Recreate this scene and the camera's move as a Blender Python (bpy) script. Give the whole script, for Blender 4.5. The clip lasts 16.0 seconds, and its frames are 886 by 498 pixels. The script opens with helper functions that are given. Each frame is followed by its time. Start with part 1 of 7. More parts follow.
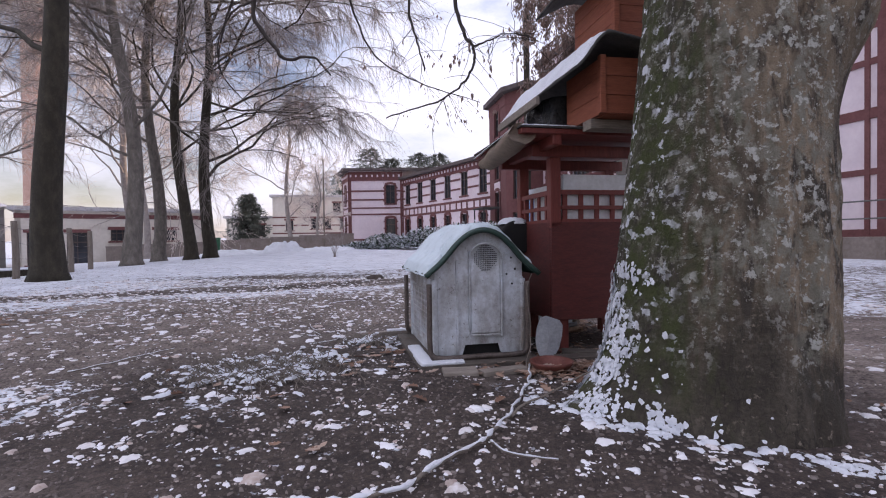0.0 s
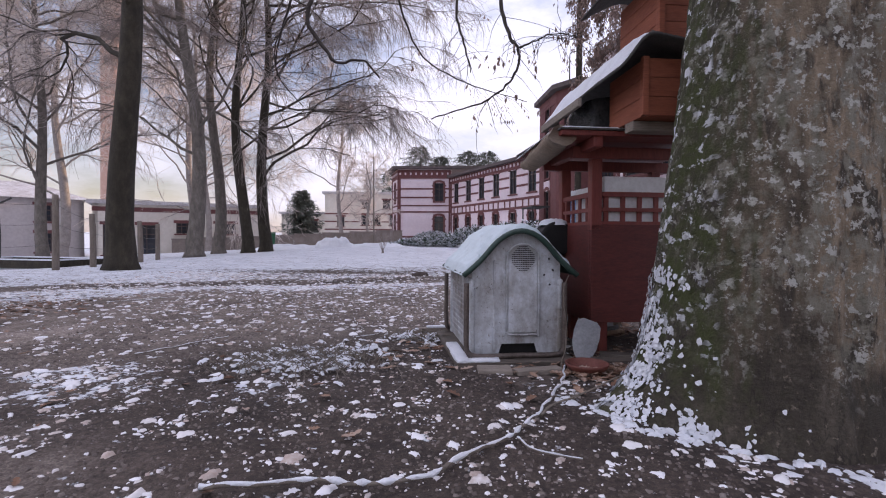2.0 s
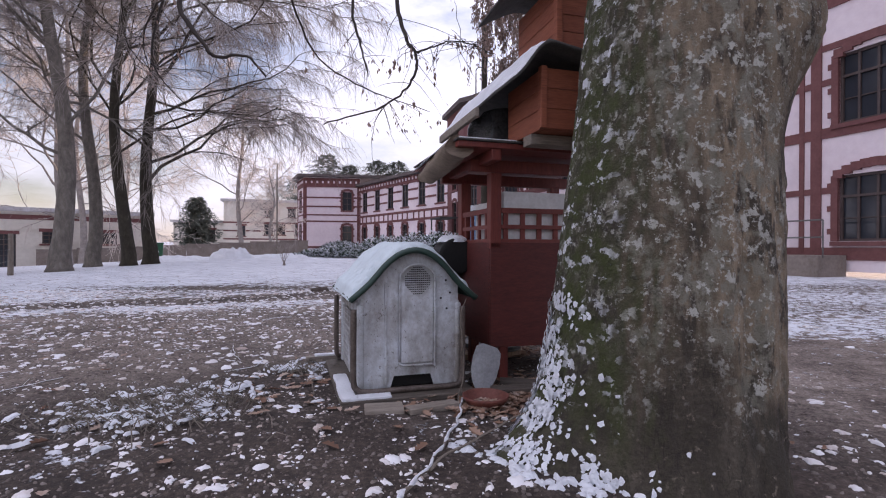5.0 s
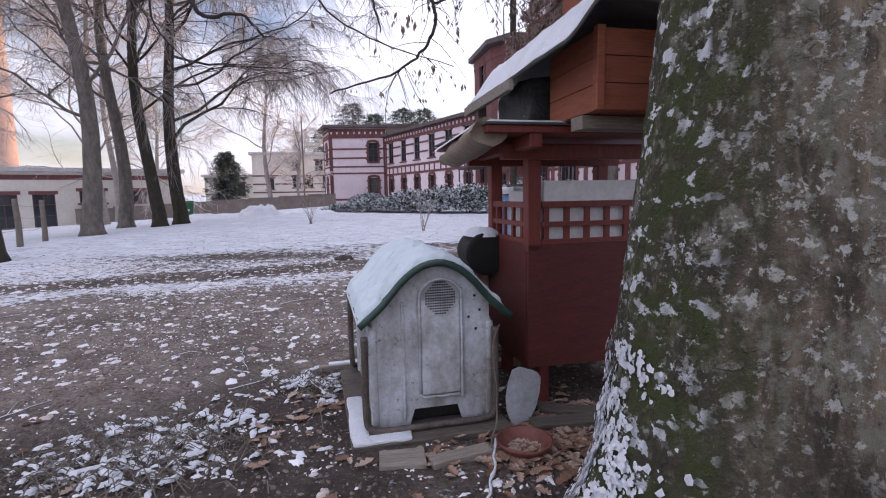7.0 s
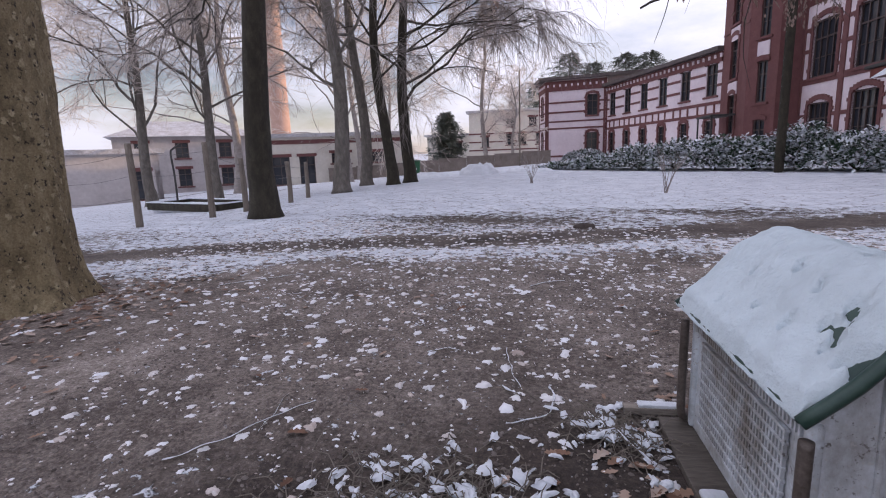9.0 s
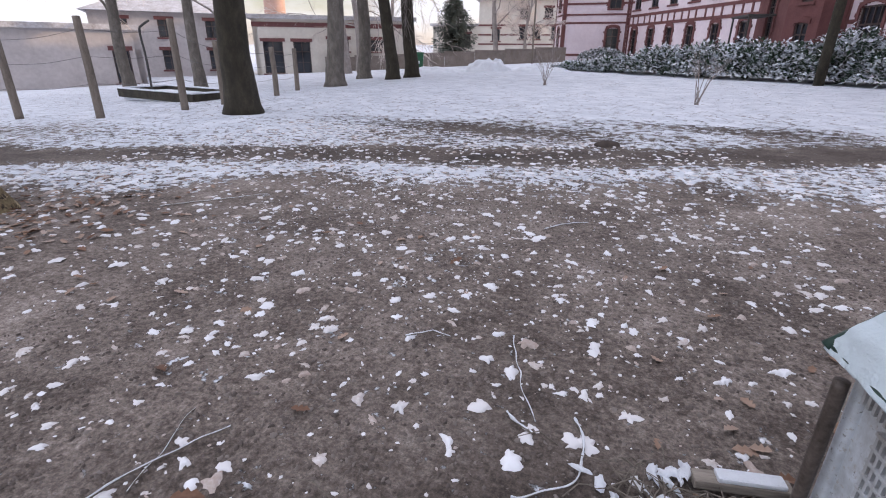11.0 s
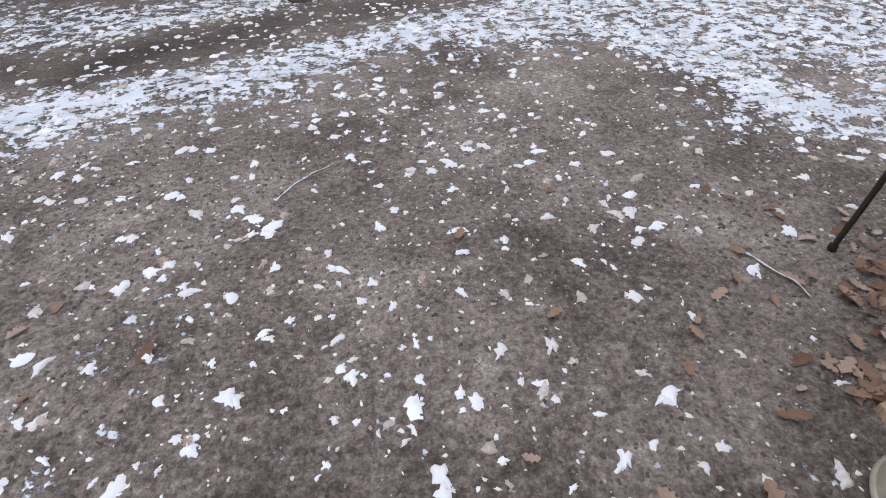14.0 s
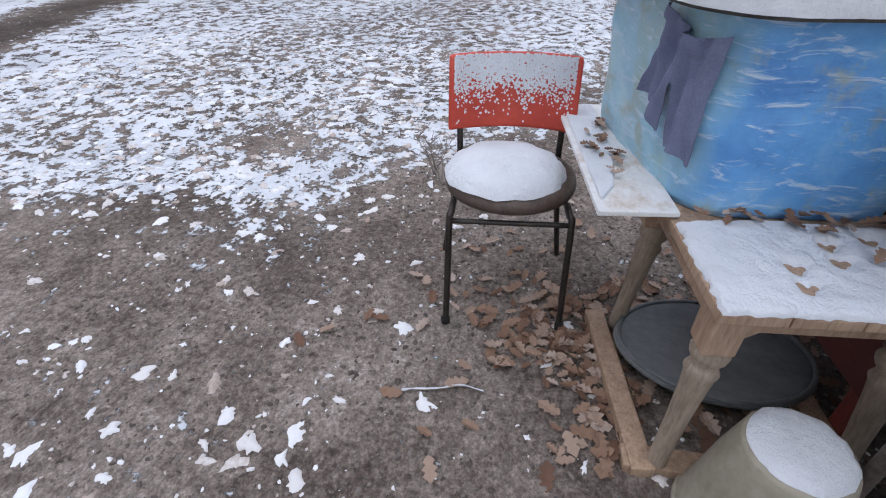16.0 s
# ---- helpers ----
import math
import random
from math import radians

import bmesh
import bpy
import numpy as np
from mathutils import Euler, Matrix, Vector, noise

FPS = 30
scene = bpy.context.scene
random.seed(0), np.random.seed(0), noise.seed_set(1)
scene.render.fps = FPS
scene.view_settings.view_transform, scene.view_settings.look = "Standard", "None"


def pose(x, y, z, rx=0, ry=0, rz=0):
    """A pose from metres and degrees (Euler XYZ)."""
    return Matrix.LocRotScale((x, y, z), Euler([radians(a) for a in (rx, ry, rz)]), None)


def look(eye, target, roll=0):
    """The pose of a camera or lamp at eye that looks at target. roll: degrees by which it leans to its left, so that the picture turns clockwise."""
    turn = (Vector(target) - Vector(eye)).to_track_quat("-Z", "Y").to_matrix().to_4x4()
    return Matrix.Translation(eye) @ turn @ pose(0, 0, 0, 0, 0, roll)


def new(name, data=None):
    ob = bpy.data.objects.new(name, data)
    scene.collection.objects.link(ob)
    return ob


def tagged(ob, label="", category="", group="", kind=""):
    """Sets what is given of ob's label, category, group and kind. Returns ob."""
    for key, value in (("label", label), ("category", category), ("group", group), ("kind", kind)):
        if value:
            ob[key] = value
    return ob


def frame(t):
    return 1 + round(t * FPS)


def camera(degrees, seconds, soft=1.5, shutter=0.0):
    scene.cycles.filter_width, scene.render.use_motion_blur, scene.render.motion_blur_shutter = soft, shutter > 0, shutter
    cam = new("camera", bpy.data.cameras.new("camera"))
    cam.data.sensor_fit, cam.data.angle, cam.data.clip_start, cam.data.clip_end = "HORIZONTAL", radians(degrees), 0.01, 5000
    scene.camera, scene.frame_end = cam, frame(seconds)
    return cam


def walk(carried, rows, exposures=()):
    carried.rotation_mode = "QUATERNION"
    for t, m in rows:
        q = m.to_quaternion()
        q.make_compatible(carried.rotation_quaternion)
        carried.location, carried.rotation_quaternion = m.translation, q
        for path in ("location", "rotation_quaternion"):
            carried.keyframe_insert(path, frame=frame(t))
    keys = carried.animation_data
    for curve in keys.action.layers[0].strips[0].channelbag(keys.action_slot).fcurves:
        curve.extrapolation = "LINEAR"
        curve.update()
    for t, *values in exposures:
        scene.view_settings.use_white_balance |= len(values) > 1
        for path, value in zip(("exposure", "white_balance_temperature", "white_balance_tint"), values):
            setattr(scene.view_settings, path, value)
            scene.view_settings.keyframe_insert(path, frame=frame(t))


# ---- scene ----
cam = camera(83.9, 16.0, soft=1.1)
PATH = [
    (0, (0.216, -0.815, 0.746), (0.142, 1.183, 0.708), -0.8),
    (0.5, (0.163, -0.827, 0.741), (-0.027, 1.164, 0.702), -0.7),
    (1, (0.192, -0.854, 0.741), (-0.034, 1.132, 0.694), -0.5),
    (1.5, (0.238, -0.879, 0.75), (-0.021, 1.104, 0.705), -0.1),
    (2, (0.277, -0.879, 0.756), (0.01, 1.103, 0.711), 0.3),
    (2.5, (0.303, -0.895, 0.759), (0.05, 1.088, 0.735), -0.2),
    (3, (0.339, -0.881, 0.739), (0.142, 1.11, 0.718), -0.2),
    (3.5, (0.297, -0.846, 0.73), (0.249, 1.153, 0.712), -0.4),
    (4, (0.28, -0.836, 0.746), (0.33, 1.163, 0.736), -0.3),
    (4.2, (0.288, -0.807, 0.741), (0.374, 1.191, 0.753), 0.0),
    (6.5, (0.508, -0.104, 1.065), (0.604, 1.888, 0.917), 0.5),
    (7, (0.405, -0.051, 1.1), (0.381, 1.937, 0.884), -1.0),
    (7.5, (0.236, 0.134, 1.123), (0.043, 2.112, 0.895), -1.8),
    (8, (0.13, 0.371, 1.127), (-0.441, 2.273, 0.896), -2.0),
    (8.5, (-0.083, 0.601, 1.09), (-0.896, 2.403, 0.787), -2.1),
    (9, (-0.287, 0.795, 1.149), (-1.107, 2.582, 0.784), -2.1),
    (9.2, (-0.32, 0.873, 1.141), (-1.131, 2.661, 0.762), -2.0),
    (11.3, (-0.648, 1.794, 1.179), (-1.455, 3.445, 0.39), 1.6),
    (11.5, (-0.651, 1.871, 1.193), (-1.501, 3.493, 0.39), 2.0),
    (12, (-0.753, 2.054, 1.19), (-1.657, 3.563, 0.237), 1.4),
    (12.5, (-0.822, 2.229, 1.204), (-1.629, 3.581, -0.029), 0.0),
    (13, (-0.783, 2.505, 1.224), (-1.57, 3.818, -0.062), -4.0),
    (13.5, (-0.816, 2.742, 1.241), (-1.404, 4.128, -0.076), -5.4),
    (14, (-0.853, 2.99, 1.286), (-0.646, 4.493, -0.017), -1.5),
    (14.5, (-0.75, 3.223, 1.283), (-0.116, 4.649, 0.032), -2.0),
    (15, (-0.614, 3.411, 1.294), (0.372, 4.66, 0.083), -2.4),
    (15.5, (-0.519, 3.623, 1.284), (0.836, 4.535, 0.129), -2.1),
    (16, (-0.404, 3.777, 1.288), (1.125, 4.307, 0.113), -0.3),
]
walk(cam, [(t, look(eye, target, roll)) for t, eye, target, roll in PATH],
     [(0, 0.21, 6400, 17), (4, 0.12, 6480, 20), (6.5, 0.36, 6350, 16), (7.5, 0.22, 6330, 16), (9.2, 0.04, 6400, 15), (11.3, 0.47, 6550, 10), (12.2, 0.62, 6700, 8), (12.8, 0.74, 6700, 6), (14.5, 0.68, 6600, 4), (16, 0.68, 6450, 5)])

# ---- world and sun ----
SUN_EL, SUN_AZ = 9.0, 48.0   # degrees above the horizon, degrees from +y towards +x
world = bpy.data.worlds.new("sky")
scene.world = world
world.use_nodes = True
wt = world.node_tree
wt.nodes.clear()


def node(nt, kind, **kw):
    n = nt.nodes.new(kind)
    for k, v in kw.items():
        if k in n.inputs:
            n.inputs[k].default_value = v
    return n


w_out = node(wt, "ShaderNodeOutputWorld")
w_bg = node(wt, "ShaderNodeBackground", Strength=1.0)
w_sky = wt.nodes.new("ShaderNodeTexSky")
w_sky.sky_type = "NISHITA"
w_sky.sun_disc = False
w_sky.sun_elevation = radians(SUN_EL)
w_sky.sun_rotation = radians(SUN_AZ)
w_sky.air_density, w_sky.dust_density, w_sky.ozone_density = 1.0, 0.6, 1.0
w_dim = node(wt, "ShaderNodeMixRGB", Fac=1.0)
w_dim.blend_type = "MULTIPLY"
w_dim.inputs["Color2"].default_value = (0.165, 0.142, 0.158, 1)
w_co = node(wt, "ShaderNodeTexCoord")
w_map = node(wt, "ShaderNodeMapping")
w_map.inputs["Scale"].default_value = (1.0, 1.0, 2.6)
w_n = node(wt, "ShaderNodeTexNoise", Scale=2.2, Detail=7.0, Roughness=0.58)
w_r = wt.nodes.new("ShaderNodeValToRGB")
w_r.color_ramp.elements[0].position, w_r.color_ramp.elements[1].position = 0.38, 0.60
w_mix = node(wt, "ShaderNodeMixRGB")
w_mix.inputs["Color2"].default_value = (0.92, 0.915, 1.03, 1)
wt.links.new(w_co.outputs["Generated"], w_map.inputs["Vector"])
wt.links.new(w_map.outputs["Vector"], w_n.inputs["Vector"])
wt.links.new(w_n.outputs["Fac"], w_r.inputs["Fac"])
wt.links.new(w_r.outputs["Color"], w_mix.inputs["Fac"])
wt.links.new(w_sky.outputs["Color"], w_dim.inputs["Color1"])
wt.links.new(w_dim.outputs["Color"], w_mix.inputs["Color1"])
# brighter overhead than along the horizon, as under thin high cloud
w_sep = node(wt, "ShaderNodeSeparateXYZ")
w_up = wt.nodes.new("ShaderNodeMapRange")
w_up.inputs["To Min"].default_value, w_up.inputs["To Max"].default_value = 0.90, 2.0
w_mul = node(wt, "ShaderNodeVectorMath")
w_mul.operation = "SCALE"
wt.links.new(w_co.outputs["Generated"], w_sep.inputs["Vector"])
wt.links.new(w_sep.outputs["Z"], w_up.inputs["Value"])
wt.links.new(w_mix.outputs["Color"], w_mul.inputs[0])
wt.links.new(w_up.outputs["Result"], w_mul.inputs["Scale"])
wt.links.new(w_mul.outputs["Vector"], w_bg.inputs["Color"])
wt.links.new(w_bg.outputs["Background"], w_out.inputs["Surface"])

sun = new("sun", bpy.data.lights.new("sun", "SUN"))
sun.data.energy, sun.data.angle, sun.data.color = 3.2, radians(0.6), (1.0, 0.72, 0.45)
sd = Vector((math.sin(radians(SUN_AZ)) * math.cos(radians(SUN_EL)), math.cos(radians(SUN_AZ)) * math.cos(radians(SUN_EL)), math.sin(radians(SUN_EL))))
sun.matrix_world = look(sd * 100, (0, 0, 0))


# ---- materials ----
def material(name):
    m = bpy.data.materials.new(name)
    m.use_nodes = True
    nt = m.node_tree
    return m, nt, nt.nodes["Principled BSDF"]


def ramp(nt, stops):
    r = nt.nodes.new("ShaderNodeValToRGB")
    e = r.color_ramp.elements
    while len(e) < len(stops):
        e.new(0.5)
    for el, (p, c) in zip(e, stops):
        el.position, el.color = p, (*c, 1) if len(c) == 3 else c
    return r


def noise_node(nt, scale, detail=5.0, rough=0.6, coords="Object", stretch=None, distort=0.0):
    tc = nt.nodes.new("ShaderNodeTexCoord")
    n = node(nt, "ShaderNodeTexNoise", Scale=scale, Detail=detail, Roughness=rough, Distortion=distort)
    if stretch:
        mp = nt.nodes.new("ShaderNodeMapping")
        mp.inputs["Scale"].default_value = stretch
        nt.links.new(tc.outputs[coords], mp.inputs["Vector"])
        nt.links.new(mp.outputs["Vector"], n.inputs["Vector"])
    else:
        nt.links.new(tc.outputs[coords], n.inputs["Vector"])
    return n


def bumped(nt, b, src, strength=0.3, dist=0.02):
    bp = node(nt, "ShaderNodeBump", Strength=strength, Distance=dist)
    nt.links.new(src, bp.inputs["Height"])
    nt.links.new(bp.outputs["Normal"], b.inputs["Normal"])
    return bp


def plain(name, a, b_, scale=8.0, rough=0.75, bump=0.2, bump_dist=0.01, stretch=None, metallic=0.0, fine=6.0, spread=(0.35, 0.68), coords="Object"):
    """Two tones mixed at two scales, with fine relief."""
    m, nt, b = material(name)
    n1 = noise_node(nt, scale, 6.0, 0.62, stretch=stretch, coords=coords)
    n2 = noise_node(nt, scale * fine, 5.0, 0.6, stretch=stretch, coords=coords)
    mx = node(nt, "ShaderNodeMixRGB", Fac=0.45)
    nt.links.new(n1.outputs["Fac"], mx.inputs["Color1"])
    nt.links.new(n2.outputs["Fac"], mx.inputs["Color2"])
    r = ramp(nt, [(spread[0], a), (spread[1], b_)])
    nt.links.new(mx.outputs["Color"], r.inputs["Fac"])
    nt.links.new(r.outputs["Color"], b.inputs["Base Color"])
    b.inputs["Roughness"].default_value = rough
    b.inputs["Metallic"].default_value = metallic
    bumped(nt, b, n2.outputs["Fac"], bump, bump_dist)
    return m


def snow_material(name="snow", tint=(0.78, 0.81, 0.86)):
    m, nt, b = material(name)
    n = noise_node(nt, 45.0, 6.0, 0.7)
    n2 = noise_node(nt, 7.0, 4.0, 0.6)
    r = ramp(nt, [(0.25, tuple(c * 0.86 for c in tint)), (0.6, tint)])
    nt.links.new(n2.outputs["Fac"], r.inputs["Fac"])
    nt.links.new(r.outputs["Color"], b.inputs["Base Color"])
    b.inputs["Roughness"].default_value = 0.85
    bumped(nt, b, n.outputs["Fac"], 0.8, 0.02)
    return m


def ground_material():
    m, nt, b = material("ground_soil_and_snow")
    at = nt.nodes.new("ShaderNodeAttribute")
    at.attribute_name = "cover"
    soil_n = noise_node(nt, 1.3, 7.0, 0.65)
    soil_f = noise_node(nt, 38.0, 6.0, 0.7)
    mx = node(nt, "ShaderNodeMixRGB", Fac=0.44)
    soil_m = noise_node(nt, 7.0, 5.0, 0.65)
    mm_ = node(nt, "ShaderNodeMixRGB", Fac=0.34)
    nt.links.new(soil_n.outputs["Fac"], mm_.inputs["Color1"])
    nt.links.new(soil_m.outputs["Fac"], mm_.inputs["Color2"])
    nt.links.new(mm_.outputs["Color"], mx.inputs["Color1"])
    nt.links.new(soil_f.outputs["Fac"], mx.inputs["Color2"])
    soil = ramp(nt, [(0.36, (0.030, 0.022, 0.018)), (0.44, (0.085, 0.065, 0.054)), (0.50, (0.165, 0.135, 0.115)), (0.555, (0.245, 0.206, 0.180)), (0.63, (0.39, 0.345, 0.312))])
    nt.links.new(mx.outputs["Color"], soil.inputs["Fac"])
    dm = nt.nodes.new("ShaderNodeAttribute")
    dm.attribute_name = "darker"
    grit = noise_node(nt, 110.0, 4.0, 0.65)
    gr = ramp(nt, [(0.32, (0.60, 0.59, 0.58)), (0.50, (1.0, 1.0, 1.0)), (0.68, (1.42, 1.40, 1.38))])
    nt.links.new(grit.outputs["Fac"], gr.inputs["Fac"])
    gm = node(nt, "ShaderNodeMixRGB", Fac=1.0)
    gm.blend_type = "MULTIPLY"
    nt.links.new(soil.outputs["Color"], gm.inputs["Color1"])
    nt.links.new(gr.outputs["Color"], gm.inputs["Color2"])
    # Multiplies the soil colour down where the attribute is high.
    darken = node(nt, "ShaderNodeMixRGB")
    darken.blend_type = "MULTIPLY"
    darken.inputs["Color2"].default_value = (0.25, 0.218, 0.200, 1)
    nt.links.new(dm.outputs["Fac"], darken.inputs["Fac"])
    nt.links.new(gm.outputs["Color"], darken.inputs["Color1"])
    # snow where the cover exceeds a broken threshold
    a = noise_node(nt, 9.0, 3.0, 0.55)
    c = noise_node(nt, 34.0, 4.0, 0.6)
    th = node(nt, "ShaderNodeMixRGB", Fac=0.42)
    nt.links.new(a.outputs["Fac"], th.inputs["Color1"])
    nt.links.new(c.outputs["Fac"], th.inputs["Color2"])
    sp = nt.nodes.new("ShaderNodeMapRange")
    sp.inputs["From Min"].default_value, sp.inputs["From Max"].default_value = 0.35, 0.65
    nt.links.new(th.outputs["Color"], sp.inputs["Value"])
    sub = node(nt, "ShaderNodeMath")
    sub.operation = "SUBTRACT"
    nt.links.new(at.outputs["Fac"], sub.inputs[0])
    nt.links.new(sp.outputs["Result"], sub.inputs[1])
    mask = nt.nodes.new("ShaderNodeMapRange")
    mask.inputs["From Min"].default_value, mask.inputs["From Max"].default_value = -0.03, 0.09
    nt.links.new(sub.outputs[0], mask.inputs["Value"])
    sn = noise_node(nt, 2.2, 5.0, 0.6)
    snow = ramp(nt, [(0.3, (0.52, 0.55, 0.60)), (0.65, (0.72, 0.745, 0.79))])
    nt.links.new(sn.outputs["Fac"], snow.inputs["Fac"])
    fin = node(nt, "ShaderNodeMixRGB")
    nt.links.new(mask.outputs["Result"], fin.inputs["Fac"])
    nt.links.new(darken.outputs["Color"], fin.inputs["Color1"])
    nt.links.new(snow.outputs["Color"], fin.inputs["Color2"])
    nt.links.new(fin.outputs["Color"], b.inputs["Base Color"])
    b.inputs["Roughness"].default_value = 0.9
    add = node(nt, "ShaderNodeMath")
    add.operation = "MULTIPLY_ADD"
    add.inputs[1].default_value = 1.5
    nt.links.new(mask.outputs["Result"], add.inputs[0])
    nt.links.new(mx.outputs["Color"], add.inputs[2])
    bumped(nt, b, add.outputs[0], 0.9, 0.022)
    return m


def bark_material(name, lo, mid, hi, moss=0.0, snowy=0.0, lichen=0.0, scale=7.0, flaky=False):
    """Bark: stretched grain, pale lichen blots, moss and clinging snow on the side that faces the wind."""
    m, nt, b = material(name)
    g = noise_node(nt, scale, 8.0, 0.68, stretch=(1, 1, 0.45))
    f = noise_node(nt, scale * 9, 6.0, 0.7)
    mx = node(nt, "ShaderNodeMixRGB", Fac=0.4)
    nt.links.new(g.outputs["Fac"], mx.inputs["Color1"])
    nt.links.new(f.outputs["Fac"], mx.inputs["Color2"])
    col = ramp(nt, [(0.34, lo), (0.50, mid), (0.68, hi)])
    nt.links.new(mx.outputs["Color"], col.inputs["Fac"])
    last = col.outputs["Color"]

    def layer(last, scale_, lo_, hi_, colour, side=None, low=None, high=None, stretch=None, limit=None):
        n = noise_node(nt, scale_, 6.0, 0.65, stretch=stretch)
        r = ramp(nt, [(lo_, (0, 0, 0)), (hi_, (1, 1, 1))])
        nt.links.new(n.outputs["Fac"], r.inputs["Fac"])
        fac = r.outputs["Color"]
        if side is not None:
            ge = nt.nodes.new("ShaderNodeNewGeometry")
            d = node(nt, "ShaderNodeVectorMath")
            d.operation = "DOT_PRODUCT"
            d.inputs[1].default_value = side
            nt.links.new(ge.outputs["Normal"], d.inputs[0])
            mr = nt.nodes.new("ShaderNodeMapRange")
            mr.inputs["From Min"].default_value, mr.inputs["From Max"].default_value = low, high
            nt.links.new(d.outputs["Value"], mr.inputs["Value"])
            mu = node(nt, "ShaderNodeMath")
            mu.operation = "MULTIPLY"
            nt.links.new(fac, mu.inputs[0])
            nt.links.new(mr.outputs["Result"], mu.inputs[1])
            fac = mu.outputs[0]
        if limit is not None:
            fac = raised(fac, limit)
        mm = node(nt, "ShaderNodeMixRGB")
        nt.links.new(fac, mm.inputs["Fac"])
        nt.links.new(last, mm.inputs["Color1"])
        mm.inputs["Color2"].default_value = (*colour, 1)
        return mm.outputs["Color"]

    relief = mx.outputs["Color"]

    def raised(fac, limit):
        """Keeps a pale layer above a ragged line, so the trunk's dark foot is put into its colour."""
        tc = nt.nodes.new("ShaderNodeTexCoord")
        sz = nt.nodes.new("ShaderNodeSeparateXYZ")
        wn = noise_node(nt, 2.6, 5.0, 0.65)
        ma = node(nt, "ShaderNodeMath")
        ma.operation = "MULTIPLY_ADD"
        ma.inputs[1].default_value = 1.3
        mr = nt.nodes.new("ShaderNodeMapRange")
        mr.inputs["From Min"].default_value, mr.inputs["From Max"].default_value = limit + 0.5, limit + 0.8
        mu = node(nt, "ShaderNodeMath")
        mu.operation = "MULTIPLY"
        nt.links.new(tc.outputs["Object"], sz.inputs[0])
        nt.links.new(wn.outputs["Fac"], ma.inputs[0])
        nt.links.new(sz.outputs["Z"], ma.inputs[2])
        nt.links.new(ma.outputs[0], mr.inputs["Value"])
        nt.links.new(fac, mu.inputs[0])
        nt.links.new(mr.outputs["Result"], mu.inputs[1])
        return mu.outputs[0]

    def flake(last, cells, share, dark, pale, side=None, low=0.0, high=1.0, squash=0.7, wander=0.10):
        """Ragged plates of bark or lichen: a share of the cells takes a colour of its own, rimmed by dark gaps."""
        tc = nt.nodes.new("ShaderNodeTexCoord")
        wn = noise_node(nt, cells * 0.9, 4.0, 0.6)
        ws = node(nt, "ShaderNodeVectorMath")
        ws.operation = "SCALE"
        ws.inputs["Scale"].default_value = wander
        wa = node(nt, "ShaderNodeVectorMath")
        wa.operation = "ADD"
        mp = nt.nodes.new("ShaderNodeMapping")
        mp.inputs["Scale"].default_value = (1, 1, squash)
        vo = node(nt, "ShaderNodeTexVoronoi", Scale=cells)
        nt.links.new(wn.outputs["Color"], ws.inputs[0])
        nt.links.new(tc.outputs["Object"], wa.inputs[0])
        nt.links.new(ws.outputs["Vector"], wa.inputs[1])
        nt.links.new(wa.outputs["Vector"], mp.inputs["Vector"])
        nt.links.new(mp.outputs["Vector"], vo.inputs["Vector"])
        pick = nt.nodes.new("ShaderNodeMapRange")
        pick.inputs["From Min"].default_value, pick.inputs["From Max"].default_value = 1 - share, 1 - share + 0.08
        nt.links.new(vo.outputs["Color"], pick.inputs["Value"])
        core = ramp(nt, [(0.30, (1, 1, 1)), (0.48, (0, 0, 0))])
        nt.links.new(vo.outputs["Distance"], core.inputs["Fac"])
        fac = node(nt, "ShaderNodeMath")
        fac.operation = "MULTIPLY"
        nt.links.new(pick.outputs["Result"], fac.inputs[0])
        nt.links.new(core.outputs["Color"], fac.inputs[1])
        out = fac.outputs[0]
        if side is not None:
            ge = nt.nodes.new("ShaderNodeNewGeometry")
            d = node(nt, "ShaderNodeVectorMath")
            d.operation = "DOT_PRODUCT"
            d.inputs[1].default_value = side
            nt.links.new(ge.outputs["Normal"], d.inputs[0])
            mr = nt.nodes.new("ShaderNodeMapRange")
            mr.inputs["From Min"].default_value, mr.inputs["From Max"].default_value = low, high
            nt.links.new(d.outputs["Value"], mr.inputs["Value"])
            mu = node(nt, "ShaderNodeMath")
            mu.operation = "MULTIPLY"
            nt.links.new(out, mu.inputs[0])
            nt.links.new(mr.outputs["Result"], mu.inputs[1])
            out = mu.outputs[0]
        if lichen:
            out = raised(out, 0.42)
        tone = ramp(nt, [(0.35, dark), (0.62, pale)])
        nt.links.new(f.outputs["Fac"], tone.inputs["Fac"])
        mm = node(nt, "ShaderNodeMixRGB")
        nt.links.new(out, mm.inputs["Fac"])
        nt.links.new(last, mm.inputs["Color1"])
        nt.links.new(tone.outputs["Color"], mm.inputs["Color2"])
        return mm.outputs["Color"], out

    if flaky:
        last, up1 = flake(last, 16.0, 0.42, (0.28, 0.22, 0.125), (0.50, 0.42, 0.27), squash=0.8)
        last, _ = flake(last, 26.0, 0.25, (0.045, 0.034, 0.022), (0.085, 0.064, 0.042), squash=0.9)
        last = layer(last, 24.0, 0.60, 0.63, (0.030, 0.022, 0.014), stretch=(1, 1, 0.8))
        relief = up1
    if lichen:
        cr = noise_node(nt, 5.0, 4.0, 0.55, stretch=(3.2, 3.2, 0.35), distort=0.6)
        ck = ramp(nt, [(0.485, (1, 1, 1)), (0.50, (0.25, 0.22, 0.2)), (0.515, (1, 1, 1))])
        nt.links.new(cr.outputs["Fac"], ck.inputs["Fac"])
        cm = node(nt, "ShaderNodeMixRGB", Fac=0.75)
        cm.blend_type = "MULTIPLY"
        nt.links.new(last, cm.inputs["Color1"])
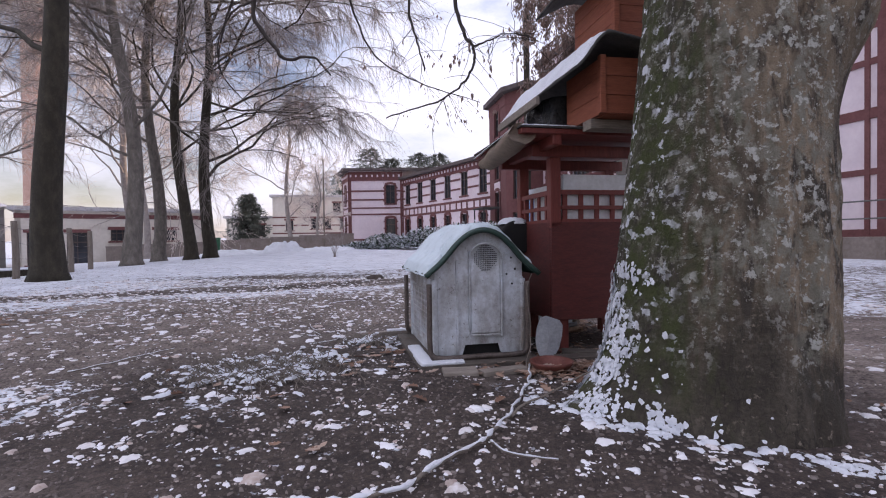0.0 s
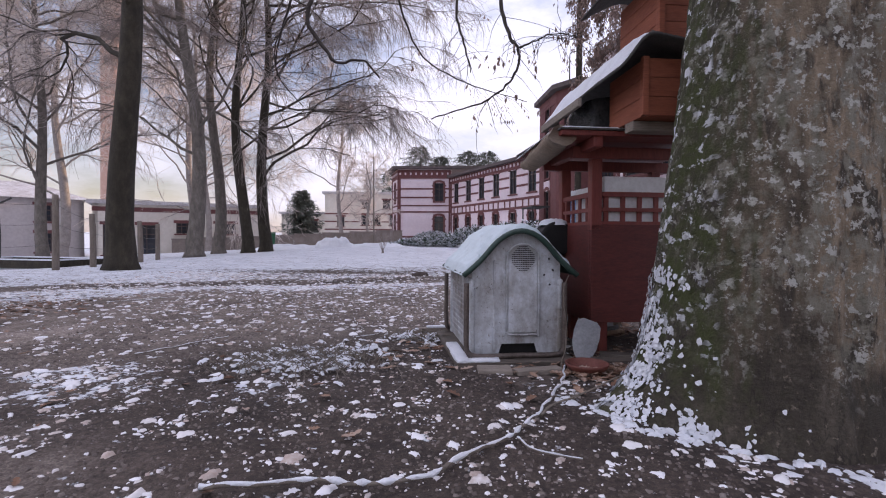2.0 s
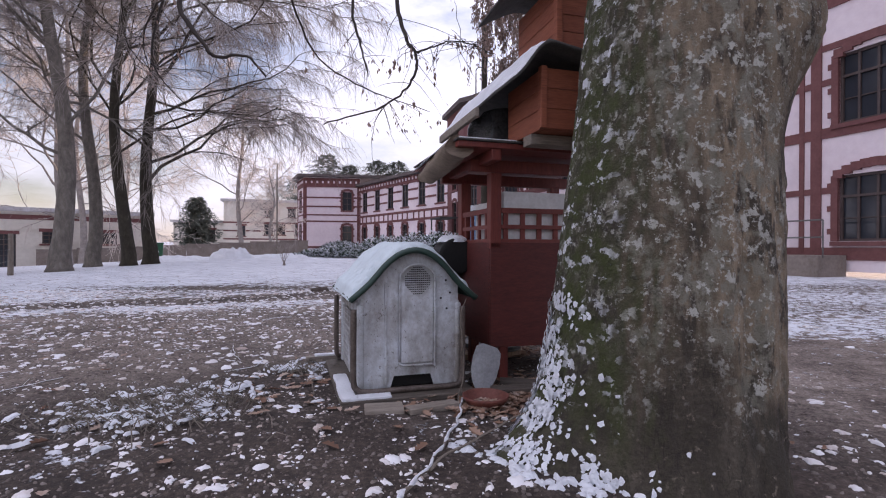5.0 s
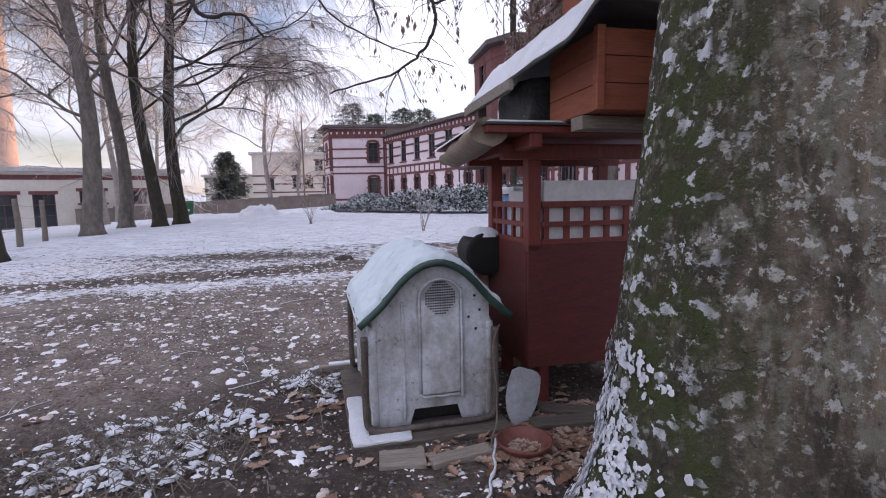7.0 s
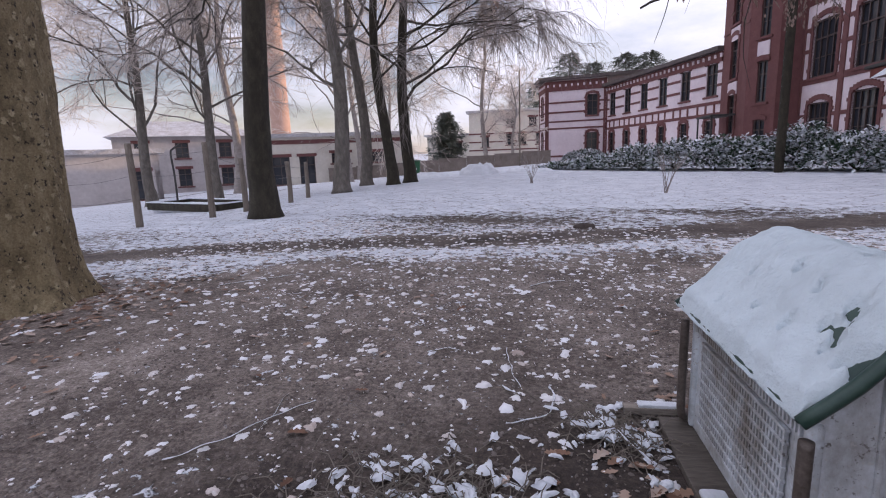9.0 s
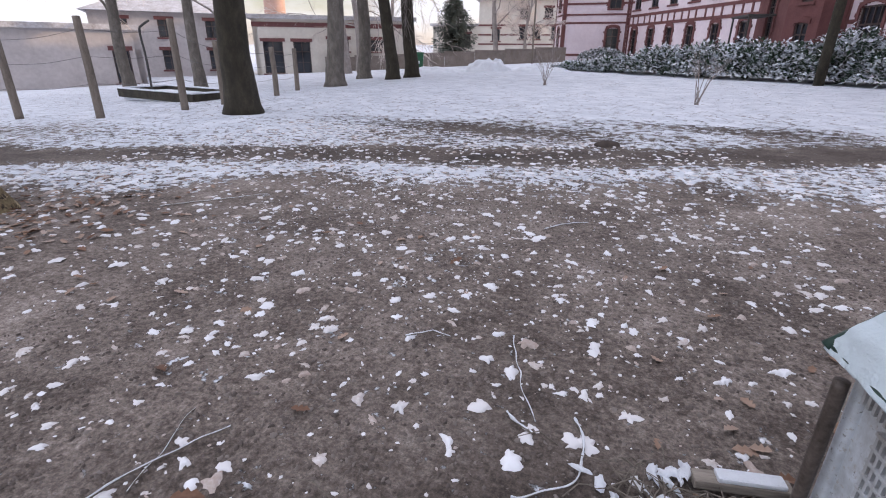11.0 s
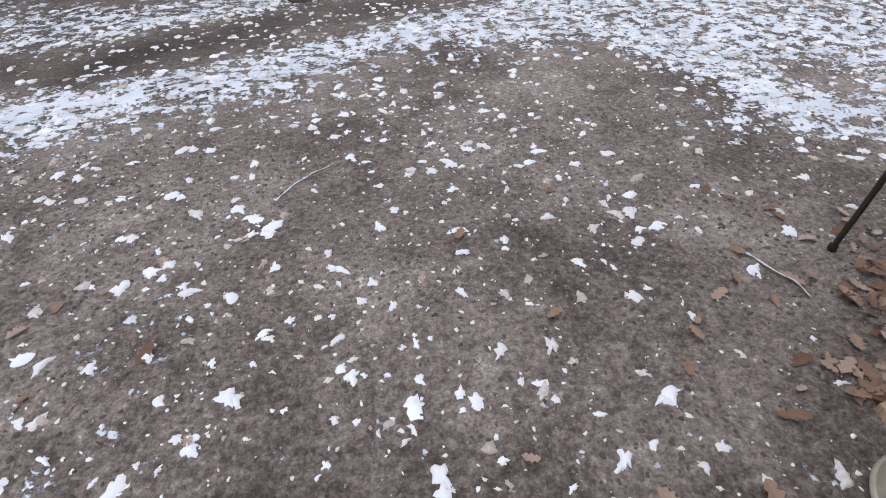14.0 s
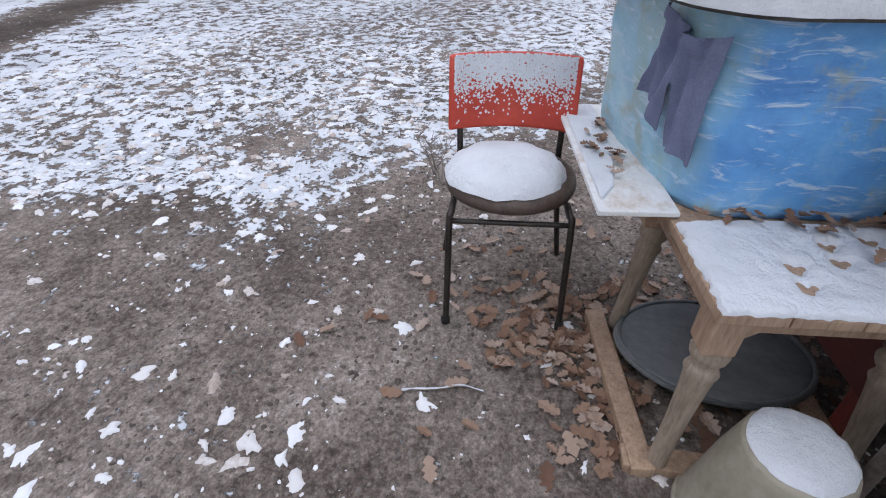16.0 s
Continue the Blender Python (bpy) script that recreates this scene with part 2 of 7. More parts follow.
        nt.links.new(ck.outputs["Color"], cm.inputs["Color2"])
        last = cm.outputs["Color"]
        # Tan side of the bark, lightened in part for warm lens glare.
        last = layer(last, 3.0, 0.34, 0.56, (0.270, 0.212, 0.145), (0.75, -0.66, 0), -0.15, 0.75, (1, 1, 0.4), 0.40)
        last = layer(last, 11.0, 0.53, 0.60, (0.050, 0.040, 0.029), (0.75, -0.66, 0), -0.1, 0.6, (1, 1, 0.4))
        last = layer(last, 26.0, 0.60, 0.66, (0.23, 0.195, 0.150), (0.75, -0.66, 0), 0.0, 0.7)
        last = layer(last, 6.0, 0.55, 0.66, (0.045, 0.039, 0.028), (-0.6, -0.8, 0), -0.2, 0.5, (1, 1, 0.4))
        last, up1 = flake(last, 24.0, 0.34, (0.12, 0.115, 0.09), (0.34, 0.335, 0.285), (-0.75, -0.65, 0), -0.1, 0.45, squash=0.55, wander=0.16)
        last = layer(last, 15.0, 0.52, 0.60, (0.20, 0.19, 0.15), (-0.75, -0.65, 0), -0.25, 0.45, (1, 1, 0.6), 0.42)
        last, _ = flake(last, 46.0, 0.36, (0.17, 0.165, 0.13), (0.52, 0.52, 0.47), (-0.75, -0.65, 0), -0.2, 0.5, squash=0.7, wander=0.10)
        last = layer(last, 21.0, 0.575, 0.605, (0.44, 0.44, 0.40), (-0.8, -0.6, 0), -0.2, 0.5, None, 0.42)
        relief = up1
    if moss:
        last = layer(last, 5.0, 0.42, 0.56, (0.048, 0.058, 0.014), (-0.95, 0.05, 0.2), 0.35, 0.80)
        last = layer(last, 22.0, 0.5, 0.62, (0.050, 0.048, 0.024), (-0.93, -0.2, 0.3), 0.3, 0.95)
    if snowy:
        last = layer(last, 12.0, 0.665 - snowy * 0.10, 0.69 - snowy * 0.10, (0.74, 0.77, 0.81), (-0.97, 0.12, 0.25), 0.62, 1.0, (1, 1, 1.5))
    nt.links.new(last, b.inputs["Base Color"])
    b.inputs["Roughness"].default_value = 0.88
    ad = node(nt, "ShaderNodeMath")
    ad.operation = "MULTIPLY_ADD"
    ad.inputs[1].default_value = 0.35 if (flaky or lichen) else 0.0
    nt.links.new(relief, ad.inputs[0])
    nt.links.new(mx.outputs["Color"], ad.inputs[2])
    bumped(nt, b, ad.outputs[0], 0.9, 0.045)
    return m


def wood_material(name, a, b_, along=(1, 12, 12), rough=0.6, scale=3.0, bump=0.25):
    return plain(name, a, b_, scale=scale, rough=rough, bump=bump, bump_dist=0.004, stretch=along, fine=4.0)


M_GROUND = ground_material()
M_SNOW = snow_material()
M_SNOW_THIN = snow_material("thin_snow_over_green_plastic", (0.66, 0.755, 0.80))
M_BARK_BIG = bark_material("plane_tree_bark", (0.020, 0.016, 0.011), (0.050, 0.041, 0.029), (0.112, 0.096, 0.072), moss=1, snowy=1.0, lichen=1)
M_BARK_TAN = bark_material("tan_trunk_bark", (0.075, 0.056, 0.029), (0.235, 0.183, 0.100), (0.42, 0.345, 0.215), lichen=0, scale=6.5, flaky=True)
M_BARK_DARK = bark_material("dark_trunk_bark", (0.014, 0.012, 0.008), (0.036, 0.030, 0.019), (0.080, 0.068, 0.046), snowy=0.35)
M_BARK_MID = bark_material("grey_trunk_bark", (0.075, 0.066, 0.056), (0.150, 0.132, 0.112), (0.27, 0.245, 0.215), snowy=0.5)
# Haze over the distance is put into this pale bark.
M_BARK_PALE = plain("hazed_far_bark", (0.20, 0.175, 0.16), (0.40, 0.36, 0.335), scale=5.0, rough=0.9, bump=0.3)
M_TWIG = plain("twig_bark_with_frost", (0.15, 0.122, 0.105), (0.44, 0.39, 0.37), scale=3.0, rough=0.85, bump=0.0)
# Frosted far twigs, their colour paled further for haze.
M_TWIG_FAR = plain("hazed_frosted_twigs", (0.55, 0.47, 0.42), (0.84, 0.76, 0.70), scale=2.0, rough=0.9, bump=0.0)
M_BRANCH_NEAR = plain("near_branch_bark", (0.03, 0.025, 0.022), (0.075, 0.062, 0.055), scale=20.0, rough=0.85)


def soiled(m, colour, scale, lo, hi, stretch=None):
    """Adds ragged dirt patches over a material's base colour."""
    nt = m.node_tree
    b = next(n for n in nt.nodes if n.type == "BSDF_PRINCIPLED")
    was = b.inputs["Base Color"].links[0].from_socket
    n = noise_node(nt, scale, 8.0, 0.72, stretch=stretch)
    r = ramp(nt, [(lo, (0, 0, 0)), (hi, (0.85, 0.85, 0.85))])
    nt.links.new(n.outputs["Fac"], r.inputs["Fac"])
    mx = node(nt, "ShaderNodeMixRGB")
    nt.links.new(r.outputs["Color"], mx.inputs["Fac"])
    nt.links.new(was, mx.inputs["Color1"])
    mx.inputs["Color2"].default_value = (*colour, 1)
    nt.links.new(mx.outputs["Color"], b.inputs["Base Color"])
    return m


M_PLASTIC = plain("weathered_grey_plastic", (0.33, 0.345, 0.355), (0.60, 0.64, 0.68), scale=4.0, rough=0.5, bump=0.08, bump_dist=0.003, fine=9.0, spread=(0.28, 0.55))
soiled(M_PLASTIC, (0.155, 0.125, 0.095), 2.6, 0.43, 0.64, (1, 1, 0.6))
soiled(M_PLASTIC, (0.40, 0.38, 0.35), 70.0, 0.58, 0.64)
soiled(M_PLASTIC, (0.075, 0.056, 0.042), 44.0, 0.60, 0.66)
M_GREEN = plain("dark_green_plastic", (0.012, 0.035, 0.028), (0.03, 0.065, 0.05), scale=10.0, rough=0.45, bump=0.1, bump_dist=0.003)
# Black plastic parts; also stands for shade in the kennel's openings.
M_BLACK = plain("black_parts_and_shade", (0.006, 0.006, 0.006), (0.014, 0.013, 0.012), scale=10.0, rough=0.9)
M_PIPE = plain("rusty_steel_tube", (0.05, 0.038, 0.03), (0.16, 0.13, 0.115), scale=14.0, rough=0.55, metallic=0.3)
# Red stain of the lower box, deepened in colour for its shade.
M_RED = wood_material("shaded_red_stained_wood", (0.062, 0.012, 0.010), (0.125, 0.024, 0.019), along=(2, 2, 9), rough=0.6)
M_RED_POST = wood_material("red_stained_post", (0.12, 0.022, 0.017), (0.21, 0.045, 0.034), along=(12, 12, 1.5), rough=0.55)
M_ORANGE = wood_material("orange_red_stained_planks", (0.21, 0.058, 0.030), (0.36, 0.115, 0.06), along=(1.5, 1.5, 14), rough=0.6)
M_FELT = plain("dark_roofing_felt", (0.035, 0.034, 0.033), (0.085, 0.08, 0.075), scale=18.0, rough=0.85)
M_MAT = plain("old_straw_matting", (0.19, 0.145, 0.11), (0.36, 0.29, 0.225), scale=9.0, rough=0.9, bump=0.6, stretch=(1, 6, 6))
M_WHITE = plain("dirty_white_foam_board", (0.60, 0.61, 0.61), (0.82, 0.84, 0.86), scale=7.0, rough=0.7, bump=0.15)
M_WHITE_STAINED = soiled(plain("stained_white_panel", (0.60, 0.60, 0.59), (0.80, 0.81, 0.82), scale=6.0, rough=0.7, bump=0.12), (0.42, 0.30, 0.19), 5.5, 0.52, 0.70)
M_FILM = plain("black_plastic_film", (0.012, 0.013, 0.015), (0.06, 0.065, 0.07), scale=9.0, rough=0.22, bump=0.6, bump_dist=0.02)
# Dark kennel board; also serves as the shade on planks below the shelter.
M_BOARD_DARK = wood_material("dark_and_shaded_board", (0.055, 0.045, 0.036), (0.14, 0.118, 0.098), along=(1.5, 12, 12), rough=0.75)
M_PLANK = wood_material("weathered_grey_plank", (0.16, 0.135, 0.11), (0.32, 0.28, 0.24), along=(1.5, 12, 12), rough=0.85)
M_TERRA = plain("terracotta", (0.085, 0.024, 0.018), (0.19, 0.062, 0.045), scale=10.0, rough=0.6)
M_SPADE = plain("grey_white_enamel", (0.21, 0.22, 0.225), (0.37, 0.38, 0.40), scale=12.0, rough=0.5)
M_TABLE = wood_material("worn_varnished_table_wood", (0.25, 0.160, 0.105), (0.47, 0.335, 0.235), along=(10, 10, 1.5), rough=0.6)
M_TABLE_LEG = wood_material("grey_worn_leg_paint", (0.20, 0.155, 0.115), (0.38, 0.31, 0.245), along=(9, 9, 1.5), rough=0.7)
M_CHAIR_STEEL = plain("dark_chair_tube", (0.018, 0.016, 0.015), (0.065, 0.055, 0.048), scale=20.0, rough=0.45, metallic=0.5)
M_VINYL_RED = plain("red_vinyl", (0.42, 0.035, 0.02), (0.56, 0.07, 0.04), scale=8.0, rough=0.5, bump=0.1)
M_VINYL_BROWN = plain("brown_seat_edge", (0.05, 0.035, 0.028), (0.12, 0.085, 0.068), scale=14.0, rough=0.6)


def film_box_material():
    """Teal paint that gives way to a blue sheet, under creased clear film whose gloss is painted as pale streaks."""
    m, nt, b = material("blue_and_teal_box_in_film")
    n1 = noise_node(nt, 4.0, 6.0, 0.62)
    blue = ramp(nt, [(0.32, (0.07, 0.23, 0.56)), (0.52, (0.14, 0.38, 0.74)), (0.68, (0.32, 0.54, 0.74))])
    teal = ramp(nt, [(0.32, (0.32, 0.46, 0.43)), (0.50, (0.30, 0.54, 0.68)), (0.72, (0.42, 0.64, 0.72))])
    nt.links.new(n1.outputs["Fac"], blue.inputs["Fac"])
    nt.links.new(n1.outputs["Fac"], teal.inputs["Fac"])
    co = nt.nodes.new("ShaderNodeTexCoord")
    sx = nt.nodes.new("ShaderNodeSeparateXYZ")
    nt.links.new(co.outputs["Object"], sx.inputs[0])
    n2 = noise_node(nt, 7.0, 3.0, 0.5)
    ad = node(nt, "ShaderNodeMath")
    ad.operation = "MULTIPLY_ADD"
    ad.inputs[1].default_value = 0.16
    nt.links.new(n2.outputs["Fac"], ad.inputs[0])
    nt.links.new(sx.outputs["Y"], ad.inputs[2])
    mr = nt.nodes.new("ShaderNodeMapRange")
    mr.inputs["From Min"].default_value, mr.inputs["From Max"].default_value = 0.03, 0.12
    nt.links.new(ad.outputs[0], mr.inputs["Value"])
    mx = node(nt, "ShaderNodeMixRGB")
    nt.links.new(mr.outputs["Result"], mx.inputs["Fac"])
    nt.links.new(blue.outputs["Color"], mx.inputs["Color1"])
    nt.links.new(teal.outputs["Color"], mx.inputs["Color2"])
    st = noise_node(nt, 14.0, 5.0, 0.65, stretch=(0.7, 0.7, 3.2), distort=0.8)
    sr = ramp(nt, [(0.54, (0, 0, 0)), (0.66, (0.85, 0.85, 0.85))])
    nt.links.new(st.outputs["Fac"], sr.inputs["Fac"])
    m2 = node(nt, "ShaderNodeMixRGB")
    nt.links.new(sr.outputs["Color"], m2.inputs["Fac"])
    nt.links.new(mx.outputs["Color"], m2.inputs["Color1"])
    m2.inputs["Color2"].default_value = (0.56, 0.68, 0.80, 1)
    dt = noise_node(nt, 6.0, 6.0, 0.7)
    dr = ramp(nt, [(0.56, (0, 0, 0)), (0.68, (0.75, 0.75, 0.75))])
    nt.links.new(dt.outputs["Fac"], dr.inputs["Fac"])
    m3 = node(nt, "ShaderNodeMixRGB")
    nt.links.new(dr.outputs["Color"], m3.inputs["Fac"])
    nt.links.new(m2.outputs["Color"], m3.inputs["Color1"])
    m3.inputs["Color2"].default_value = (0.33, 0.38, 0.33, 1)
    nt.links.new(m3.outputs["Color"], b.inputs["Base Color"])
    b.inputs["Roughness"].default_value = 0.30
    bumped(nt, b, st.outputs["Fac"], 0.5, 0.012)
    return m


M_BLUE = film_box_material()
M_CLOTH = plain("slate_blue_cloth", (0.12, 0.14, 0.235), (0.215, 0.24, 0.365), scale=12.0, rough=0.95, bump=0.3, fine=20.0)
M_KHAKI = plain("khaki_stoneware", (0.24, 0.215, 0.165), (0.38, 0.345, 0.28), scale=6.0, rough=0.75)
M_GREYSLAB = plain("dark_grey_lid", (0.09, 0.10, 0.105), (0.17, 0.185, 0.19), scale=6.0, rough=0.6)
M_STICK = plain("fallen_twig_bark", (0.09, 0.075, 0.06), (0.22, 0.19, 0.16), scale=25.0, rough=0.9)
M_PLASTER = plain("pink_white_plaster", (0.68, 0.58, 0.62), (0.82, 0.73, 0.76), scale=0.8, rough=0.9, bump=0.1)
M_BRICK = plain("dark_red_brick", (0.12, 0.045, 0.045), (0.20, 0.085, 0.08), scale=2.5, rough=0.85, bump=0.3)
M_BRICK_ORANGE = plain("chimney_brick", (0.40, 0.25, 0.19), (0.56, 0.37, 0.30), scale=1.2, rough=0.85)
M_CREAM = plain("cream_render", (0.58, 0.54, 0.47), (0.72, 0.68, 0.61), scale=0.7, rough=0.9)
# Far house walls, lightened in colour to stand for haze.
M_GREYHOUSE = plain("grey_brown_render", (0.40, 0.365, 0.355), (0.56, 0.52, 0.51), scale=0.7, rough=0.9)
M_ROOF = plain("dark_roof_tiles", (0.07, 0.055, 0.052), (0.15, 0.125, 0.12), scale=3.0, rough=0.85)
M_ROOF_SNOWY = plain("snow_dusted_roof", (0.30, 0.27, 0.26), (0.66, 0.66, 0.69), scale=1.2, rough=0.85)
M_FRAME = plain("dark_window_frame", (0.045, 0.03, 0.028), (0.085, 0.06, 0.055), scale=6.0, rough=0.6)
M_POST = plain("grey_fence_post", (0.12, 0.098, 0.078), (0.26, 0.222, 0.185), scale=8.0, rough=0.9, stretch=(3, 3, 0.5))
M_WIRE = plain("fence_wire", (0.10, 0.10, 0.10), (0.22, 0.21, 0.20), scale=8.0, rough=0.5, metallic=0.6)
M_EVERGREEN = plain("evergreen_leaf", (0.018, 0.040, 0.020), (0.055, 0.10, 0.055), scale=5.0, rough=0.5, bump=0.0)
M_CONIFER = plain("conifer_needles", (0.06, 0.075, 0.06), (0.16, 0.175, 0.15), scale=3.0, rough=0.8, bump=0.0)
M_RUST_LEAF = plain("withered_hanging_leaves", (0.20, 0.13, 0.105), (0.40, 0.30, 0.26), scale=3.0, rough=0.85, bump=0.0)
M_WALLSTONE = plain("low_garden_wall", (0.16, 0.13, 0.11), (0.28, 0.24, 0.21), scale=2.0, rough=0.9)
M_BIN = plain("green_bin_plastic", (0.015, 0.09, 0.04), (0.03, 0.14, 0.065), scale=6.0, rough=0.4)
M_MUD = plain("mud_clod", (0.03, 0.022, 0.018), (0.08, 0.062, 0.052), scale=14.0, rough=0.9)


def glass_material():
    m, nt, b = material("window_glass")
    b.inputs["Base Color"].default_value = (0.03, 0.035, 0.045, 1)
    b.inputs["Roughness"].default_value = 0.06
    n = noise_node(nt, 0.6, 2.0, 0.5)
    bumped(nt, b, n.outputs["Fac"], 0.05, 0.05)
    return m


M_GLASS = glass_material()


# ---- mesh helpers ----
def thing(name, label, category, at=(0, 0, 0), turn=0.0, group="", kind=""):
    e = new(name)
    e.empty_display_size = 0.1
    e.matrix_basis = pose(*at, 0, 0, turn)
    return tagged(e, label, category, group, kind)


def smooth(me, on=True):
    me.polygons.foreach_set("use_smooth", [on] * len(me.polygons))


def part(name, bm, mt, parent, label="", soft=False):
    me = bpy.data.meshes.new(name)
    bm.to_mesh(me)
    bm.free()
    me.materials.append(mt)
    smooth(me, soft)
    ob = new(name, me)
    ob.parent = parent
    if label:
        tagged(ob, label)
    return ob


def mesh_part(name, verts, faces, mt, parent=None, label="", soft=True):
    me = bpy.data.meshes.new(name)
    me.from_pydata(verts, [], faces)
    me.materials.append(mt)
    smooth(me, soft)
    ob = new(name, me)
    ob.parent = parent
    if label:
        tagged(ob, label)
    return ob


def shared(name, me, parent, m):
    ob = new(name, me)
    ob.parent = parent
    ob.matrix_basis = m
    return ob


def box(bm, c, s, bevel=0.0, m=None):
    """A box with centre c and sizes s, its edges bevelled, laid by m."""
    geo = bmesh.ops.create_cube(bm, size=1.0)
    vs = geo["verts"]
    bmesh.ops.scale(bm, vec=s, verts=vs)
    if bevel:
        es = list({e for v in vs for e in v.link_edges})
        r = bmesh.ops.bevel(bm, geom=es, offset=bevel, segments=2, affect="EDGES", profile=0.6)
        vs = list({v for f in r["faces"] for v in f.verts} | {v for v in vs if v.is_valid})
    bmesh.ops.translate(bm, vec=c, verts=vs)
    if m is not None:
        bmesh.ops.transform(bm, matrix=m, verts=vs)
    return vs


def boxed(*specs, bevel=0.0):
    bm = bmesh.new()
    for c, s in specs:
        box(bm, c, s, bevel)
    return bm


def ring_frame(d):
    d = d.normalized()
    u = d.orthogonal().normalized()
    return u, d.cross(u)


def tube(verts, faces, pts, radii, sides=6, cap=True):
    """Adds a tapering tube along pts to the lists."""
    base = len(verts)
    n = len(pts)
    u = w = None
    for i, p in enumerate(pts):
        d = (pts[min(i + 1, n - 1)] - pts[max(i - 1, 0)])
        if d.length < 1e-9:
            d = Vector((0, 0, 1))
        d.normalize()
        if u is None:
            u, w = ring_frame(d)
        else:
            u = (u - d * u.dot(d))
            u = u.normalized() if u.length > 1e-6 else d.orthogonal().normalized()
            w = d.cross(u)
        for k in range(sides):
            a = 2 * math.pi * k / sides
            verts.append(p + (u * math.cos(a) + w * math.sin(a)) * radii[i])
    for i in range(n - 1):
        for k in range(sides):
            a, b = base + i * sides + k, base + i * sides + (k + 1) % sides
            faces.append((a, b, b + sides, a + sides))
    if cap:
        faces.append(tuple(base + k for k in reversed(range(sides))))
        faces.append(tuple(base + (n - 1) * sides + k for k in range(sides)))


def bend(points, per=6):
    """A smooth line through the points."""
    ps = [Vector(p) for p in points]
    out = []
    for i in range(len(ps) - 1):
        p0, p1, p2, p3 = ps[max(i - 1, 0)], ps[i], ps[i + 1], ps[min(i + 2, len(ps) - 1)]
        for k in range(per):
            t = k / per
            out.append(0.5 * ((2 * p1) + (p2 - p0) * t + (2 * p0 - 5 * p1 + 4 * p2 - p3) * t * t + (3 * p1 - p0 - 3 * p2 + p3) * t ** 3))
    out.append(ps[-1])
    return out


def tube_part(name, points, r, mt, parent=None, label="", sides=10, per=6, taper=None):
    v, f = [], []
    pts = bend(points, per)
    n = len(pts)
    radii = [r if taper is None else r + (taper - r) * i / (n - 1) for i in range(n)]
    tube(v, f, pts, radii, sides)
    return mesh_part(name, v, f, mt, parent, label)


def lathe(profile, sides=32):
    """A turned solid from (radius, height) pairs, closed at the axis."""
    v, f = [], []
    for r, z in profile:
        for k in range(sides):
            a = 2 * math.pi * k / sides
            v.append((r * math.cos(a), r * math.sin(a), z))
    for i in range(len(profile) - 1):
        for k in range(sides):
            a, b = i * sides + k, i * sides + (k + 1) % sides
            f.append((a, b, b + sides, a + sides))
    f.append(tuple(reversed(range(sides))))
    f.append(tuple((len(profile) - 1) * sides + k for k in range(sides)))
    return v, f


def ground_z(x, y):
    z = 0.011 * max(0.0, y - 6.0) - 0.05 * max(0.0, min(-x - 9.0, 26.0)) * min(1.0, max(0.0, (y + 4) / 10))
    return z


# ---- ground ----
EDGE_X = [-60, -9.0, -7.0, -5.6, -5.1, -4.8, -4.4, -3.6, -2.1, -0.8, 0.8, 1.5, 2.2, 3.0, 5.0, 60]
EDGE_Y = [2.5, 3.0, 3.4, 3.6, 3.9, 4.3, 4.8, 5.4, 5.8, 6.3, 6.4, 5.1, 4.4, 3.8, 3.5, 3.5]
TRACK_X = [-60, -7.7, -6.2, -3.9, -2.0, 1.2, 4.6, 60]
TRACK_Y = [3.0, 4.5, 5.5, 6.7, 7.3, 9.0, 10.8, 20]


def g2(x, y, cx, cy, rx, ry):
    return math.exp(-((x - cx) / rx) ** 2 - ((y - cy) / ry) ** 2)


def cover_at(x, y):
    """How much of the ground the snow hides, from 0 to 1."""
    d = y - np.interp(x, EDGE_X, EDGE_Y) + 0.35 * noise.noise((x * 0.9, y * 0.9, 3.1))
    c = 0.06 + 0.57 * min(1, max(0, (d + 0.25) / 0.8)) + 0.32 * min(1, max(0, (d - (2.6 if x < 0 else 2.6 + min(3.0, x))) / 4.0))
    tr = abs(y - np.interp(x, TRACK_X, TRACK_Y)) / 0.33
    wob = 0.25 * noise.noise((x * 0.7, y * 0.7, 8.0))
    if tr < 2.2 + wob and x < 6:
        c = min(c, 0.10 + 0.40 * max(0, tr - 0.8))
    q = ((x + 3.6) / 2.4) ** 2 + ((y - 9.0) / 0.9) ** 2
    c -= 0.42 * math.exp(-q)
    if d > 1.5:
        c -= 0.26 * max(0.0, noise.noise((x * 0.28, y * 0.75, 31.0)) + 0.05) * math.exp(-max(0.0, y - 14) / 14)
    if d < 0:
        c += 0.30 * max(0.0, noise.noise((x * 1.7, y * 2.3, 47.0)) - 0.06) * (1.0 if y < 2.4 else 0.5)
    c -= 0.35 * math.exp(-(((x - 0.2) / 2.0) ** 2 + ((y - 10.6) / 0.5) ** 2))
    for px, py, r, s in ((-1.95, 1.35, 0.42, 0.55), (-0.95, 1.35, 0.3, 0.25), (-1.75, 4.15, 0.28, 0.22), (1.38, 5.35, 0.42, 0.34), (1.1, 5.05, 0.25, 0.14), (2.0, 5.75, 0.32, -0.35)):
        c += s * math.exp(-((x - px) ** 2 + (y - py) ** 2) / r ** 2)
    return max(0.0, min(0.80 + 0.2 * min(1.0, max(0.0, (y - 11.0) / 14.0)), c + 0.13 * noise.noise((x * 0.45, y * 0.45, 1.0))))


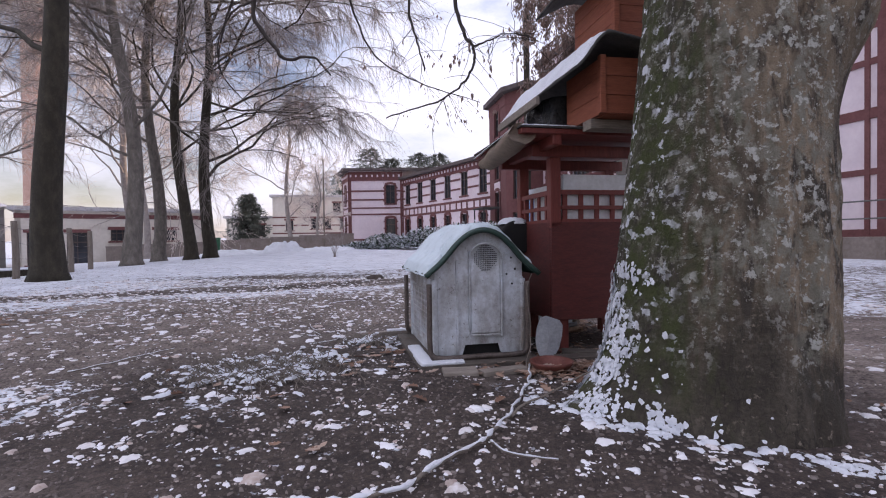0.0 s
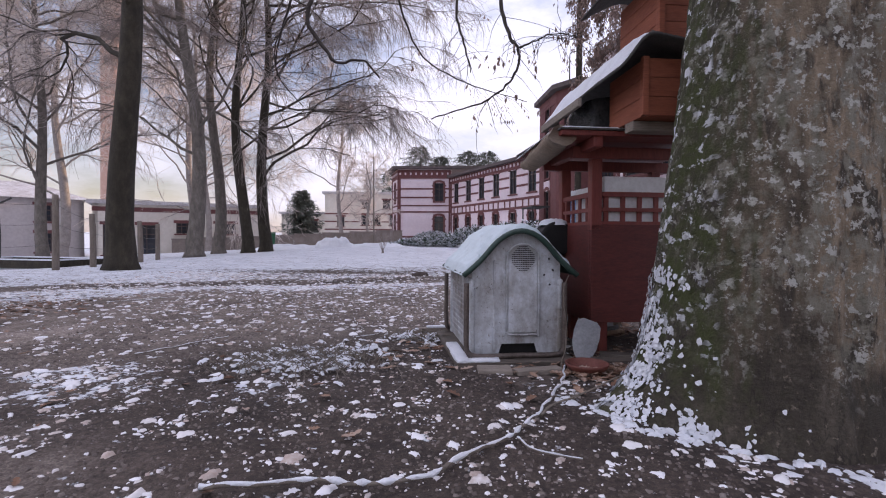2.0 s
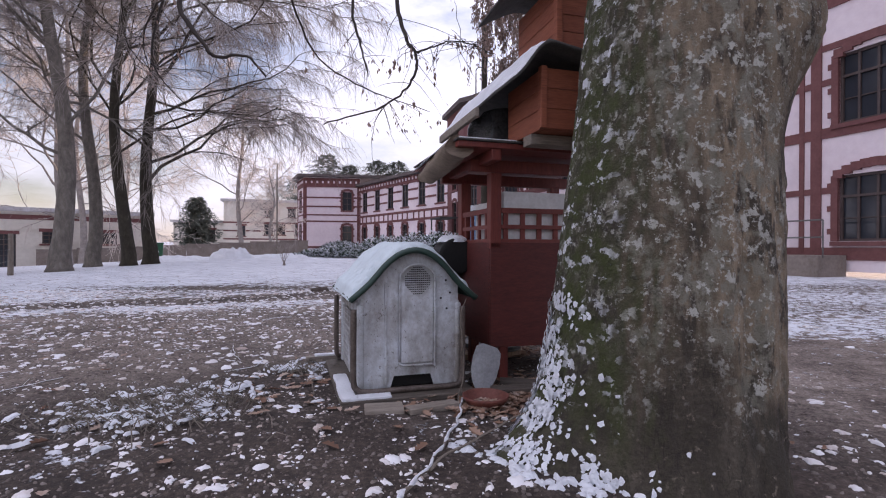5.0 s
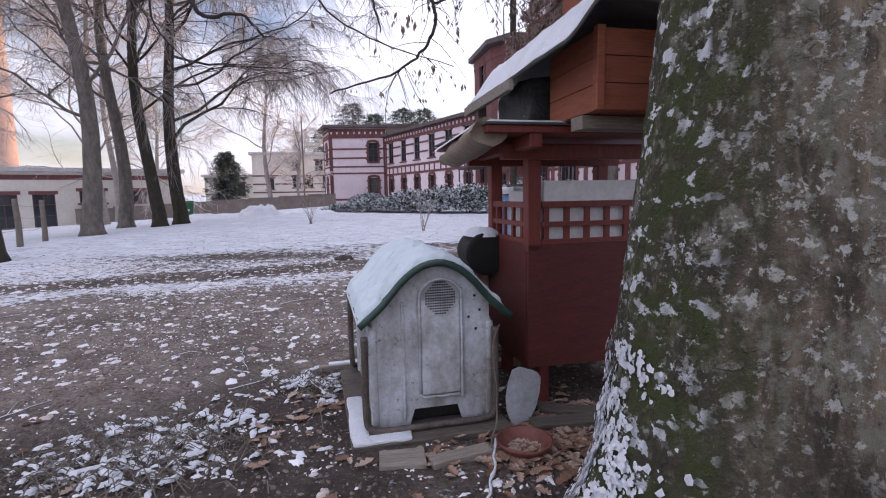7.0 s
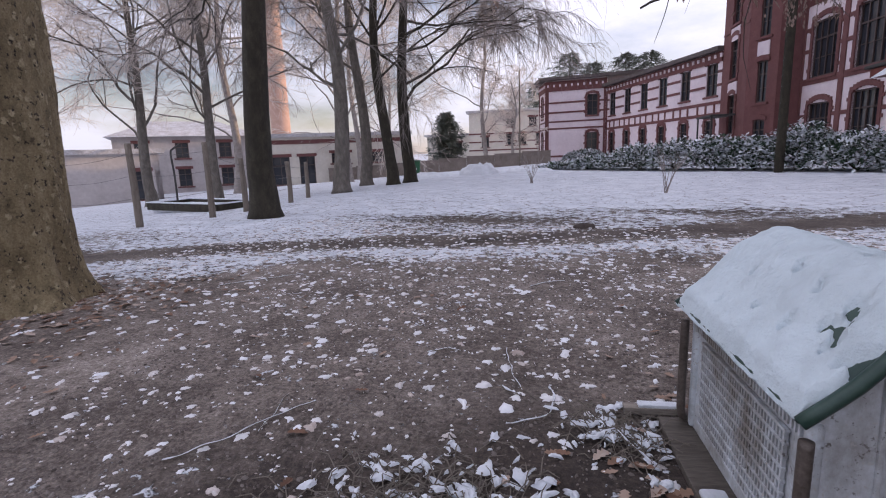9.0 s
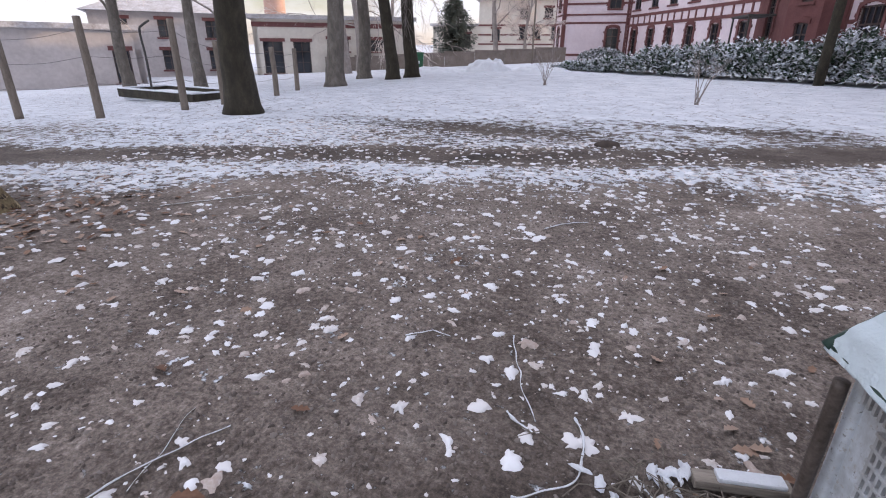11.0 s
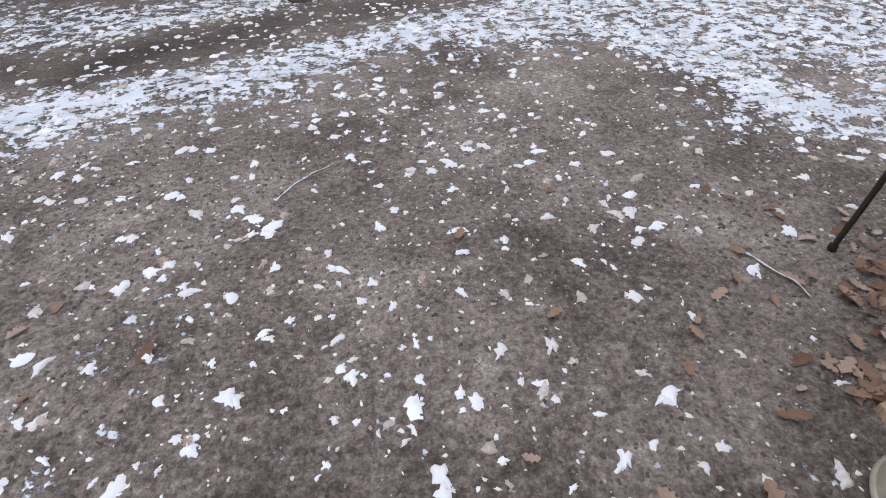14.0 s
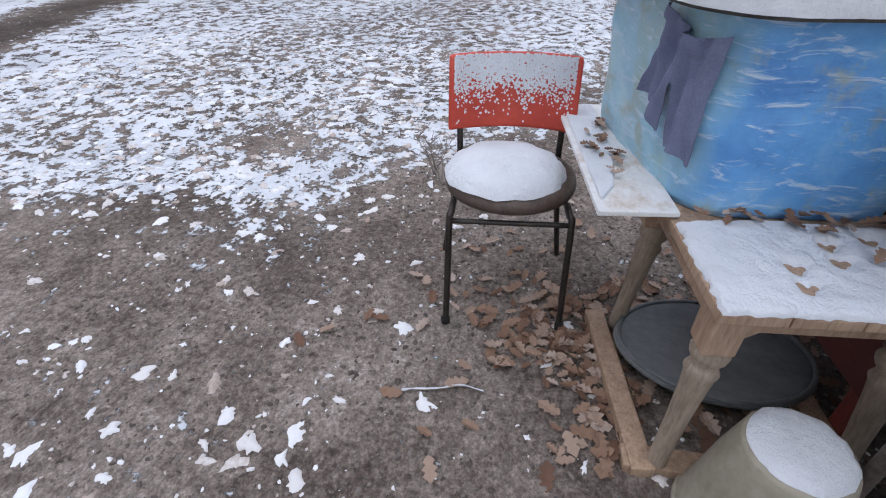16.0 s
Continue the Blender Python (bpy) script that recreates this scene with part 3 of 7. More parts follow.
def darker_at(x, y):
    """Dark tone put on the soil round the old tree, the shelter and the track, from 0 to 1."""
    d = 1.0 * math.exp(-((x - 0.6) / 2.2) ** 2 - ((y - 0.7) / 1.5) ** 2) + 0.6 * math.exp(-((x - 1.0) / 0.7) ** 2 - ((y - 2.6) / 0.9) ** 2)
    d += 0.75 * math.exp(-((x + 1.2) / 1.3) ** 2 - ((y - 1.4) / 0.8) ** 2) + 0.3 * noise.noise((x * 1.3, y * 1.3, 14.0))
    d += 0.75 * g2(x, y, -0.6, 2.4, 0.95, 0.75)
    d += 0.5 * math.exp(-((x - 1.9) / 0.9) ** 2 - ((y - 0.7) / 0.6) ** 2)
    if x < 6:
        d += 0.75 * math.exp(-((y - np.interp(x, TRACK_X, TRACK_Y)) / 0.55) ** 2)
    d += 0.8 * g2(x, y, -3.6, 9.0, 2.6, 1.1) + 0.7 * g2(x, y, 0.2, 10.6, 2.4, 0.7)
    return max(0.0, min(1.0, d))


def axis(lo, hi, fine_lo, fine_hi, step):
    out = list(np.arange(fine_lo, fine_hi + 1e-6, step))
    s, p = step, fine_hi
    while p < hi:
        s *= 1.16
        p += s
        out.append(min(p, hi))
    s, p = step, fine_lo
    while p > lo:
        s *= 1.16
        p -= s
        out.insert(0, max(p, lo))
    return out


def build_ground():
    xs, ys = axis(-900, 900, -7, 5, 0.07), axis(-400, 1500, -1.5, 11, 0.07)
    nx = len(xs)
    verts, cov, darker = [], [], []
    for y in ys:
        for x in xs:
            near = math.exp(-((x + 0.5) ** 2 + (y - 4) ** 2) / 220.0)
            c = cover_at(x, y)
            h = near * (0.030 * noise.noise((x * 0.8, y * 0.8, 0)) + 0.012 * noise.noise((x * 3.1, y * 3.1, 5)) + 0.007 * noise.noise((x * 8.0, y * 8.0, 9)))
            h += near * 0.012 * c
            verts.append((x, y, ground_z(x, y) + h - 0.006))
            cov.append(c)
            darker.append(darker_at(x, y))
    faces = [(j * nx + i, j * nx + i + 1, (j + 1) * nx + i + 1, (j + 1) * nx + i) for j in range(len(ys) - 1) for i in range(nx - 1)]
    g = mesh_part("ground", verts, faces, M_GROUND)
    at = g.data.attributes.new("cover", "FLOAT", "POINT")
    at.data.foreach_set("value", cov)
    at = g.data.attributes.new("darker", "FLOAT", "POINT")
    at.data.foreach_set("value", darker)
    return tagged(g, "brown trodden soil under patchy thin snow", "ground", kind="structure")


build_ground()


# ---- the big tree beside the kennel ----
def big_trunk(name, label, at, prof, roots, mt, seed, burl=None, top_lean=(0, 0), groove=0.05):
    """A thick old trunk: a ring of radii by height, root flares by direction, grooves and burls."""
    t = thing(name, label, "tree", at)
    rows, sides = 260, 210
    zs = [p[0] for p in prof]
    rs = [p[1] for p in prof]
    verts, faces = [], []
    for i in range(rows):
        z = zs[0] + (zs[-1] - zs[0]) * (i / (rows - 1)) ** 1.25
        r0 = np.interp(z, zs, rs)
        k = max(0, z) / zs[-1]
        ox, oy = top_lean[0] * k ** 1.5, top_lean[1] * k ** 1.5
        for s in range(sides):
            a = 2 * math.pi * s / sides
            ca, sa = math.cos(a), math.sin(a)
            r = r0
            for ang, amp, width, fall in roots:
                da = (math.degrees(a) - ang + 180) % 360 - 180
                r += amp * math.exp(-(da / width) ** 2) * math.exp(-max(0, z) / fall)
            r *= 1 + groove * noise.noise((ca * 2.2, sa * 2.2, z * 0.55 + seed)) + 0.02 * noise.noise((ca * 7, sa * 7, z * 2.2 + seed))
            r += 0.009 * noise.noise((ca * 16, sa * 16, z * 7 + seed)) + 0.006 * noise.noise((ca * 30, sa * 30, z * 26 + seed))
            if burl:
                for ang, bz, amp, width, tall in burl:
                    da = (math.degrees(a) - ang + 180) % 360 - 180
                    r += amp * math.exp(-(da / width) ** 2 - ((z - bz) / tall) ** 2)
            verts.append((ox + r * ca, oy + r * sa, z))
    for i in range(rows - 1):
        for s in range(sides):
            a, b = i * sides + s, i * sides + (s + 1) % sides
            faces.append((a, b, b + sides, a + sides))
    faces.append(tuple((rows - 1) * sides + s for s in range(sides)))
    return t, mesh_part("trunk", verts, faces, mt, t)


BIG_AT = (1.40, 1.48, 0)
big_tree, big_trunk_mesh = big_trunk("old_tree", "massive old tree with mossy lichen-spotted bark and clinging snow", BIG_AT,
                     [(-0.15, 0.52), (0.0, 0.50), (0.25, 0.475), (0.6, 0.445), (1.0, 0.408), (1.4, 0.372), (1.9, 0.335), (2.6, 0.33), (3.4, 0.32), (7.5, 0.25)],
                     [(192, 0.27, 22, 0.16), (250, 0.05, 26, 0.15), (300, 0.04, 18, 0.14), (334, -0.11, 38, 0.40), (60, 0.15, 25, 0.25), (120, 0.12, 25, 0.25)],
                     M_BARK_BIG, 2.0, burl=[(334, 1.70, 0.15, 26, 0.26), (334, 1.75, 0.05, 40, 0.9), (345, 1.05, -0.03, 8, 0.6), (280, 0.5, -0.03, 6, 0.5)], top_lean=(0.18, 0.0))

left_tree, left_trunk_mesh = big_trunk("old_tree", "thick smooth tan tree trunk with flaring roots", (-5.58, 3.07, 0),
                      [(-0.15, 0.58), (0.0, 0.55), (0.3, 0.53), (0.8, 0.535), (1.5, 0.55), (2.6, 0.57), (8.0, 0.46)],
                      [(0, 0.16, 22, 0.22), (60, 0.13, 20, 0.2), (300, 0.16, 22, 0.2), (250, 0.14, 25, 0.2), (150, 0.2, 30, 0.2)], M_BARK_TAN, 7.0, groove=0.10, burl=[(350, 0.25, -0.06, 10, 0.25), (20, 0.3, -0.05, 8, 0.3)])


# ---- bare trees ----
def bare_tree(name, label, at, height, r0, mt, seed, fork=0.35, limbs=14, twigs=26, spread=0.42, droop=0.5, lean=(0, 0), twig_mt=None, sub=6, reach=1.0, bias=None, group="park trees", twig_r=0.007):
    rng = random.Random(seed)
    t = thing(name, label, "tree", (at[0], at[1], ground_z(at[0], at[1]) - 0.05), group=group)
    v, f, tv, tf = [], [], [], []
    n = 14
    trunk = []
    for i in range(n + 1):
        k = i / n
        trunk.append(Vector((lean[0] * k * height + 0.20 * math.sin(k * 9 + seed), lean[1] * k * height + 0.15 * math.sin(k * 7 + seed * 2), k * height)))
    radii = [r0 * ((0.93 - 0.74 * (i / n)) + (0.42 * math.exp(-i * height / n / 0.22))) for i in range(n + 1)]
    trunk.insert(1, Vector((trunk[0].x, trunk[0].y, 0.22)))
    radii.insert(1, r0 * 1.08)
    trunk.insert(2, Vector((trunk[0].x, trunk[0].y, 0.6)))
    radii.insert(2, r0 * 0.96)
    order = sorted(range(len(trunk)), key=lambda i: trunk[i].z)
    trunk, radii = [trunk[i] for i in order], [radii[i] for i in order]
    tube(v, f, trunk, radii, 14)

    def on_trunk(z):
        for i in range(len(trunk) - 1):
            if trunk[i].z <= z <= trunk[i + 1].z:
                k = (z - trunk[i].z) / (trunk[i + 1].z - trunk[i].z + 1e-9)
                return trunk[i].lerp(trunk[i + 1], k), radii[i] * (1 - k) + radii[i + 1] * k
        return trunk[-1], radii[-1]

    def grow(p, d, length, r, steps, wob, up):
        pts, d = [p.copy()], d.copy()
        for s in range(steps):
            d = (d + Vector((rng.uniform(-wob, wob), rng.uniform(-wob, wob), rng.uniform(-wob, wob) + up))).normalized()
            pts.append(pts[-1] + d * (length / steps))
        return pts

    for i in range(limbs):
        k = fork + (1 - fork) * (i / limbs) ** 0.9
        p, r = on_trunk(k * height)
        a = rng.uniform(0, 6.283) if not bias or rng.random() > bias[1] else bias[0] + rng.uniform(-0.9, 0.9)
        tilt = rng.uniform(0.25, 0.75) * (1.15 - 0.4 * k)
        d = Vector((math.cos(a) * math.cos(tilt), math.sin(a) * math.cos(tilt), math.sin(tilt)))
        length = height * spread * reach * (1.15 - 0.55 * k) * rng.uniform(0.75, 1.2)
        lr = min(r * 0.44, r0 * 0.21) * rng.uniform(0.7, 1.1)
        limb = grow(p, d, length, lr, 8, 0.34, 0.05)
        tube(v, f, limb, [lr * (1 - 0.8 * j / 8) + 0.008 for j in range(9)], 7, False)
        for j in range(sub):
            q = rng.uniform(0.22, 1.0)
            idx = min(7, int(q * 8))
            bp = limb[idx].lerp(limb[idx + 1], q * 8 - idx if q < 1 else 1)
            bd = (limb[idx + 1] - limb[idx]).normalized()
            bd = (bd + Vector((rng.uniform(-0.9, 0.9), rng.uniform(-0.9, 0.9), rng.uniform(-0.5, 0.5)))).normalized()
            bl = length * rng.uniform(0.28, 0.55)
            br = max(0.012, lr * (1 - 0.8 * q) * 0.55)
            branch = grow(bp, bd, bl, br, 6, 0.38, -0.05 * droop)
            tube(v, f, branch, [br * (1 - 0.75 * m_ / 6) + 0.004 for m_ in range(7)], 4, False)
            for m_ in range(twigs):
                q2 = rng.uniform(0.1, 1.0)
                i2 = min(5, int(q2 * 6))
                tp = branch[i2].lerp(branch[i2 + 1], min(1, q2 * 6 - i2))
                td = (branch[i2 + 1] - branch[i2]).normalized()
                td = (td + Vector((rng.uniform(-1, 1), rng.uniform(-1, 1), rng.uniform(-0.8, 0.45)))).normalized()
                tl = rng.uniform(0.5, 1.5) * (height / 14)
                tw = grow(tp, td, tl, 0.01, 4, 0.34, -0.26 * droop)
                tr = twig_r * rng.uniform(0.7, 1.2)
                tube(tv, tf, tw, [tr, tr, tr * 0.85, tr * 0.7, tr * 0.4], 3, False)
    mesh_part("trunk", v, f, mt, t)
    mesh_part("crown", tv, tf, twig_mt or M_TWIG, t, "bare frosted twigs")
    return t


bare_tree("tree", "dark straight bare tree standing in snow", (-7.85, 8.75), 15, 0.30, M_BARK_DARK, 11, fork=0.30, limbs=15, twigs=40, spread=0.36, sub=7)
bare_tree("tree", "grey-brown bare tree with a leaning trunk", (-11.3, 16.3), 16, 0.32, M_BARK_MID, 12, fork=0.24, limbs=16, twigs=40, sub=8, spread=0.38, lean=(-0.06, 0))
bare_tree("tree", "bare forked tree with snow at its foot", (-14.0, 21.6), 17, 0.31, M_BARK_MID, 13, fork=0.26, limbs=16, twigs=40, sub=8, spread=0.38)
bare_tree("tree", "slim dark bare tree with snowy roots", (-11.8, 20.3), 17, 0.28, M_BARK_DARK, 14, fork=0.27, limbs=16, twigs=40, sub=8, spread=0.38, lean=(-0.02, 0), bias=(0.2, 0.5))
bare_tree("tree", "dark bare tree with long drooping twigs", (-11.6, 21.9), 18, 0.31, M_BARK_DARK, 15, fork=0.20, limbs=22, twigs=64, spread=0.54, droop=1.5, bias=(-0.2, 0.6), sub=9)
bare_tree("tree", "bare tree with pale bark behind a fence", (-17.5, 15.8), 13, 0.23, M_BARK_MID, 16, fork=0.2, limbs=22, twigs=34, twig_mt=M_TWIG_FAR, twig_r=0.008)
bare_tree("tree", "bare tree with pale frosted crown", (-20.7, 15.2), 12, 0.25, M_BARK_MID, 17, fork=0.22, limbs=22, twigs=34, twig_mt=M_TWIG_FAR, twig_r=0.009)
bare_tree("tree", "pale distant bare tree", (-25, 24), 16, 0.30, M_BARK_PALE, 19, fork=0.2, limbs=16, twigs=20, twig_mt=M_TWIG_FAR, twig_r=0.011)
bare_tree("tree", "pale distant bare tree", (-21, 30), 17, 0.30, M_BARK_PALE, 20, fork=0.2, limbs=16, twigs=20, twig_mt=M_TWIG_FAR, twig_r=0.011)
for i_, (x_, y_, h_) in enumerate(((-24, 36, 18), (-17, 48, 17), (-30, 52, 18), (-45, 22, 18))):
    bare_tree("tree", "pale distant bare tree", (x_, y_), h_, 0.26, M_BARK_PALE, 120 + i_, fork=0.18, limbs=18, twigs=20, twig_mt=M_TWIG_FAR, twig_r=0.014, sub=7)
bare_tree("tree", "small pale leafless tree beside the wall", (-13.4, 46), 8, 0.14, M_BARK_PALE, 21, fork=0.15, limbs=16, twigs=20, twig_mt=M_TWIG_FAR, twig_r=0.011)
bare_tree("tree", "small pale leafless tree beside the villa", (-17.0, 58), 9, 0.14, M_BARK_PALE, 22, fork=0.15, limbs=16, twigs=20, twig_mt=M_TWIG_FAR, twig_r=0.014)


# ---- plastic kennel ----
KEN_AT, KEN_TURN = (0.035, 2.115, 0.03), 15.0


def roof_z(x):
    """Height of the kennel's arched roof over its width."""
    u = min(1.0, abs(x - 0.31) / 0.36)
    k = 1 - 0.55 * (u / 0.62) ** 2 if u < 0.62 else 0.45 - 0.45 * ((u - 0.62) / 0.38) ** 0.9
    return 0.492 + 0.275 * k


def slab_from_curve(xs, zf, y0, y1, thick, mt, name, parent, label="", ny=2, bumpy=0.0, edge=0.0, dents=()):
    """A sheet that follows a curve across x and runs from y0 to y1, with thickness."""
    v, f = [], []
    nx = len(xs)
    for top in (1, 0):
        for j in range(ny + 1):
            y = y0 + (y1 - y0) * j / ny
            for i, x in enumerate(xs):
                z = zf(x)
                if top:
                    e = min(i, nx - 1 - i, j * 2, (ny - j) * 2)
                    k = min(1, e / 4) if edge else 1
                    z += thick * (k if edge else 1) + bumpy * (noise.noise((x * 9, y * 9, 2.0)) + 0.6 * noise.noise((x * 30, y * 30, 4.0)))
                    for dx, dy, r in dents:
                        q = ((x - dx) ** 2 + (y - dy) ** 2) / (r * 0.8) ** 2
                        if q < 4:
                            z -= 1.6 * thick * (0.75 + 0.9 * noise.noise((x * 60, y * 60, 7.0))) * math.exp(-q * q)
                    z = max(z, zf(x) - 0.003)
                yy = y + (edge * 0.012 * noise.noise((x * 25, j * 3.0, 1)) if j in (0, ny) else 0)
                v.append((x, yy, z))
    off = nx * (ny + 1)
    for j in range(ny):
        for i in range(nx - 1):
            a = j * nx + i
            f.append((a, a + 1, a + nx + 1, a + nx))
            b = off + a
            f.append((b, b + nx, b + nx + 1, b + 1))
    for i in range(nx - 1):
        f.append((i, off + i, off + i + 1, i + 1))
        a = ny * nx + i
        f.append((a, a + 1, off + a + 1, off + a))
    for j in range(ny):
        a = j * nx
        f.append((a, a + nx, off + a + nx, off + a))
        a = j * nx + nx - 1
        f.append((a, off + a, off + a + nx, a + nx))
    return mesh_part(name, v, f, mt, parent, label)


def kennel():
    k = thing("dog_kennel", "weathered grey plastic kennel with green arched roof under snow", "kennel", KEN_AT, KEN_TURN)
    x0, x1, y0, y1 = 0.02, 0.575, 0.0, 0.80
    # body: arched front and back, bellied sides, with the low opening at the front
    xs = [x0 + (x1 - x0) * i / 24 for i in range(25)]
    v, f = [], []

    def top(x):
        return roof_z(x) - 0.004

    for y in (y0, y1):
        for i, x in enumerate(xs):
            lo = 0.0
            if y == y0 and 0.17 <= x <= 0.45:
                lo = 0.075 if 0.185 <= x <= 0.435 else 0.0
            v.append((x, y, lo))
            v.append((x, y - (0.012 if y == y0 else -0.012), top(x) * 0.5))
            v.append((x, y, top(x)))
    n = 3
    for s in range(2):
        b = s * 25 * n
        for i in range(24):
            for r in range(2):
                a = b + i * n + r
                q = (a, a + n, a + n + 1, a + 1)
                f.append(q if s == 0 else tuple(reversed(q)))
    for i, rev in ((0, False), (24, True)):
        for r in range(2):
            a, c = i * n + r, 25 * n + i * n + r
            q = (a, a + 1, c + 1, c)
            f.append(q if not rev else tuple(reversed(q)))
    for i in range(24):
        a, c = i * n + 2, 25 * n + i * n + 2
        f.append((a, a + n, c + n, c))
    mesh_part("body", v, f, M_PLASTIC, k, soft=False)
    # solid black block that stands in for the shade behind the low opening
    part("opening_shade", boxed(((0.31, 0.16, 0.045), (0.25, 0.25, 0.07))), M_BLACK, k)
    # corner pillars moulded into the plastic
    for cx, cy in ((x0, y0), (x1, y0), (x0, y1), (x1, y1)):
        bm = bmesh.new()
        box(bm, (cx, cy, 0.238), (0.036, 0.036, 0.472), 0.014)
        part("corner_rib", bm, M_PLASTIC, k, soft=True)
    for cx in (0.155,):
        bm = bmesh.new()
        box(bm, (cx, y0 - 0.008, 0.31), (0.014, 0.02, 0.56), 0.004)
        part("front_rib", bm, M_PLASTIC, k)
    # raised door panel with rounded top: a rim and its field
    rim = []
    xl, xr, zb, zt = 0.232, 0.432, 0.135, 0.655
    rim += [(xl, -0.022, zb + 0.02), (xl, -0.022, zt - 0.05)]
    for i in range(1, 12):
        a = math.pi - math.pi * i / 12
        rim.append((0.332 + 0.10 * math.cos(a), -0.022, zt - 0.05 + 0.085 * math.sin(a)))
    rim += [(xr, -0.022, zt - 0.05), (xr, -0.022, zb + 0.02), (xr - 0.015, -0.022, zb), (xl + 0.015, -0.022, zb), (xl, -0.022, zb + 0.02)]
    tube_part("door_panel_rim", rim, 0.007, M_PLASTIC, k, sides=6, per=2)
    bm = bmesh.new()
    box(bm, (0.332, -0.012, 0.37), (0.186, 0.02, 0.45), 0.006)
    part("door_panel", bm, M_PLASTIC, k)
    # round vent: small black blocks stand for the shade in its holes
    bm = bmesh.new()
    for j in range(-6, 7):
        for i in range(-6, 7):
            if i * i + j * j <= 40:
                box(bm, (0.332 + i * 0.0112, -0.0225, 0.602 + j * 0.0122), (0.0074, 0.004, 0.0060))
    part("vent_grille", bm, M_BLACK, k, "round grille of small holes shown as black blocks")
    for bx, bz in ((0.50, 0.60), (0.525, 0.53), (0.47, 0.50), (0.505, 0.44)):
        bm = bmesh.new()
        bmesh.ops.create_icosphere(bm, subdivisions=1, radius=0.007, matrix=Matrix.Translation((bx, -0.012, bz)))
        part("rivet", bm, M_BLACK, k)
    # moulded grid of ribs on both sides, with a comb of short ribs below the eaves
    for sx in (x0 - 0.010, x1 + 0.010):
        bm = bmesh.new()
        for i in range(10):
            box(bm, (sx, 0.40, 0.070 + i * 0.036), (0.014, 0.62, 0.010), 0.003)
        part("side_ribs", bm, M_PLASTIC, k)
        bm = bmesh.new()
        for i in range(34):
            box(bm, (sx, 0.10 + i * 0.0182, 0.232), (0.010, 0.008, 0.330))
        part("side_grid", bm, M_PLASTIC, k)
        bm = bmesh.new()
        for i in range(40):
            box(bm, (sx, 0.03 + i * 0.0190, 0.450), (0.016, 0.009, 0.060))
        part("eave_comb", bm, M_PLASTIC, k)
    rx = [-0.045 + 0.71 * i / 40 for i in range(41)]
    slab_from_curve(rx, roof_z, -0.055, 0.86, 0.016, M_GREEN, "roof", k, "dark green plastic roof")
    # rolled front edge of the roof
    tube_part("roof_edge", [(x, -0.058, roof_z(x) + 0.004) for x in rx[::2]], 0.017, M_GREEN, k, sides=8, per=1)
    tube_part("roof_edge", [(x, 0.862, roof_z(x) + 0.004) for x in rx[::2]], 0.017, M_GREEN, k, sides=8, per=1)
    return k


kennel()
KM = pose(*KEN_AT, 0, 0, KEN_TURN)
ROOF_PAWS = [(0.116, 0.098, 0.030), (0.149, 0.121, 0.028), (0.076, 0.073, 0.026), (0.135, 0.075, 0.020), (0.10, 0.14, 0.018), (0.079, -0.030, 0.026), (0.06, 0.0, 0.02)]
ROOF_PAWS += [(0.172, 0.428, 0.020), (0.190, 0.455, 0.013), (0.061, 0.253, 0.020), (0.063, 0.431, 0.016), (0.144, 0.266, 0.018), (0.165, 0.29, 0.012), (0.023, 0.611, 0.014), (0.12, 0.60, 0.014), (0.36, 0.20, 0.016), (0.30, 0.33, 0.016)]
roof_snow = slab_from_curve([-0.050 + 0.70 * i / 96 for i in range(97)], lambda x: roof_z(x) + 0.008, -0.045, 0.865, 0.039, M_SNOW_THIN, "roof_snow", None, ny=110, bumpy=0.013, edge=1.0, dents=ROOF_PAWS)
roof_snow.matrix_basis = KM
tagged(roof_snow, "layer of white snow with paw marks on kennel roof", "snow")


def kennel_tube(name_pts, label):
    t = thing("tube_frame", label, "tube frame", KEN_AT, KEN_TURN, group="steel tube frames beside the kennel")
    tube_part("tube", name_pts, 0.0165, M_PIPE, t, sides=10, per=5)
    return t


kennel_tube([(-0.025, -0.055, 0.455), (-0.025, -0.055, 0.30), (-0.025, -0.055, 0.10), (-0.01, -0.058, 0.035), (0.06, -0.06, 0.015), (0.3, -0.06, 0.015), (0.53, -0.06, 0.015), (0.575, -0.058, 0.04), (0.585, -0.055, 0.10), (0.585, -0.055, 0.30), (0.585, -0.055, 0.455)], "rusty bent steel tube standing against the kennel front")
kennel_tube([(-0.03, 0.80, 0.455), (-0.03, 0.80, 0.28), (-0.03, 0.80, 0.12), (-0.018, 0.81, 0.04), (0.05, 0.885, 0.018), (0.3, 0.885, 0.018), (0.56, 0.885, 0.018), (0.605, 0.885, 0.05), (0.61, 0.885, 0.15), (0.61, 0.885, 0.42)], "dark bent steel tube standing behind the kennel")

base = thing("base_board", "thick board under the kennel with snow on one strip", "board", (KEN_AT[0], KEN_AT[1], 0.012), KEN_TURN)
bm = bmesh.new()
box(bm, (0.27, 0.36, 0.0), (0.74, 1.02, 0.032), 0.006)
part("board", bm, M_BOARD_DARK, base)
bm = bmesh.new()
box(bm, (-0.055, 0.12, 0.024), (0.080, 0.52, 0.02), 0.008)
box(bm, (0.04, -0.105, 0.022), (0.26, 0.075, 0.016), 0.007)
bmesh.ops.subdivide_edges(bm, edges=bm.edges[:], cuts=5, use_grid_fill=True)
for w in bm.verts:
    w.co += Vector((noise.noise(w.co * 23), noise.noise(w.co * 23 + Vector((5, 0, 0))), 0.3 * noise.noise(w.co * 30))) * 0.010
part("snow_strip", bm, M_SNOW, base, "strip of snow", soft=True)


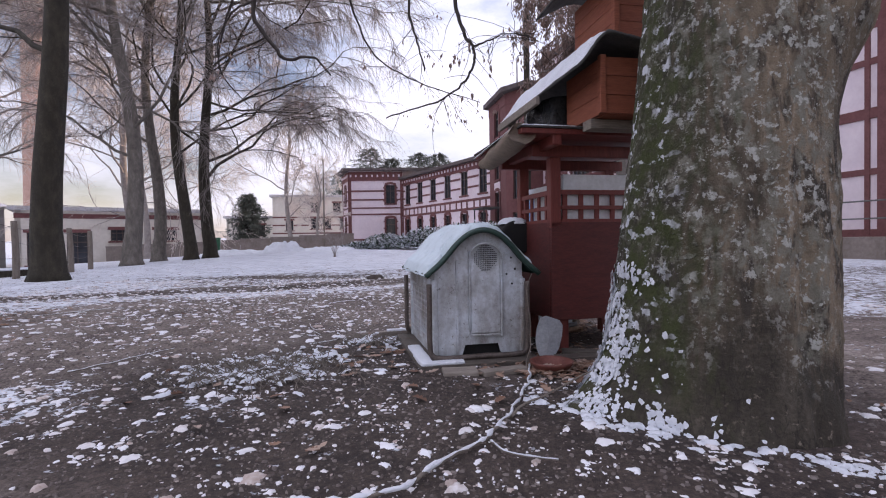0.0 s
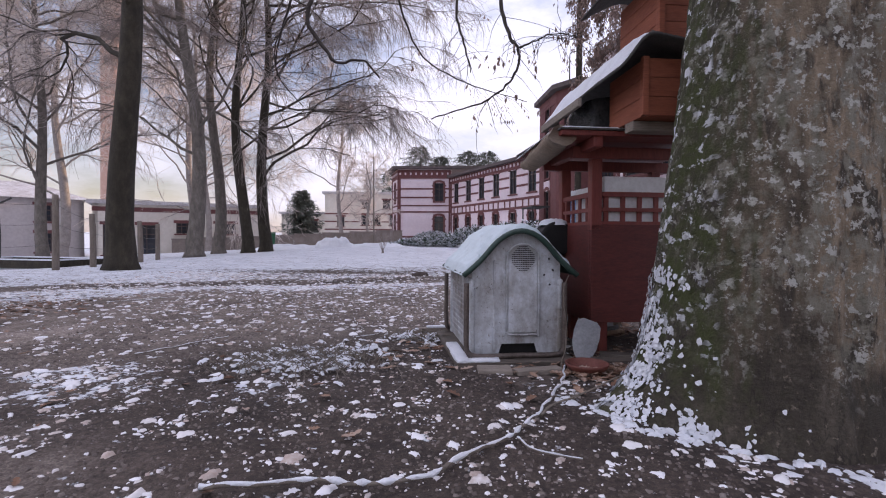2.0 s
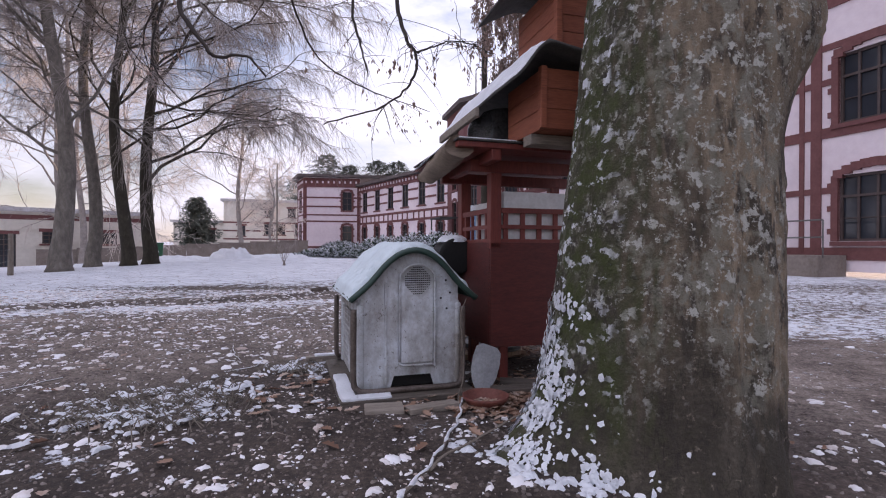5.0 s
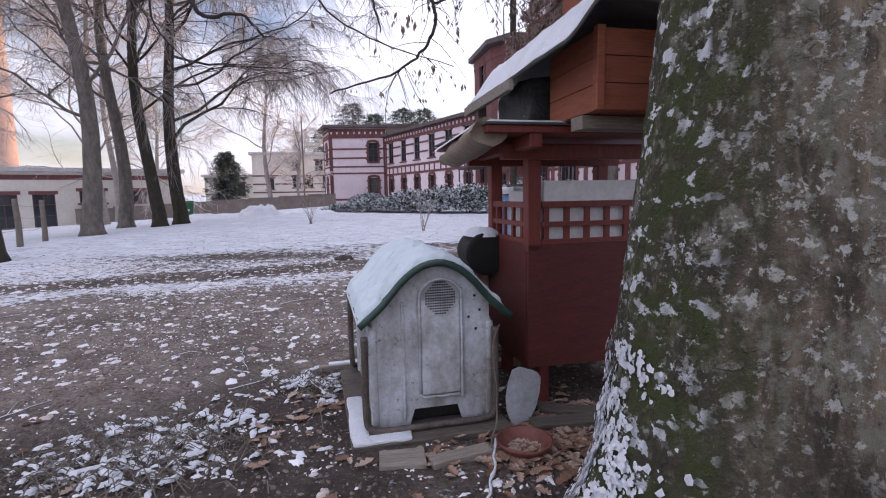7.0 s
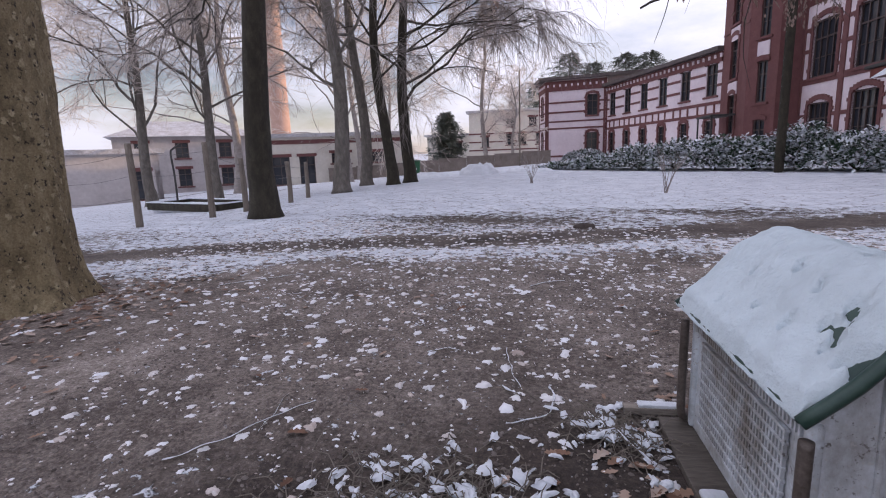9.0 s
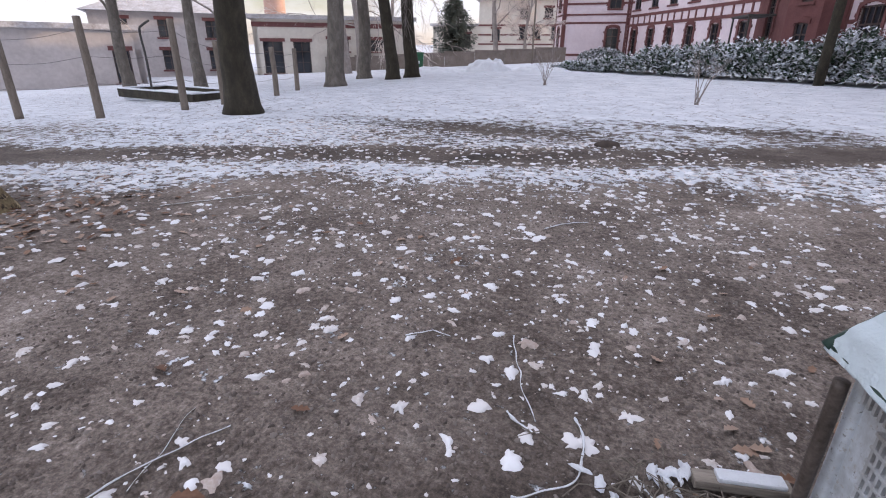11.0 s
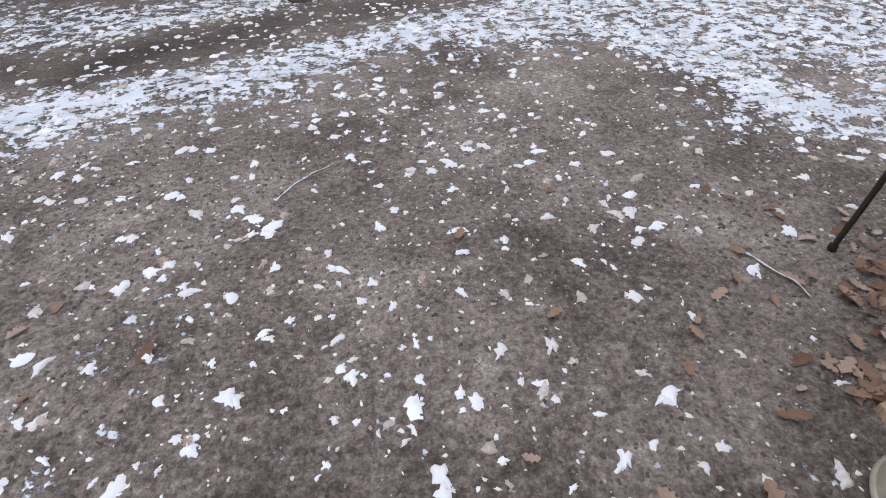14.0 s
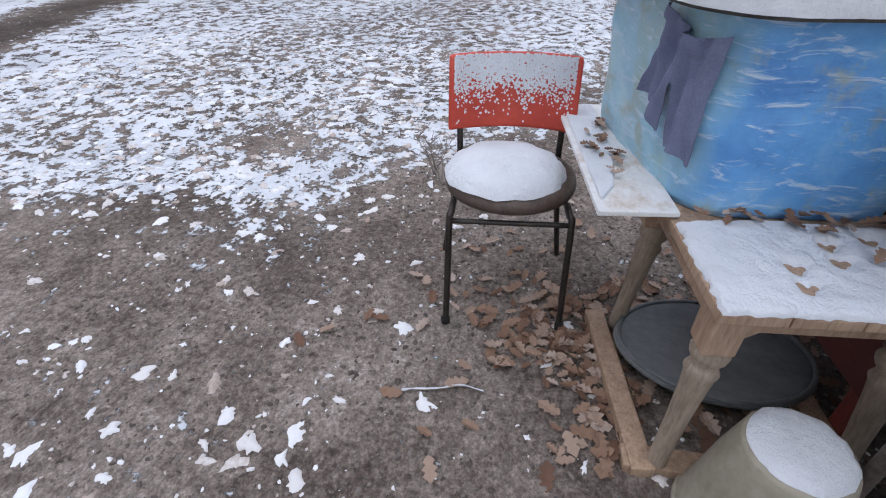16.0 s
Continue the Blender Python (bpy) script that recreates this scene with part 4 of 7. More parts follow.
# ---- wooden stack of cat houses ----
HUT_AT, HUT_TURN = (0.80, 2.40, 0.0), 14.0
HW, HD = 0.78, 0.62


def hut():
    h = thing("cat_house", "dark red wooden shelter with lattice sides and open porch", "cat house", HUT_AT, HUT_TURN)
    # solid lower box of panels, on short legs
    bm = bmesh.new()
    box(bm, (HW / 2, 0.012, 0.530), (HW - 0.004, 0.024, 0.638), 0.003)
    part("front_panel", bm, M_RED, h)
    bm = bmesh.new()
    box(bm, (0.012, HD / 2 + 0.012, 0.530), (0.024, HD - 0.026, 0.638), 0.003)
    part("side_panel", bm, M_RED, h)
    bm = bmesh.new()
    box(bm, (HW - 0.012, HD / 2 + 0.012, 0.530), (0.024, HD - 0.026, 0.638), 0.003)
    part("side_board", bm, M_RED, h)
    bm = bmesh.new()
    box(bm, (HW / 2, HD - 0.012, 0.53), (HW - 0.05, 0.024, 0.64), 0.002)
    part("back_panel", bm, M_RED, h)
    bm = bmesh.new()
    box(bm, (HW / 2, HD / 2, 0.235), (HW - 0.05, HD - 0.05, 0.03), 0.002)
    part("floor_panel", bm, M_RED, h)
    bm = bmesh.new()
    box(bm, (HW / 2, HD / 2, 0.83), (HW - 0.05, HD - 0.05, 0.03), 0.002)
    part("porch_floor", bm, M_RED, h)
    for px, py in ((0.10, 0.06), (HW - 0.10, 0.06), (0.10, HD - 0.06), (HW - 0.10, HD - 0.06)):
        bm = bmesh.new()
        box(bm, (px, py, 0.105), (0.06, 0.06, 0.23), 0.004)
        part("leg", bm, M_RED_POST, h)
    # corner posts of the porch
    for px, py in ((0.035, 0.035), (HW - 0.035, 0.035), (0.035, HD - 0.035), (HW - 0.035, HD - 0.035)):
        bm = bmesh.new()
        box(bm, (px, py, 1.04), (0.07, 0.07, 0.46), 0.005)
        part("post", bm, M_RED_POST, h)
    # lattice rails and bars: front and left side
    for z, hh in ((0.855, 0.030), (0.945, 0.026), (1.045, 0.032)):
        bm = bmesh.new()
        box(bm, (HW / 2, 0.020, z), (HW - 0.15, 0.026, hh), 0.003)
        part("rail", bm, M_RED_POST, h)
        bm = bmesh.new()
        box(bm, (0.020, HD / 2, z), (0.026, HD - 0.15, hh), 0.003)
        part("rail", bm, M_RED_POST, h)
    for i in range(6):
        bm = bmesh.new()
        box(bm, (0.105 + i * (HW - 0.21) / 5, 0.020, 0.95), (0.030, 0.018, 0.20), 0.003)
        part("lattice_bar", bm, M_RED_POST, h)
    for i in range(4):
        bm = bmesh.new()
        box(bm, (0.020, 0.12 + i * (HD - 0.24) / 3, 0.95), (0.018, 0.026, 0.20), 0.003)
        part("lattice_bar", bm, M_RED_POST, h)
    # beams that carry the roof
    for y in (0.0, HD - 0.035):
        bm = bmesh.new()
        box(bm, (HW / 2 - 0.03, y, 1.305), (HW + 0.22, 0.06, 0.075), 0.008)
        part("beam", bm, M_RED_POST, h, "red carved eave beam")
    bm = bmesh.new()
    box(bm, (-0.06, HD / 2 - 0.06, 1.335), (0.06, HD + 0.34, 0.065), 0.008)
    part("beam", bm, M_RED_POST, h)
    # flat roof of boards with felt above
    for i in range(6):
        bm = bmesh.new()
        box(bm, (HW / 2 - 0.10, -0.16 + i * 0.165, 1.382), (HW + 0.38, 0.163, 0.03), 0.003)
        part("roof_board", bm, M_RED_POST, h)
    bm = bmesh.new()
    box(bm, (HW / 2 - 0.10, 0.255, 1.404), (HW + 0.40, 1.02, 0.012), 0.004)
    part("roof_felt", bm, M_FELT, h)
    bm = bmesh.new()
    box(bm, (HW / 2 - 0.14, -0.19, 1.414), (HW + 0.28, 0.10, 0.012), 0.005)
    part("roof_snow", bm, M_SNOW, h, "thin snow along the roof edge")
    return h


hut()
HM = pose(*HUT_AT, 0, 0, HUT_TURN)


def on_hut(name, label, category, build, mt):
    bm = bmesh.new()
    build(bm)
    ob = part(name, bm, mt, None, soft=False)
    ob.matrix_basis = HM
    return tagged(ob, label, category)


on_hut("foam_board", "dirty white foam board standing inside the porch", "board", lambda bm: box(bm, (HW / 2 + 0.02, 0.060, 1.005), (HW - 0.16, 0.040, 0.32), 0.006), M_WHITE)
on_hut("foam_box", "white foam box inside the wooden porch", "box", lambda bm: box(bm, (0.19, 0.35, 0.985), (0.22, 0.30, 0.27), 0.03), M_WHITE)


def straw_roll():
    """A drooping roll of matting over the roof's end."""
    v, f = [], []
    cols, rows = 14, 14
    for i in range(rows):
        k = i / (rows - 1)
        for j in range(cols):
            a = 2 * math.pi * j / cols
            v.append((-0.265 + 0.03 * k + 0.082 * (1.1 - 0.25 * k) * math.cos(a), -0.19 + 0.82 * k, 1.372 + 0.058 * (1.1 - 0.25 * k) * math.sin(a) - 0.06 * k + 0.03 * noise.noise((k * 4, math.cos(a) * 1.3, math.sin(a) * 1.3))))
    for i in range(rows - 1):
        for j in range(cols):
            a, b = i * cols + j, i * cols + (j + 1) % cols
            f.append((a, b, b + cols, a + cols))
    f.append(tuple(range(cols)))
    f.append(tuple((rows - 1) * cols + j for j in reversed(range(cols))))
    r = mesh_part("straw_roll", v, f, M_MAT, None)
    r.matrix_basis = HM
    return tagged(r, "sagging roll of old matting on shelter roof edge", "matting")


straw_roll()
roll_snow = slab_from_curve([-0.33 + 0.15 * i / 8 for i in range(9)], lambda x: 1.416 - 5.0 * (x + 0.258) ** 2, -0.18, 0.60, 0.022, M_SNOW, "roll_snow", None, ny=30, bumpy=0.006, edge=1.0)
roll_snow.matrix_basis = HM @ Matrix.Rotation(radians(-3.0), 4, "X")
tagged(roll_snow, "strip of snow lying on the roll of matting", "snow")


def small_house(at, turn, w, d, z0, z1, name_label, roof_over, snow_side=True):
    """A plank cat house with a low pitched felt roof whose slope falls to its left."""
    h = thing("cat_house", name_label, "cat house", at, turn)
    n = max(3, int((z1 - z0) / 0.085))
    s = (z1 - z0) / n
    for i in range(n):
        z = z0 + s * (i + 0.5)
        bm = bmesh.new()
        box(bm, (w / 2, 0.011, z), (w, 0.022, s - 0.003), 0.002)
        part("front_panel", bm, M_ORANGE, h)
        bm = bmesh.new()
        box(bm, (0.011, d / 2 + 0.012, z), (0.022, d - 0.025, s - 0.003), 0.002)
        part("side_board", bm, M_ORANGE, h)
        bm = bmesh.new()
        box(bm, (w - 0.011, d / 2 + 0.012, z), (0.022, d - 0.025, s - 0.003), 0.002)
        part("side_board", bm, M_ORANGE, h)
    for cx, cy in ((-0.004, -0.004), (w + 0.004, -0.004)):
        bm = bmesh.new()
        box(bm, (cx, cy, (z0 + z1) / 2), (0.034, 0.034, z1 - z0 + 0.004), 0.004)
        part("corner_post", bm, M_ORANGE, h)
    bm = bmesh.new()
    box(bm, (w / 2, d / 2, z0 + 0.012), (w - 0.05, d - 0.05, 0.024))
    part("floor_panel", bm, M_ORANGE, h)
    return h


UP_AT, UP_TURN = (0.985, 1.88, 0.0), 13.0
upper = small_house(UP_AT, UP_TURN, 0.50, 0.44, 1.415, 1.72, "orange-red plank cat house on top of the shelter", 0.2)
top_house = small_house((1.09, 1.98, 0.0), UP_TURN, 0.42, 0.50, 1.86, 2.22, "small orange plank cat house at the top", 0.2)


def felt_roof(parent, line, y0, y1, snow_to=None, edge_drop=0.0):
    """A bent felt sheet over a cat house, and the snow on its falling side."""
    pts = bend(line, 6)
    xs = [p.x for p in pts]
    zs = [p.z for p in pts]
    zf = lambda x: float(np.interp(x, xs, zs))
    slab_from_curve(xs, zf, y0, y1, 0.018, M_FELT, "roof", parent, "dark felt roof", ny=8, bumpy=0.008)
    if snow_to is not None:
        sx = [xs[0] + (snow_to - xs[0]) * i / 14 for i in range(15)]
        slab_from_curve(sx, lambda x: zf(x) + 0.019, y0 + 0.015, y1, 0.028, M_SNOW, "roof_snow", parent, "snow on the roof", ny=24, bumpy=0.008, edge=1.0)


felt_roof(upper, [(-0.185, 0, 1.618), (-0.14, 0, 1.665), (-0.055, 0, 1.775), (0.02, 0, 1.80), (0.18, 0, 1.77), (0.40, 0, 1.735), (0.62, 0, 1.70)], -0.10, 1.22, 0.0)
felt_roof(top_house, [(-0.22, 0, 2.20), (-0.10, 0, 2.27), (0.05, 0, 2.33), (0.25, 0, 2.30), (0.52, 0, 2.22)], -0.10, 0.62)
UM = pose(*UP_AT, 0, 0, UP_TURN)


def on_upper(name, label, category, mt, *specs, bevel=0.004):
    bm = boxed(*specs, bevel=bevel)
    ob = part(name, bm, mt, None)
    ob.matrix_basis = UM
    return tagged(ob, label, category)


on_upper("support_beam", "grey wooden beam under the upper cat house", "beam", M_PLANK, ((0.20, 0.16, 1.385), (0.42, 0.10, 0.055)))
on_upper("fascia_board", "grey weathered board along the snowy roof edge", "board", M_PLANK, ((-0.195, 0.82, 1.596), (0.025, 0.78, 0.05)))
on_upper("roof_strut", "grey wooden strut that carries the roof", "strut", M_PLANK, ((-0.12, 1.14, 1.53), (0.05, 0.05, 0.25)))
on_upper("platform", "rough planks that carry the top cat house", "platform", M_PLANK, ((0.30, 0.30, 1.835), (0.44, 0.40, 0.045)))


def film():
    """Crumpled black plastic, hung under the roof."""
    bm = bmesh.new()
    box(bm, (0.06, 0.72, 1.54), (0.30, 0.44, 0.24), 0.04)
    bmesh.ops.subdivide_edges(bm, edges=bm.edges[:], cuts=3, use_grid_fill=True)
    for v in bm.verts:
        v.co += Vector((noise.noise(v.co * 11), noise.noise(v.co * 13 + Vector((5, 0, 0))), noise.noise(v.co * 9))) * 0.022
    ob = part("plastic_sheet", bm, M_FILM, None, soft=True)
    ob.matrix_basis = UM
    return tagged(ob, "crumpled black plastic sheet under the snowy roof", "plastic sheet")


film()


# ---- buildings ----
def facade(house, p0, p1, z0, z1, wins, bands, posts, wall_mt, band_mt=None, frieze=None, thick=0.35):
    """One wall from p0 to p1 (left to right seen from outside) with openings, windows in them, and brick bands.
    wins: (centre s, bottom z, width, height, arched, surround); bands: (z, height, [(s0, s1)] or None); posts: (s, width, z0, z1)."""
    a, b = Vector((p0[0], p0[1], 0)), Vector((p1[0], p1[1], 0))
    L = (b - a).length
    ang = math.atan2(b.y - a.y, b.x - a.x)
    m = Matrix.Translation((a.x, a.y, 0)) @ Matrix.Rotation(ang, 4, "Z")
    rects = [(s - w / 2, s + w / 2, zb, zb + h) for s, zb, w, h, *_ in wins]
    xs = sorted({0.0, L, *(r[0] for r in rects), *(r[1] for r in rects)})
    zs = sorted({z0, z1, *(r[2] for r in rects), *(r[3] for r in rects)})
    v, f = [], []

    def quad(*q):
        i = len(v)
        v.extend(q)
        f.append((i, i + 1, i + 2, i + 3))

    for i in range(len(xs) - 1):
        for j in range(len(zs) - 1):
            cx, cz = (xs[i] + xs[i + 1]) / 2, (zs[j] + zs[j + 1]) / 2
            if any(r[0] < cx < r[1] and r[2] < cz < r[3] for r in rects):
                continue
            quad((xs[i], 0, zs[j]), (xs[i + 1], 0, zs[j]), (xs[i + 1], 0, zs[j + 1]), (xs[i], 0, zs[j + 1]))
            quad((xs[i], thick, zs[j + 1]), (xs[i + 1], thick, zs[j + 1]), (xs[i + 1], thick, zs[j]), (xs[i], thick, zs[j]))
    for x0, x1, b0, b1 in rects:
        quad((x0, 0, b0), (x0, 0, b1), (x0, thick, b1), (x0, thick, b0))
        quad((x1, 0, b1), (x1, 0, b0), (x1, thick, b0), (x1, thick, b1))
        quad((x0, 0, b1), (x1, 0, b1), (x1, thick, b1), (x0, thick, b1))
        quad((x0, 0, b0), (x0, thick, b0), (x1, thick, b0), (x1, 0, b0))
    quad((0, 0, z1), (L, 0, z1), (L, thick, z1), (0, thick, z1))
    quad((0, 0, z0), (0, 0, z1), (0, thick, z1), (0, thick, z0))
    quad((L, 0, z0), (L, thick, z0), (L, thick, z1), (L, 0, z1))
    w_ob = mesh_part("wall", v, f, wall_mt, house, soft=False)
    w_ob.matrix_basis = m
    bmt = band_mt or M_BRICK
    for z, h, spans in bands:
        segs = []
        cut = sorted((r[0] - 0.06, r[1] + 0.06) for r in rects if r[2] - 0.05 < z < r[3] + 0.05)
        x = 0.0
        for c0, c1 in cut:
            if c0 > x:
                segs.append((x, c0))
            x = max(x, c1)
        if x < L:
            segs.append((x, L))
        for s0, s1 in segs:
            if s1 - s0 > 0.05:
                o = part("brick_band", boxed((((s0 + s1) / 2, -0.01, z), (s1 - s0, 0.06, h))), bmt, house)
                o.matrix_basis = m
    for s, w, q0, q1 in posts:
        o = part("brick_pier", boxed(((s, -0.018, (q0 + q1) / 2), (w, 0.07, q1 - q0))), bmt, house)
        o.matrix_basis = m
    if frieze:
        o = part("frieze", boxed(((L / 2, -0.03, frieze[0]), (L, 0.1, frieze[1]))), bmt, house)
        o.matrix_basis = m
        s, first = 0.2, None
        while s < L:
            if first is None:
                first = part("corbel", boxed(((0, -0.10, frieze[0] + 0.05), (0.16, 0.10, 0.22))), M_PLASTER, house)
                first.matrix_basis = m @ Matrix.Translation((s, 0, 0))
            else:
                shared("corbel", first.data, house, m @ Matrix.Translation((s, 0, 0)))
            s += 0.55
    for s, zb, w, h, arched, surround in wins:
        o = window(house, w, h, arched, surround, bmt)
        o.matrix_basis = m @ Matrix.Translation((s, 0.10, zb))
    return m, L


WIN_CACHE = {}


def window(house, w, h, arched, surround, bmt):
    key = (round(w, 2), round(h, 2), arched, surround, bmt.name)
    if key not in WIN_CACHE:
        bm = bmesh.new()
        fr = 0.07
        nx = 2 if w < 1.6 else 4
        box(bm, (0, 0, fr / 2), (w, 0.07, fr))
        box(bm, (0, 0, h - fr / 2), (w, 0.07, fr))
        box(bm, (-w / 2 + fr / 2, 0, h / 2), (fr, 0.07, h - 2 * fr))
        box(bm, (w / 2 - fr / 2, 0, h / 2), (fr, 0.07, h - 2 * fr))
        for i in range(1, nx):
            box(bm, (-w / 2 + w * i / nx, 0.003, h / 2), (0.06, 0.06, h - 2 * fr))
        box(bm, (0, -0.003, h * 0.68), (w - 2 * fr, 0.06, 0.07))
        box(bm, (0, 0.006, h * 0.35), (w - 2 * fr, 0.04, 0.03))
        me_f = bpy.data.meshes.new("frame")
        bm.to_mesh(me_f)
        me_f.materials.append(M_FRAME)
        bm.free()
        bm = boxed(((0, 0.05, h / 2), (w - 0.02, 0.02, h - 0.02)))
        me_p = bpy.data.meshes.new("pane")
        bm.to_mesh(me_p)
        me_p.materials.append(M_GLASS)
        bm.free()
        bm = bmesh.new()
        t = 0.17
        box(bm, (0, -0.12, -0.07), (w + 2 * t, 0.16, 0.12))
        me_l = bpy.data.meshes.new("sill")
        bm.to_mesh(me_l)
        me_l.materials.append(bmt)
        bm.free()
        bm = bmesh.new()
        if surround:
            for sx in (-1, 1):
                box(bm, (sx * (w / 2 + t / 2), -0.10, h / 2), (t, 0.12, h))
                for k in range(3):
                    box(bm, (sx * (w / 2 + t + 0.05), -0.10, h * (0.15 + 0.35 * k)), (0.10, 0.10, 0.16))
        segs = 9 if arched else 1
        rise = 0.16 * w if arched else 0.0
        for k in range(segs):
            u = (k + 0.5) / segs * 2 - 1
            zz = h + 0.09 + rise * (1 - u * u) - (rise * 0.4)
            box(bm, (u * (w / 2 + t * 0.6), -0.105, zz), ((w + 2 * t) / segs * 1.02, 0.14, 0.24))
        me_s = bpy.data.meshes.new("surround")
        bm.to_mesh(me_s)
        me_s.materials.append(bmt)
        bm.free()
        WIN_CACHE[key] = (me_f, me_p, me_s, me_l)
    me_f, me_p, me_s, me_l = WIN_CACHE[key]
    w_ob = shared("window", me_s, house, Matrix.Identity(4))
    shared("frame", me_f, w_ob, Matrix.Identity(4))
    shared("pane", me_p, w_ob, Matrix.Identity(4))
    shared("sill", me_l, w_ob, Matrix.Identity(4))
    return w_ob


def prism(bm, pts, z0, z1, grow=0.0):
    """A slab over a plan outline, from z0 to z1."""
    c = sum((Vector((x, y)) for x, y in pts), Vector((0, 0))) / len(pts)
    lo, hi = [], []
    for x, y in pts:
        d = (Vector((x, y)) - c)
        d = d + d.normalized() * grow
        lo.append(bm.verts.new((c.x + d.x, c.y + d.y, z0)))
        hi.append(bm.verts.new((c.x + d.x, c.y + d.y, z1)))
    n = len(pts)
    bm.faces.new(list(reversed(lo)))
    bm.faces.new(hi)
    for i in range(n):
        j = (i + 1) % n
        bm.faces.new((lo[i], lo[j], hi[j], hi[i]))
    bmesh.ops.recalc_face_normals(bm, faces=bm.faces[:])


WING_A0, WING_A, WING_B, WING_T = (-12.7, 53.0), (-11.25, 49.6), (-5.75, 50.0), (2.45, 36.7)
TOW_1, TOW_2, TOW_3 = (3.34, 33.0), (4.52, 31.6), (5.62, 32.0)
MAIN_1, MAIN_2 = (13.6, 8.47), (16.8, -1.0)


def big_house():
    h = thing("institution_building", "long half-timbered pink and red-brick building with arched windows", "building")
    ws = [(s, 4.55, 0.95, 1.9, True, True) for s in (4.25,)] + [(4.25, 1.0, 0.95, 2.0, True, True)]
    facade(h, WING_A, WING_B, 0.2, 7.9, ws, [(5.85, 0.16, None), (4.95, 0.16, None), (4.1, 0.14, None), (3.45, 0.16, None), (0.85, 0.18, None)], [(0.12, 0.26, 0.2, 7.1), (5.35, 0.2, 0.2, 7.1)], M_PLASTER, frieze=(7.35, 0.9))
    facade(h, WING_A0, WING_A, 0.2, 7.9, [(1.8, 4.5, 0.8, 1.9, True, True), (1.8, 1.0, 0.8, 2.0, True, True)], [(5.85, 0.16, None), (4.95, 0.16, None), (4.1, 0.14, None), (3.45, 0.16, None), (2.4, 0.16, None), (0.85, 0.18, None)], [(0.15, 0.3, 0.2, 7.1), (3.5, 0.36, 0.2, 7.1)], M_PLASTER, frieze=(7.35, 0.9))
    L = math.hypot(WING_T[0] - WING_B[0], WING_T[1] - WING_B[1])
    sx = [0.076, 0.25, 0.42, 0.59, 0.765, 0.94]
    ws = [(s * L, 4.35, 1.05, 1.95, True, False) for s in sx] + [(s * L, 1.0, 0.85, 1.85, True, True) for s in sx]
    posts = [(s * L + d, 0.14, 3.25, 3.85) for s in sx for d in (-1.25, -0.42, 0.42)] + [(0.1, 0.2, 0.2, 6.3)]
    facade(h, WING_B, WING_T, 0.2, 6.95, ws, [(5.75, 0.16, None), (4.95, 0.16, None), (3.9, 0.20, None), (3.2, 0.20, None), (0.8, 0.2, None)], posts, M_PLASTER, frieze=(6.62, 0.6))
    # wing roofs
    bm = bmesh.new()
    prism(bm, [(WING_B[0] - 0.4, WING_B[1] - 0.35), (WING_T[0] - 0.35, WING_T[1] - 0.25), (WING_T[0] + 9, WING_T[1] + 5.5), (WING_B[0] + 9, WING_B[1] + 5.5)], 6.95, 7.2)
    part("roof", bm, M_ROOF, h)
    bm = bmesh.new()
    prism(bm, [(WING_A0[0] - 0.7, WING_A0[1] + 0.1), (WING_A[0] - 0.5, WING_A[1] - 0.6), (WING_B[0] + 4, WING_B[1] - 0.2), (WING_B[0] + 6, WING_B[1] + 6), (WING_A0[0] + 1, WING_A0[1] + 6)], 7.9, 8.15)
    part("roof", bm, M_ROOF, h)
    bm = bmesh.new()
    box(bm, (-0.2, 48.5, 7.7), (1.6, 1.2, 1.0), 0.03)
    part("chimney", bm, M_BRICK, h)
    # stair tower of dark brick
    facade(h, WING_T, TOW_1, 0.2, 10.6, [(1.9, 1.9, 1.0, 2.2, True, True), (1.9, 5.0, 1.0, 2.3, True, True), (1.9, 8.0, 1.0, 2.0, True, True)], [(7.7, 0.1, None), (10.2, 0.7, None)], [], M_BRICK)
    facade(h, TOW_1, TOW_2, 0.2, 10.6, [(0.95, 0.9, 0.7, 1.6, True, False), (0.95, 3.4, 0.6, 2.1, True, False), (0.95, 6.7, 0.6, 2.1, True, False)], [(10.2, 0.7, None)], [], M_BRICK)
    facade(h, TOW_2, TOW_3, 0.2, 10.6, [], [(10.2, 0.7, None)], [], M_BRICK)
    for (p, q, s, z) in ((WING_T, TOW_1, 1.9, 4.45), (WING_T, TOW_1, 1.9, 7.45), (TOW_1, TOW_2, 0.95, 6.1)):
        a, b = Vector((*p, 0)), Vector((*q, 0))
        d = (b - a).normalized()
        ang = math.atan2(d.y, d.x)
        m = Matrix.Translation(a + d * s) @ Matrix.Rotation(ang, 4, "Z")
        bm = bmesh.new()
        box(bm, (0, -0.03, z), (1.3 if s > 1 else 0.7, 0.05, 0.7), 0, m)
        part("plaster_panel", bm, M_PLASTER, h, "white plaster panel")
    bm = bmesh.new()
    prism(bm, [WING_T, TOW_1, TOW_2, TOW_3, (8, 36), (5, 39)], 10.6, 10.9, 0.55)
    part("roof", bm, M_ROOF, h)
    # porch canopy over the side door
    bm = bmesh.new()
    m = Matrix.Translation((2.55, 35.0, 2.95)) @ Matrix.Rotation(radians(-76), 4, "Z")
    box(bm, (0, -0.5, 0), (2.6, 1.3, 0.10), 0.02, m)
    for sx_ in (-1.2, 1.2):
        box(bm, (sx_, -1.05, -1.2), (0.08, 0.08, 2.4), 0, m)
    part("canopy", bm, M_FELT, h)
    # tall main block
    Lm = math.hypot(MAIN_1[0] - TOW_3[0], MAIN_1[1] - TOW_3[1])
    spots = [1.6, 4.6, 7.9, 11.2, 14.4]
    ws = []
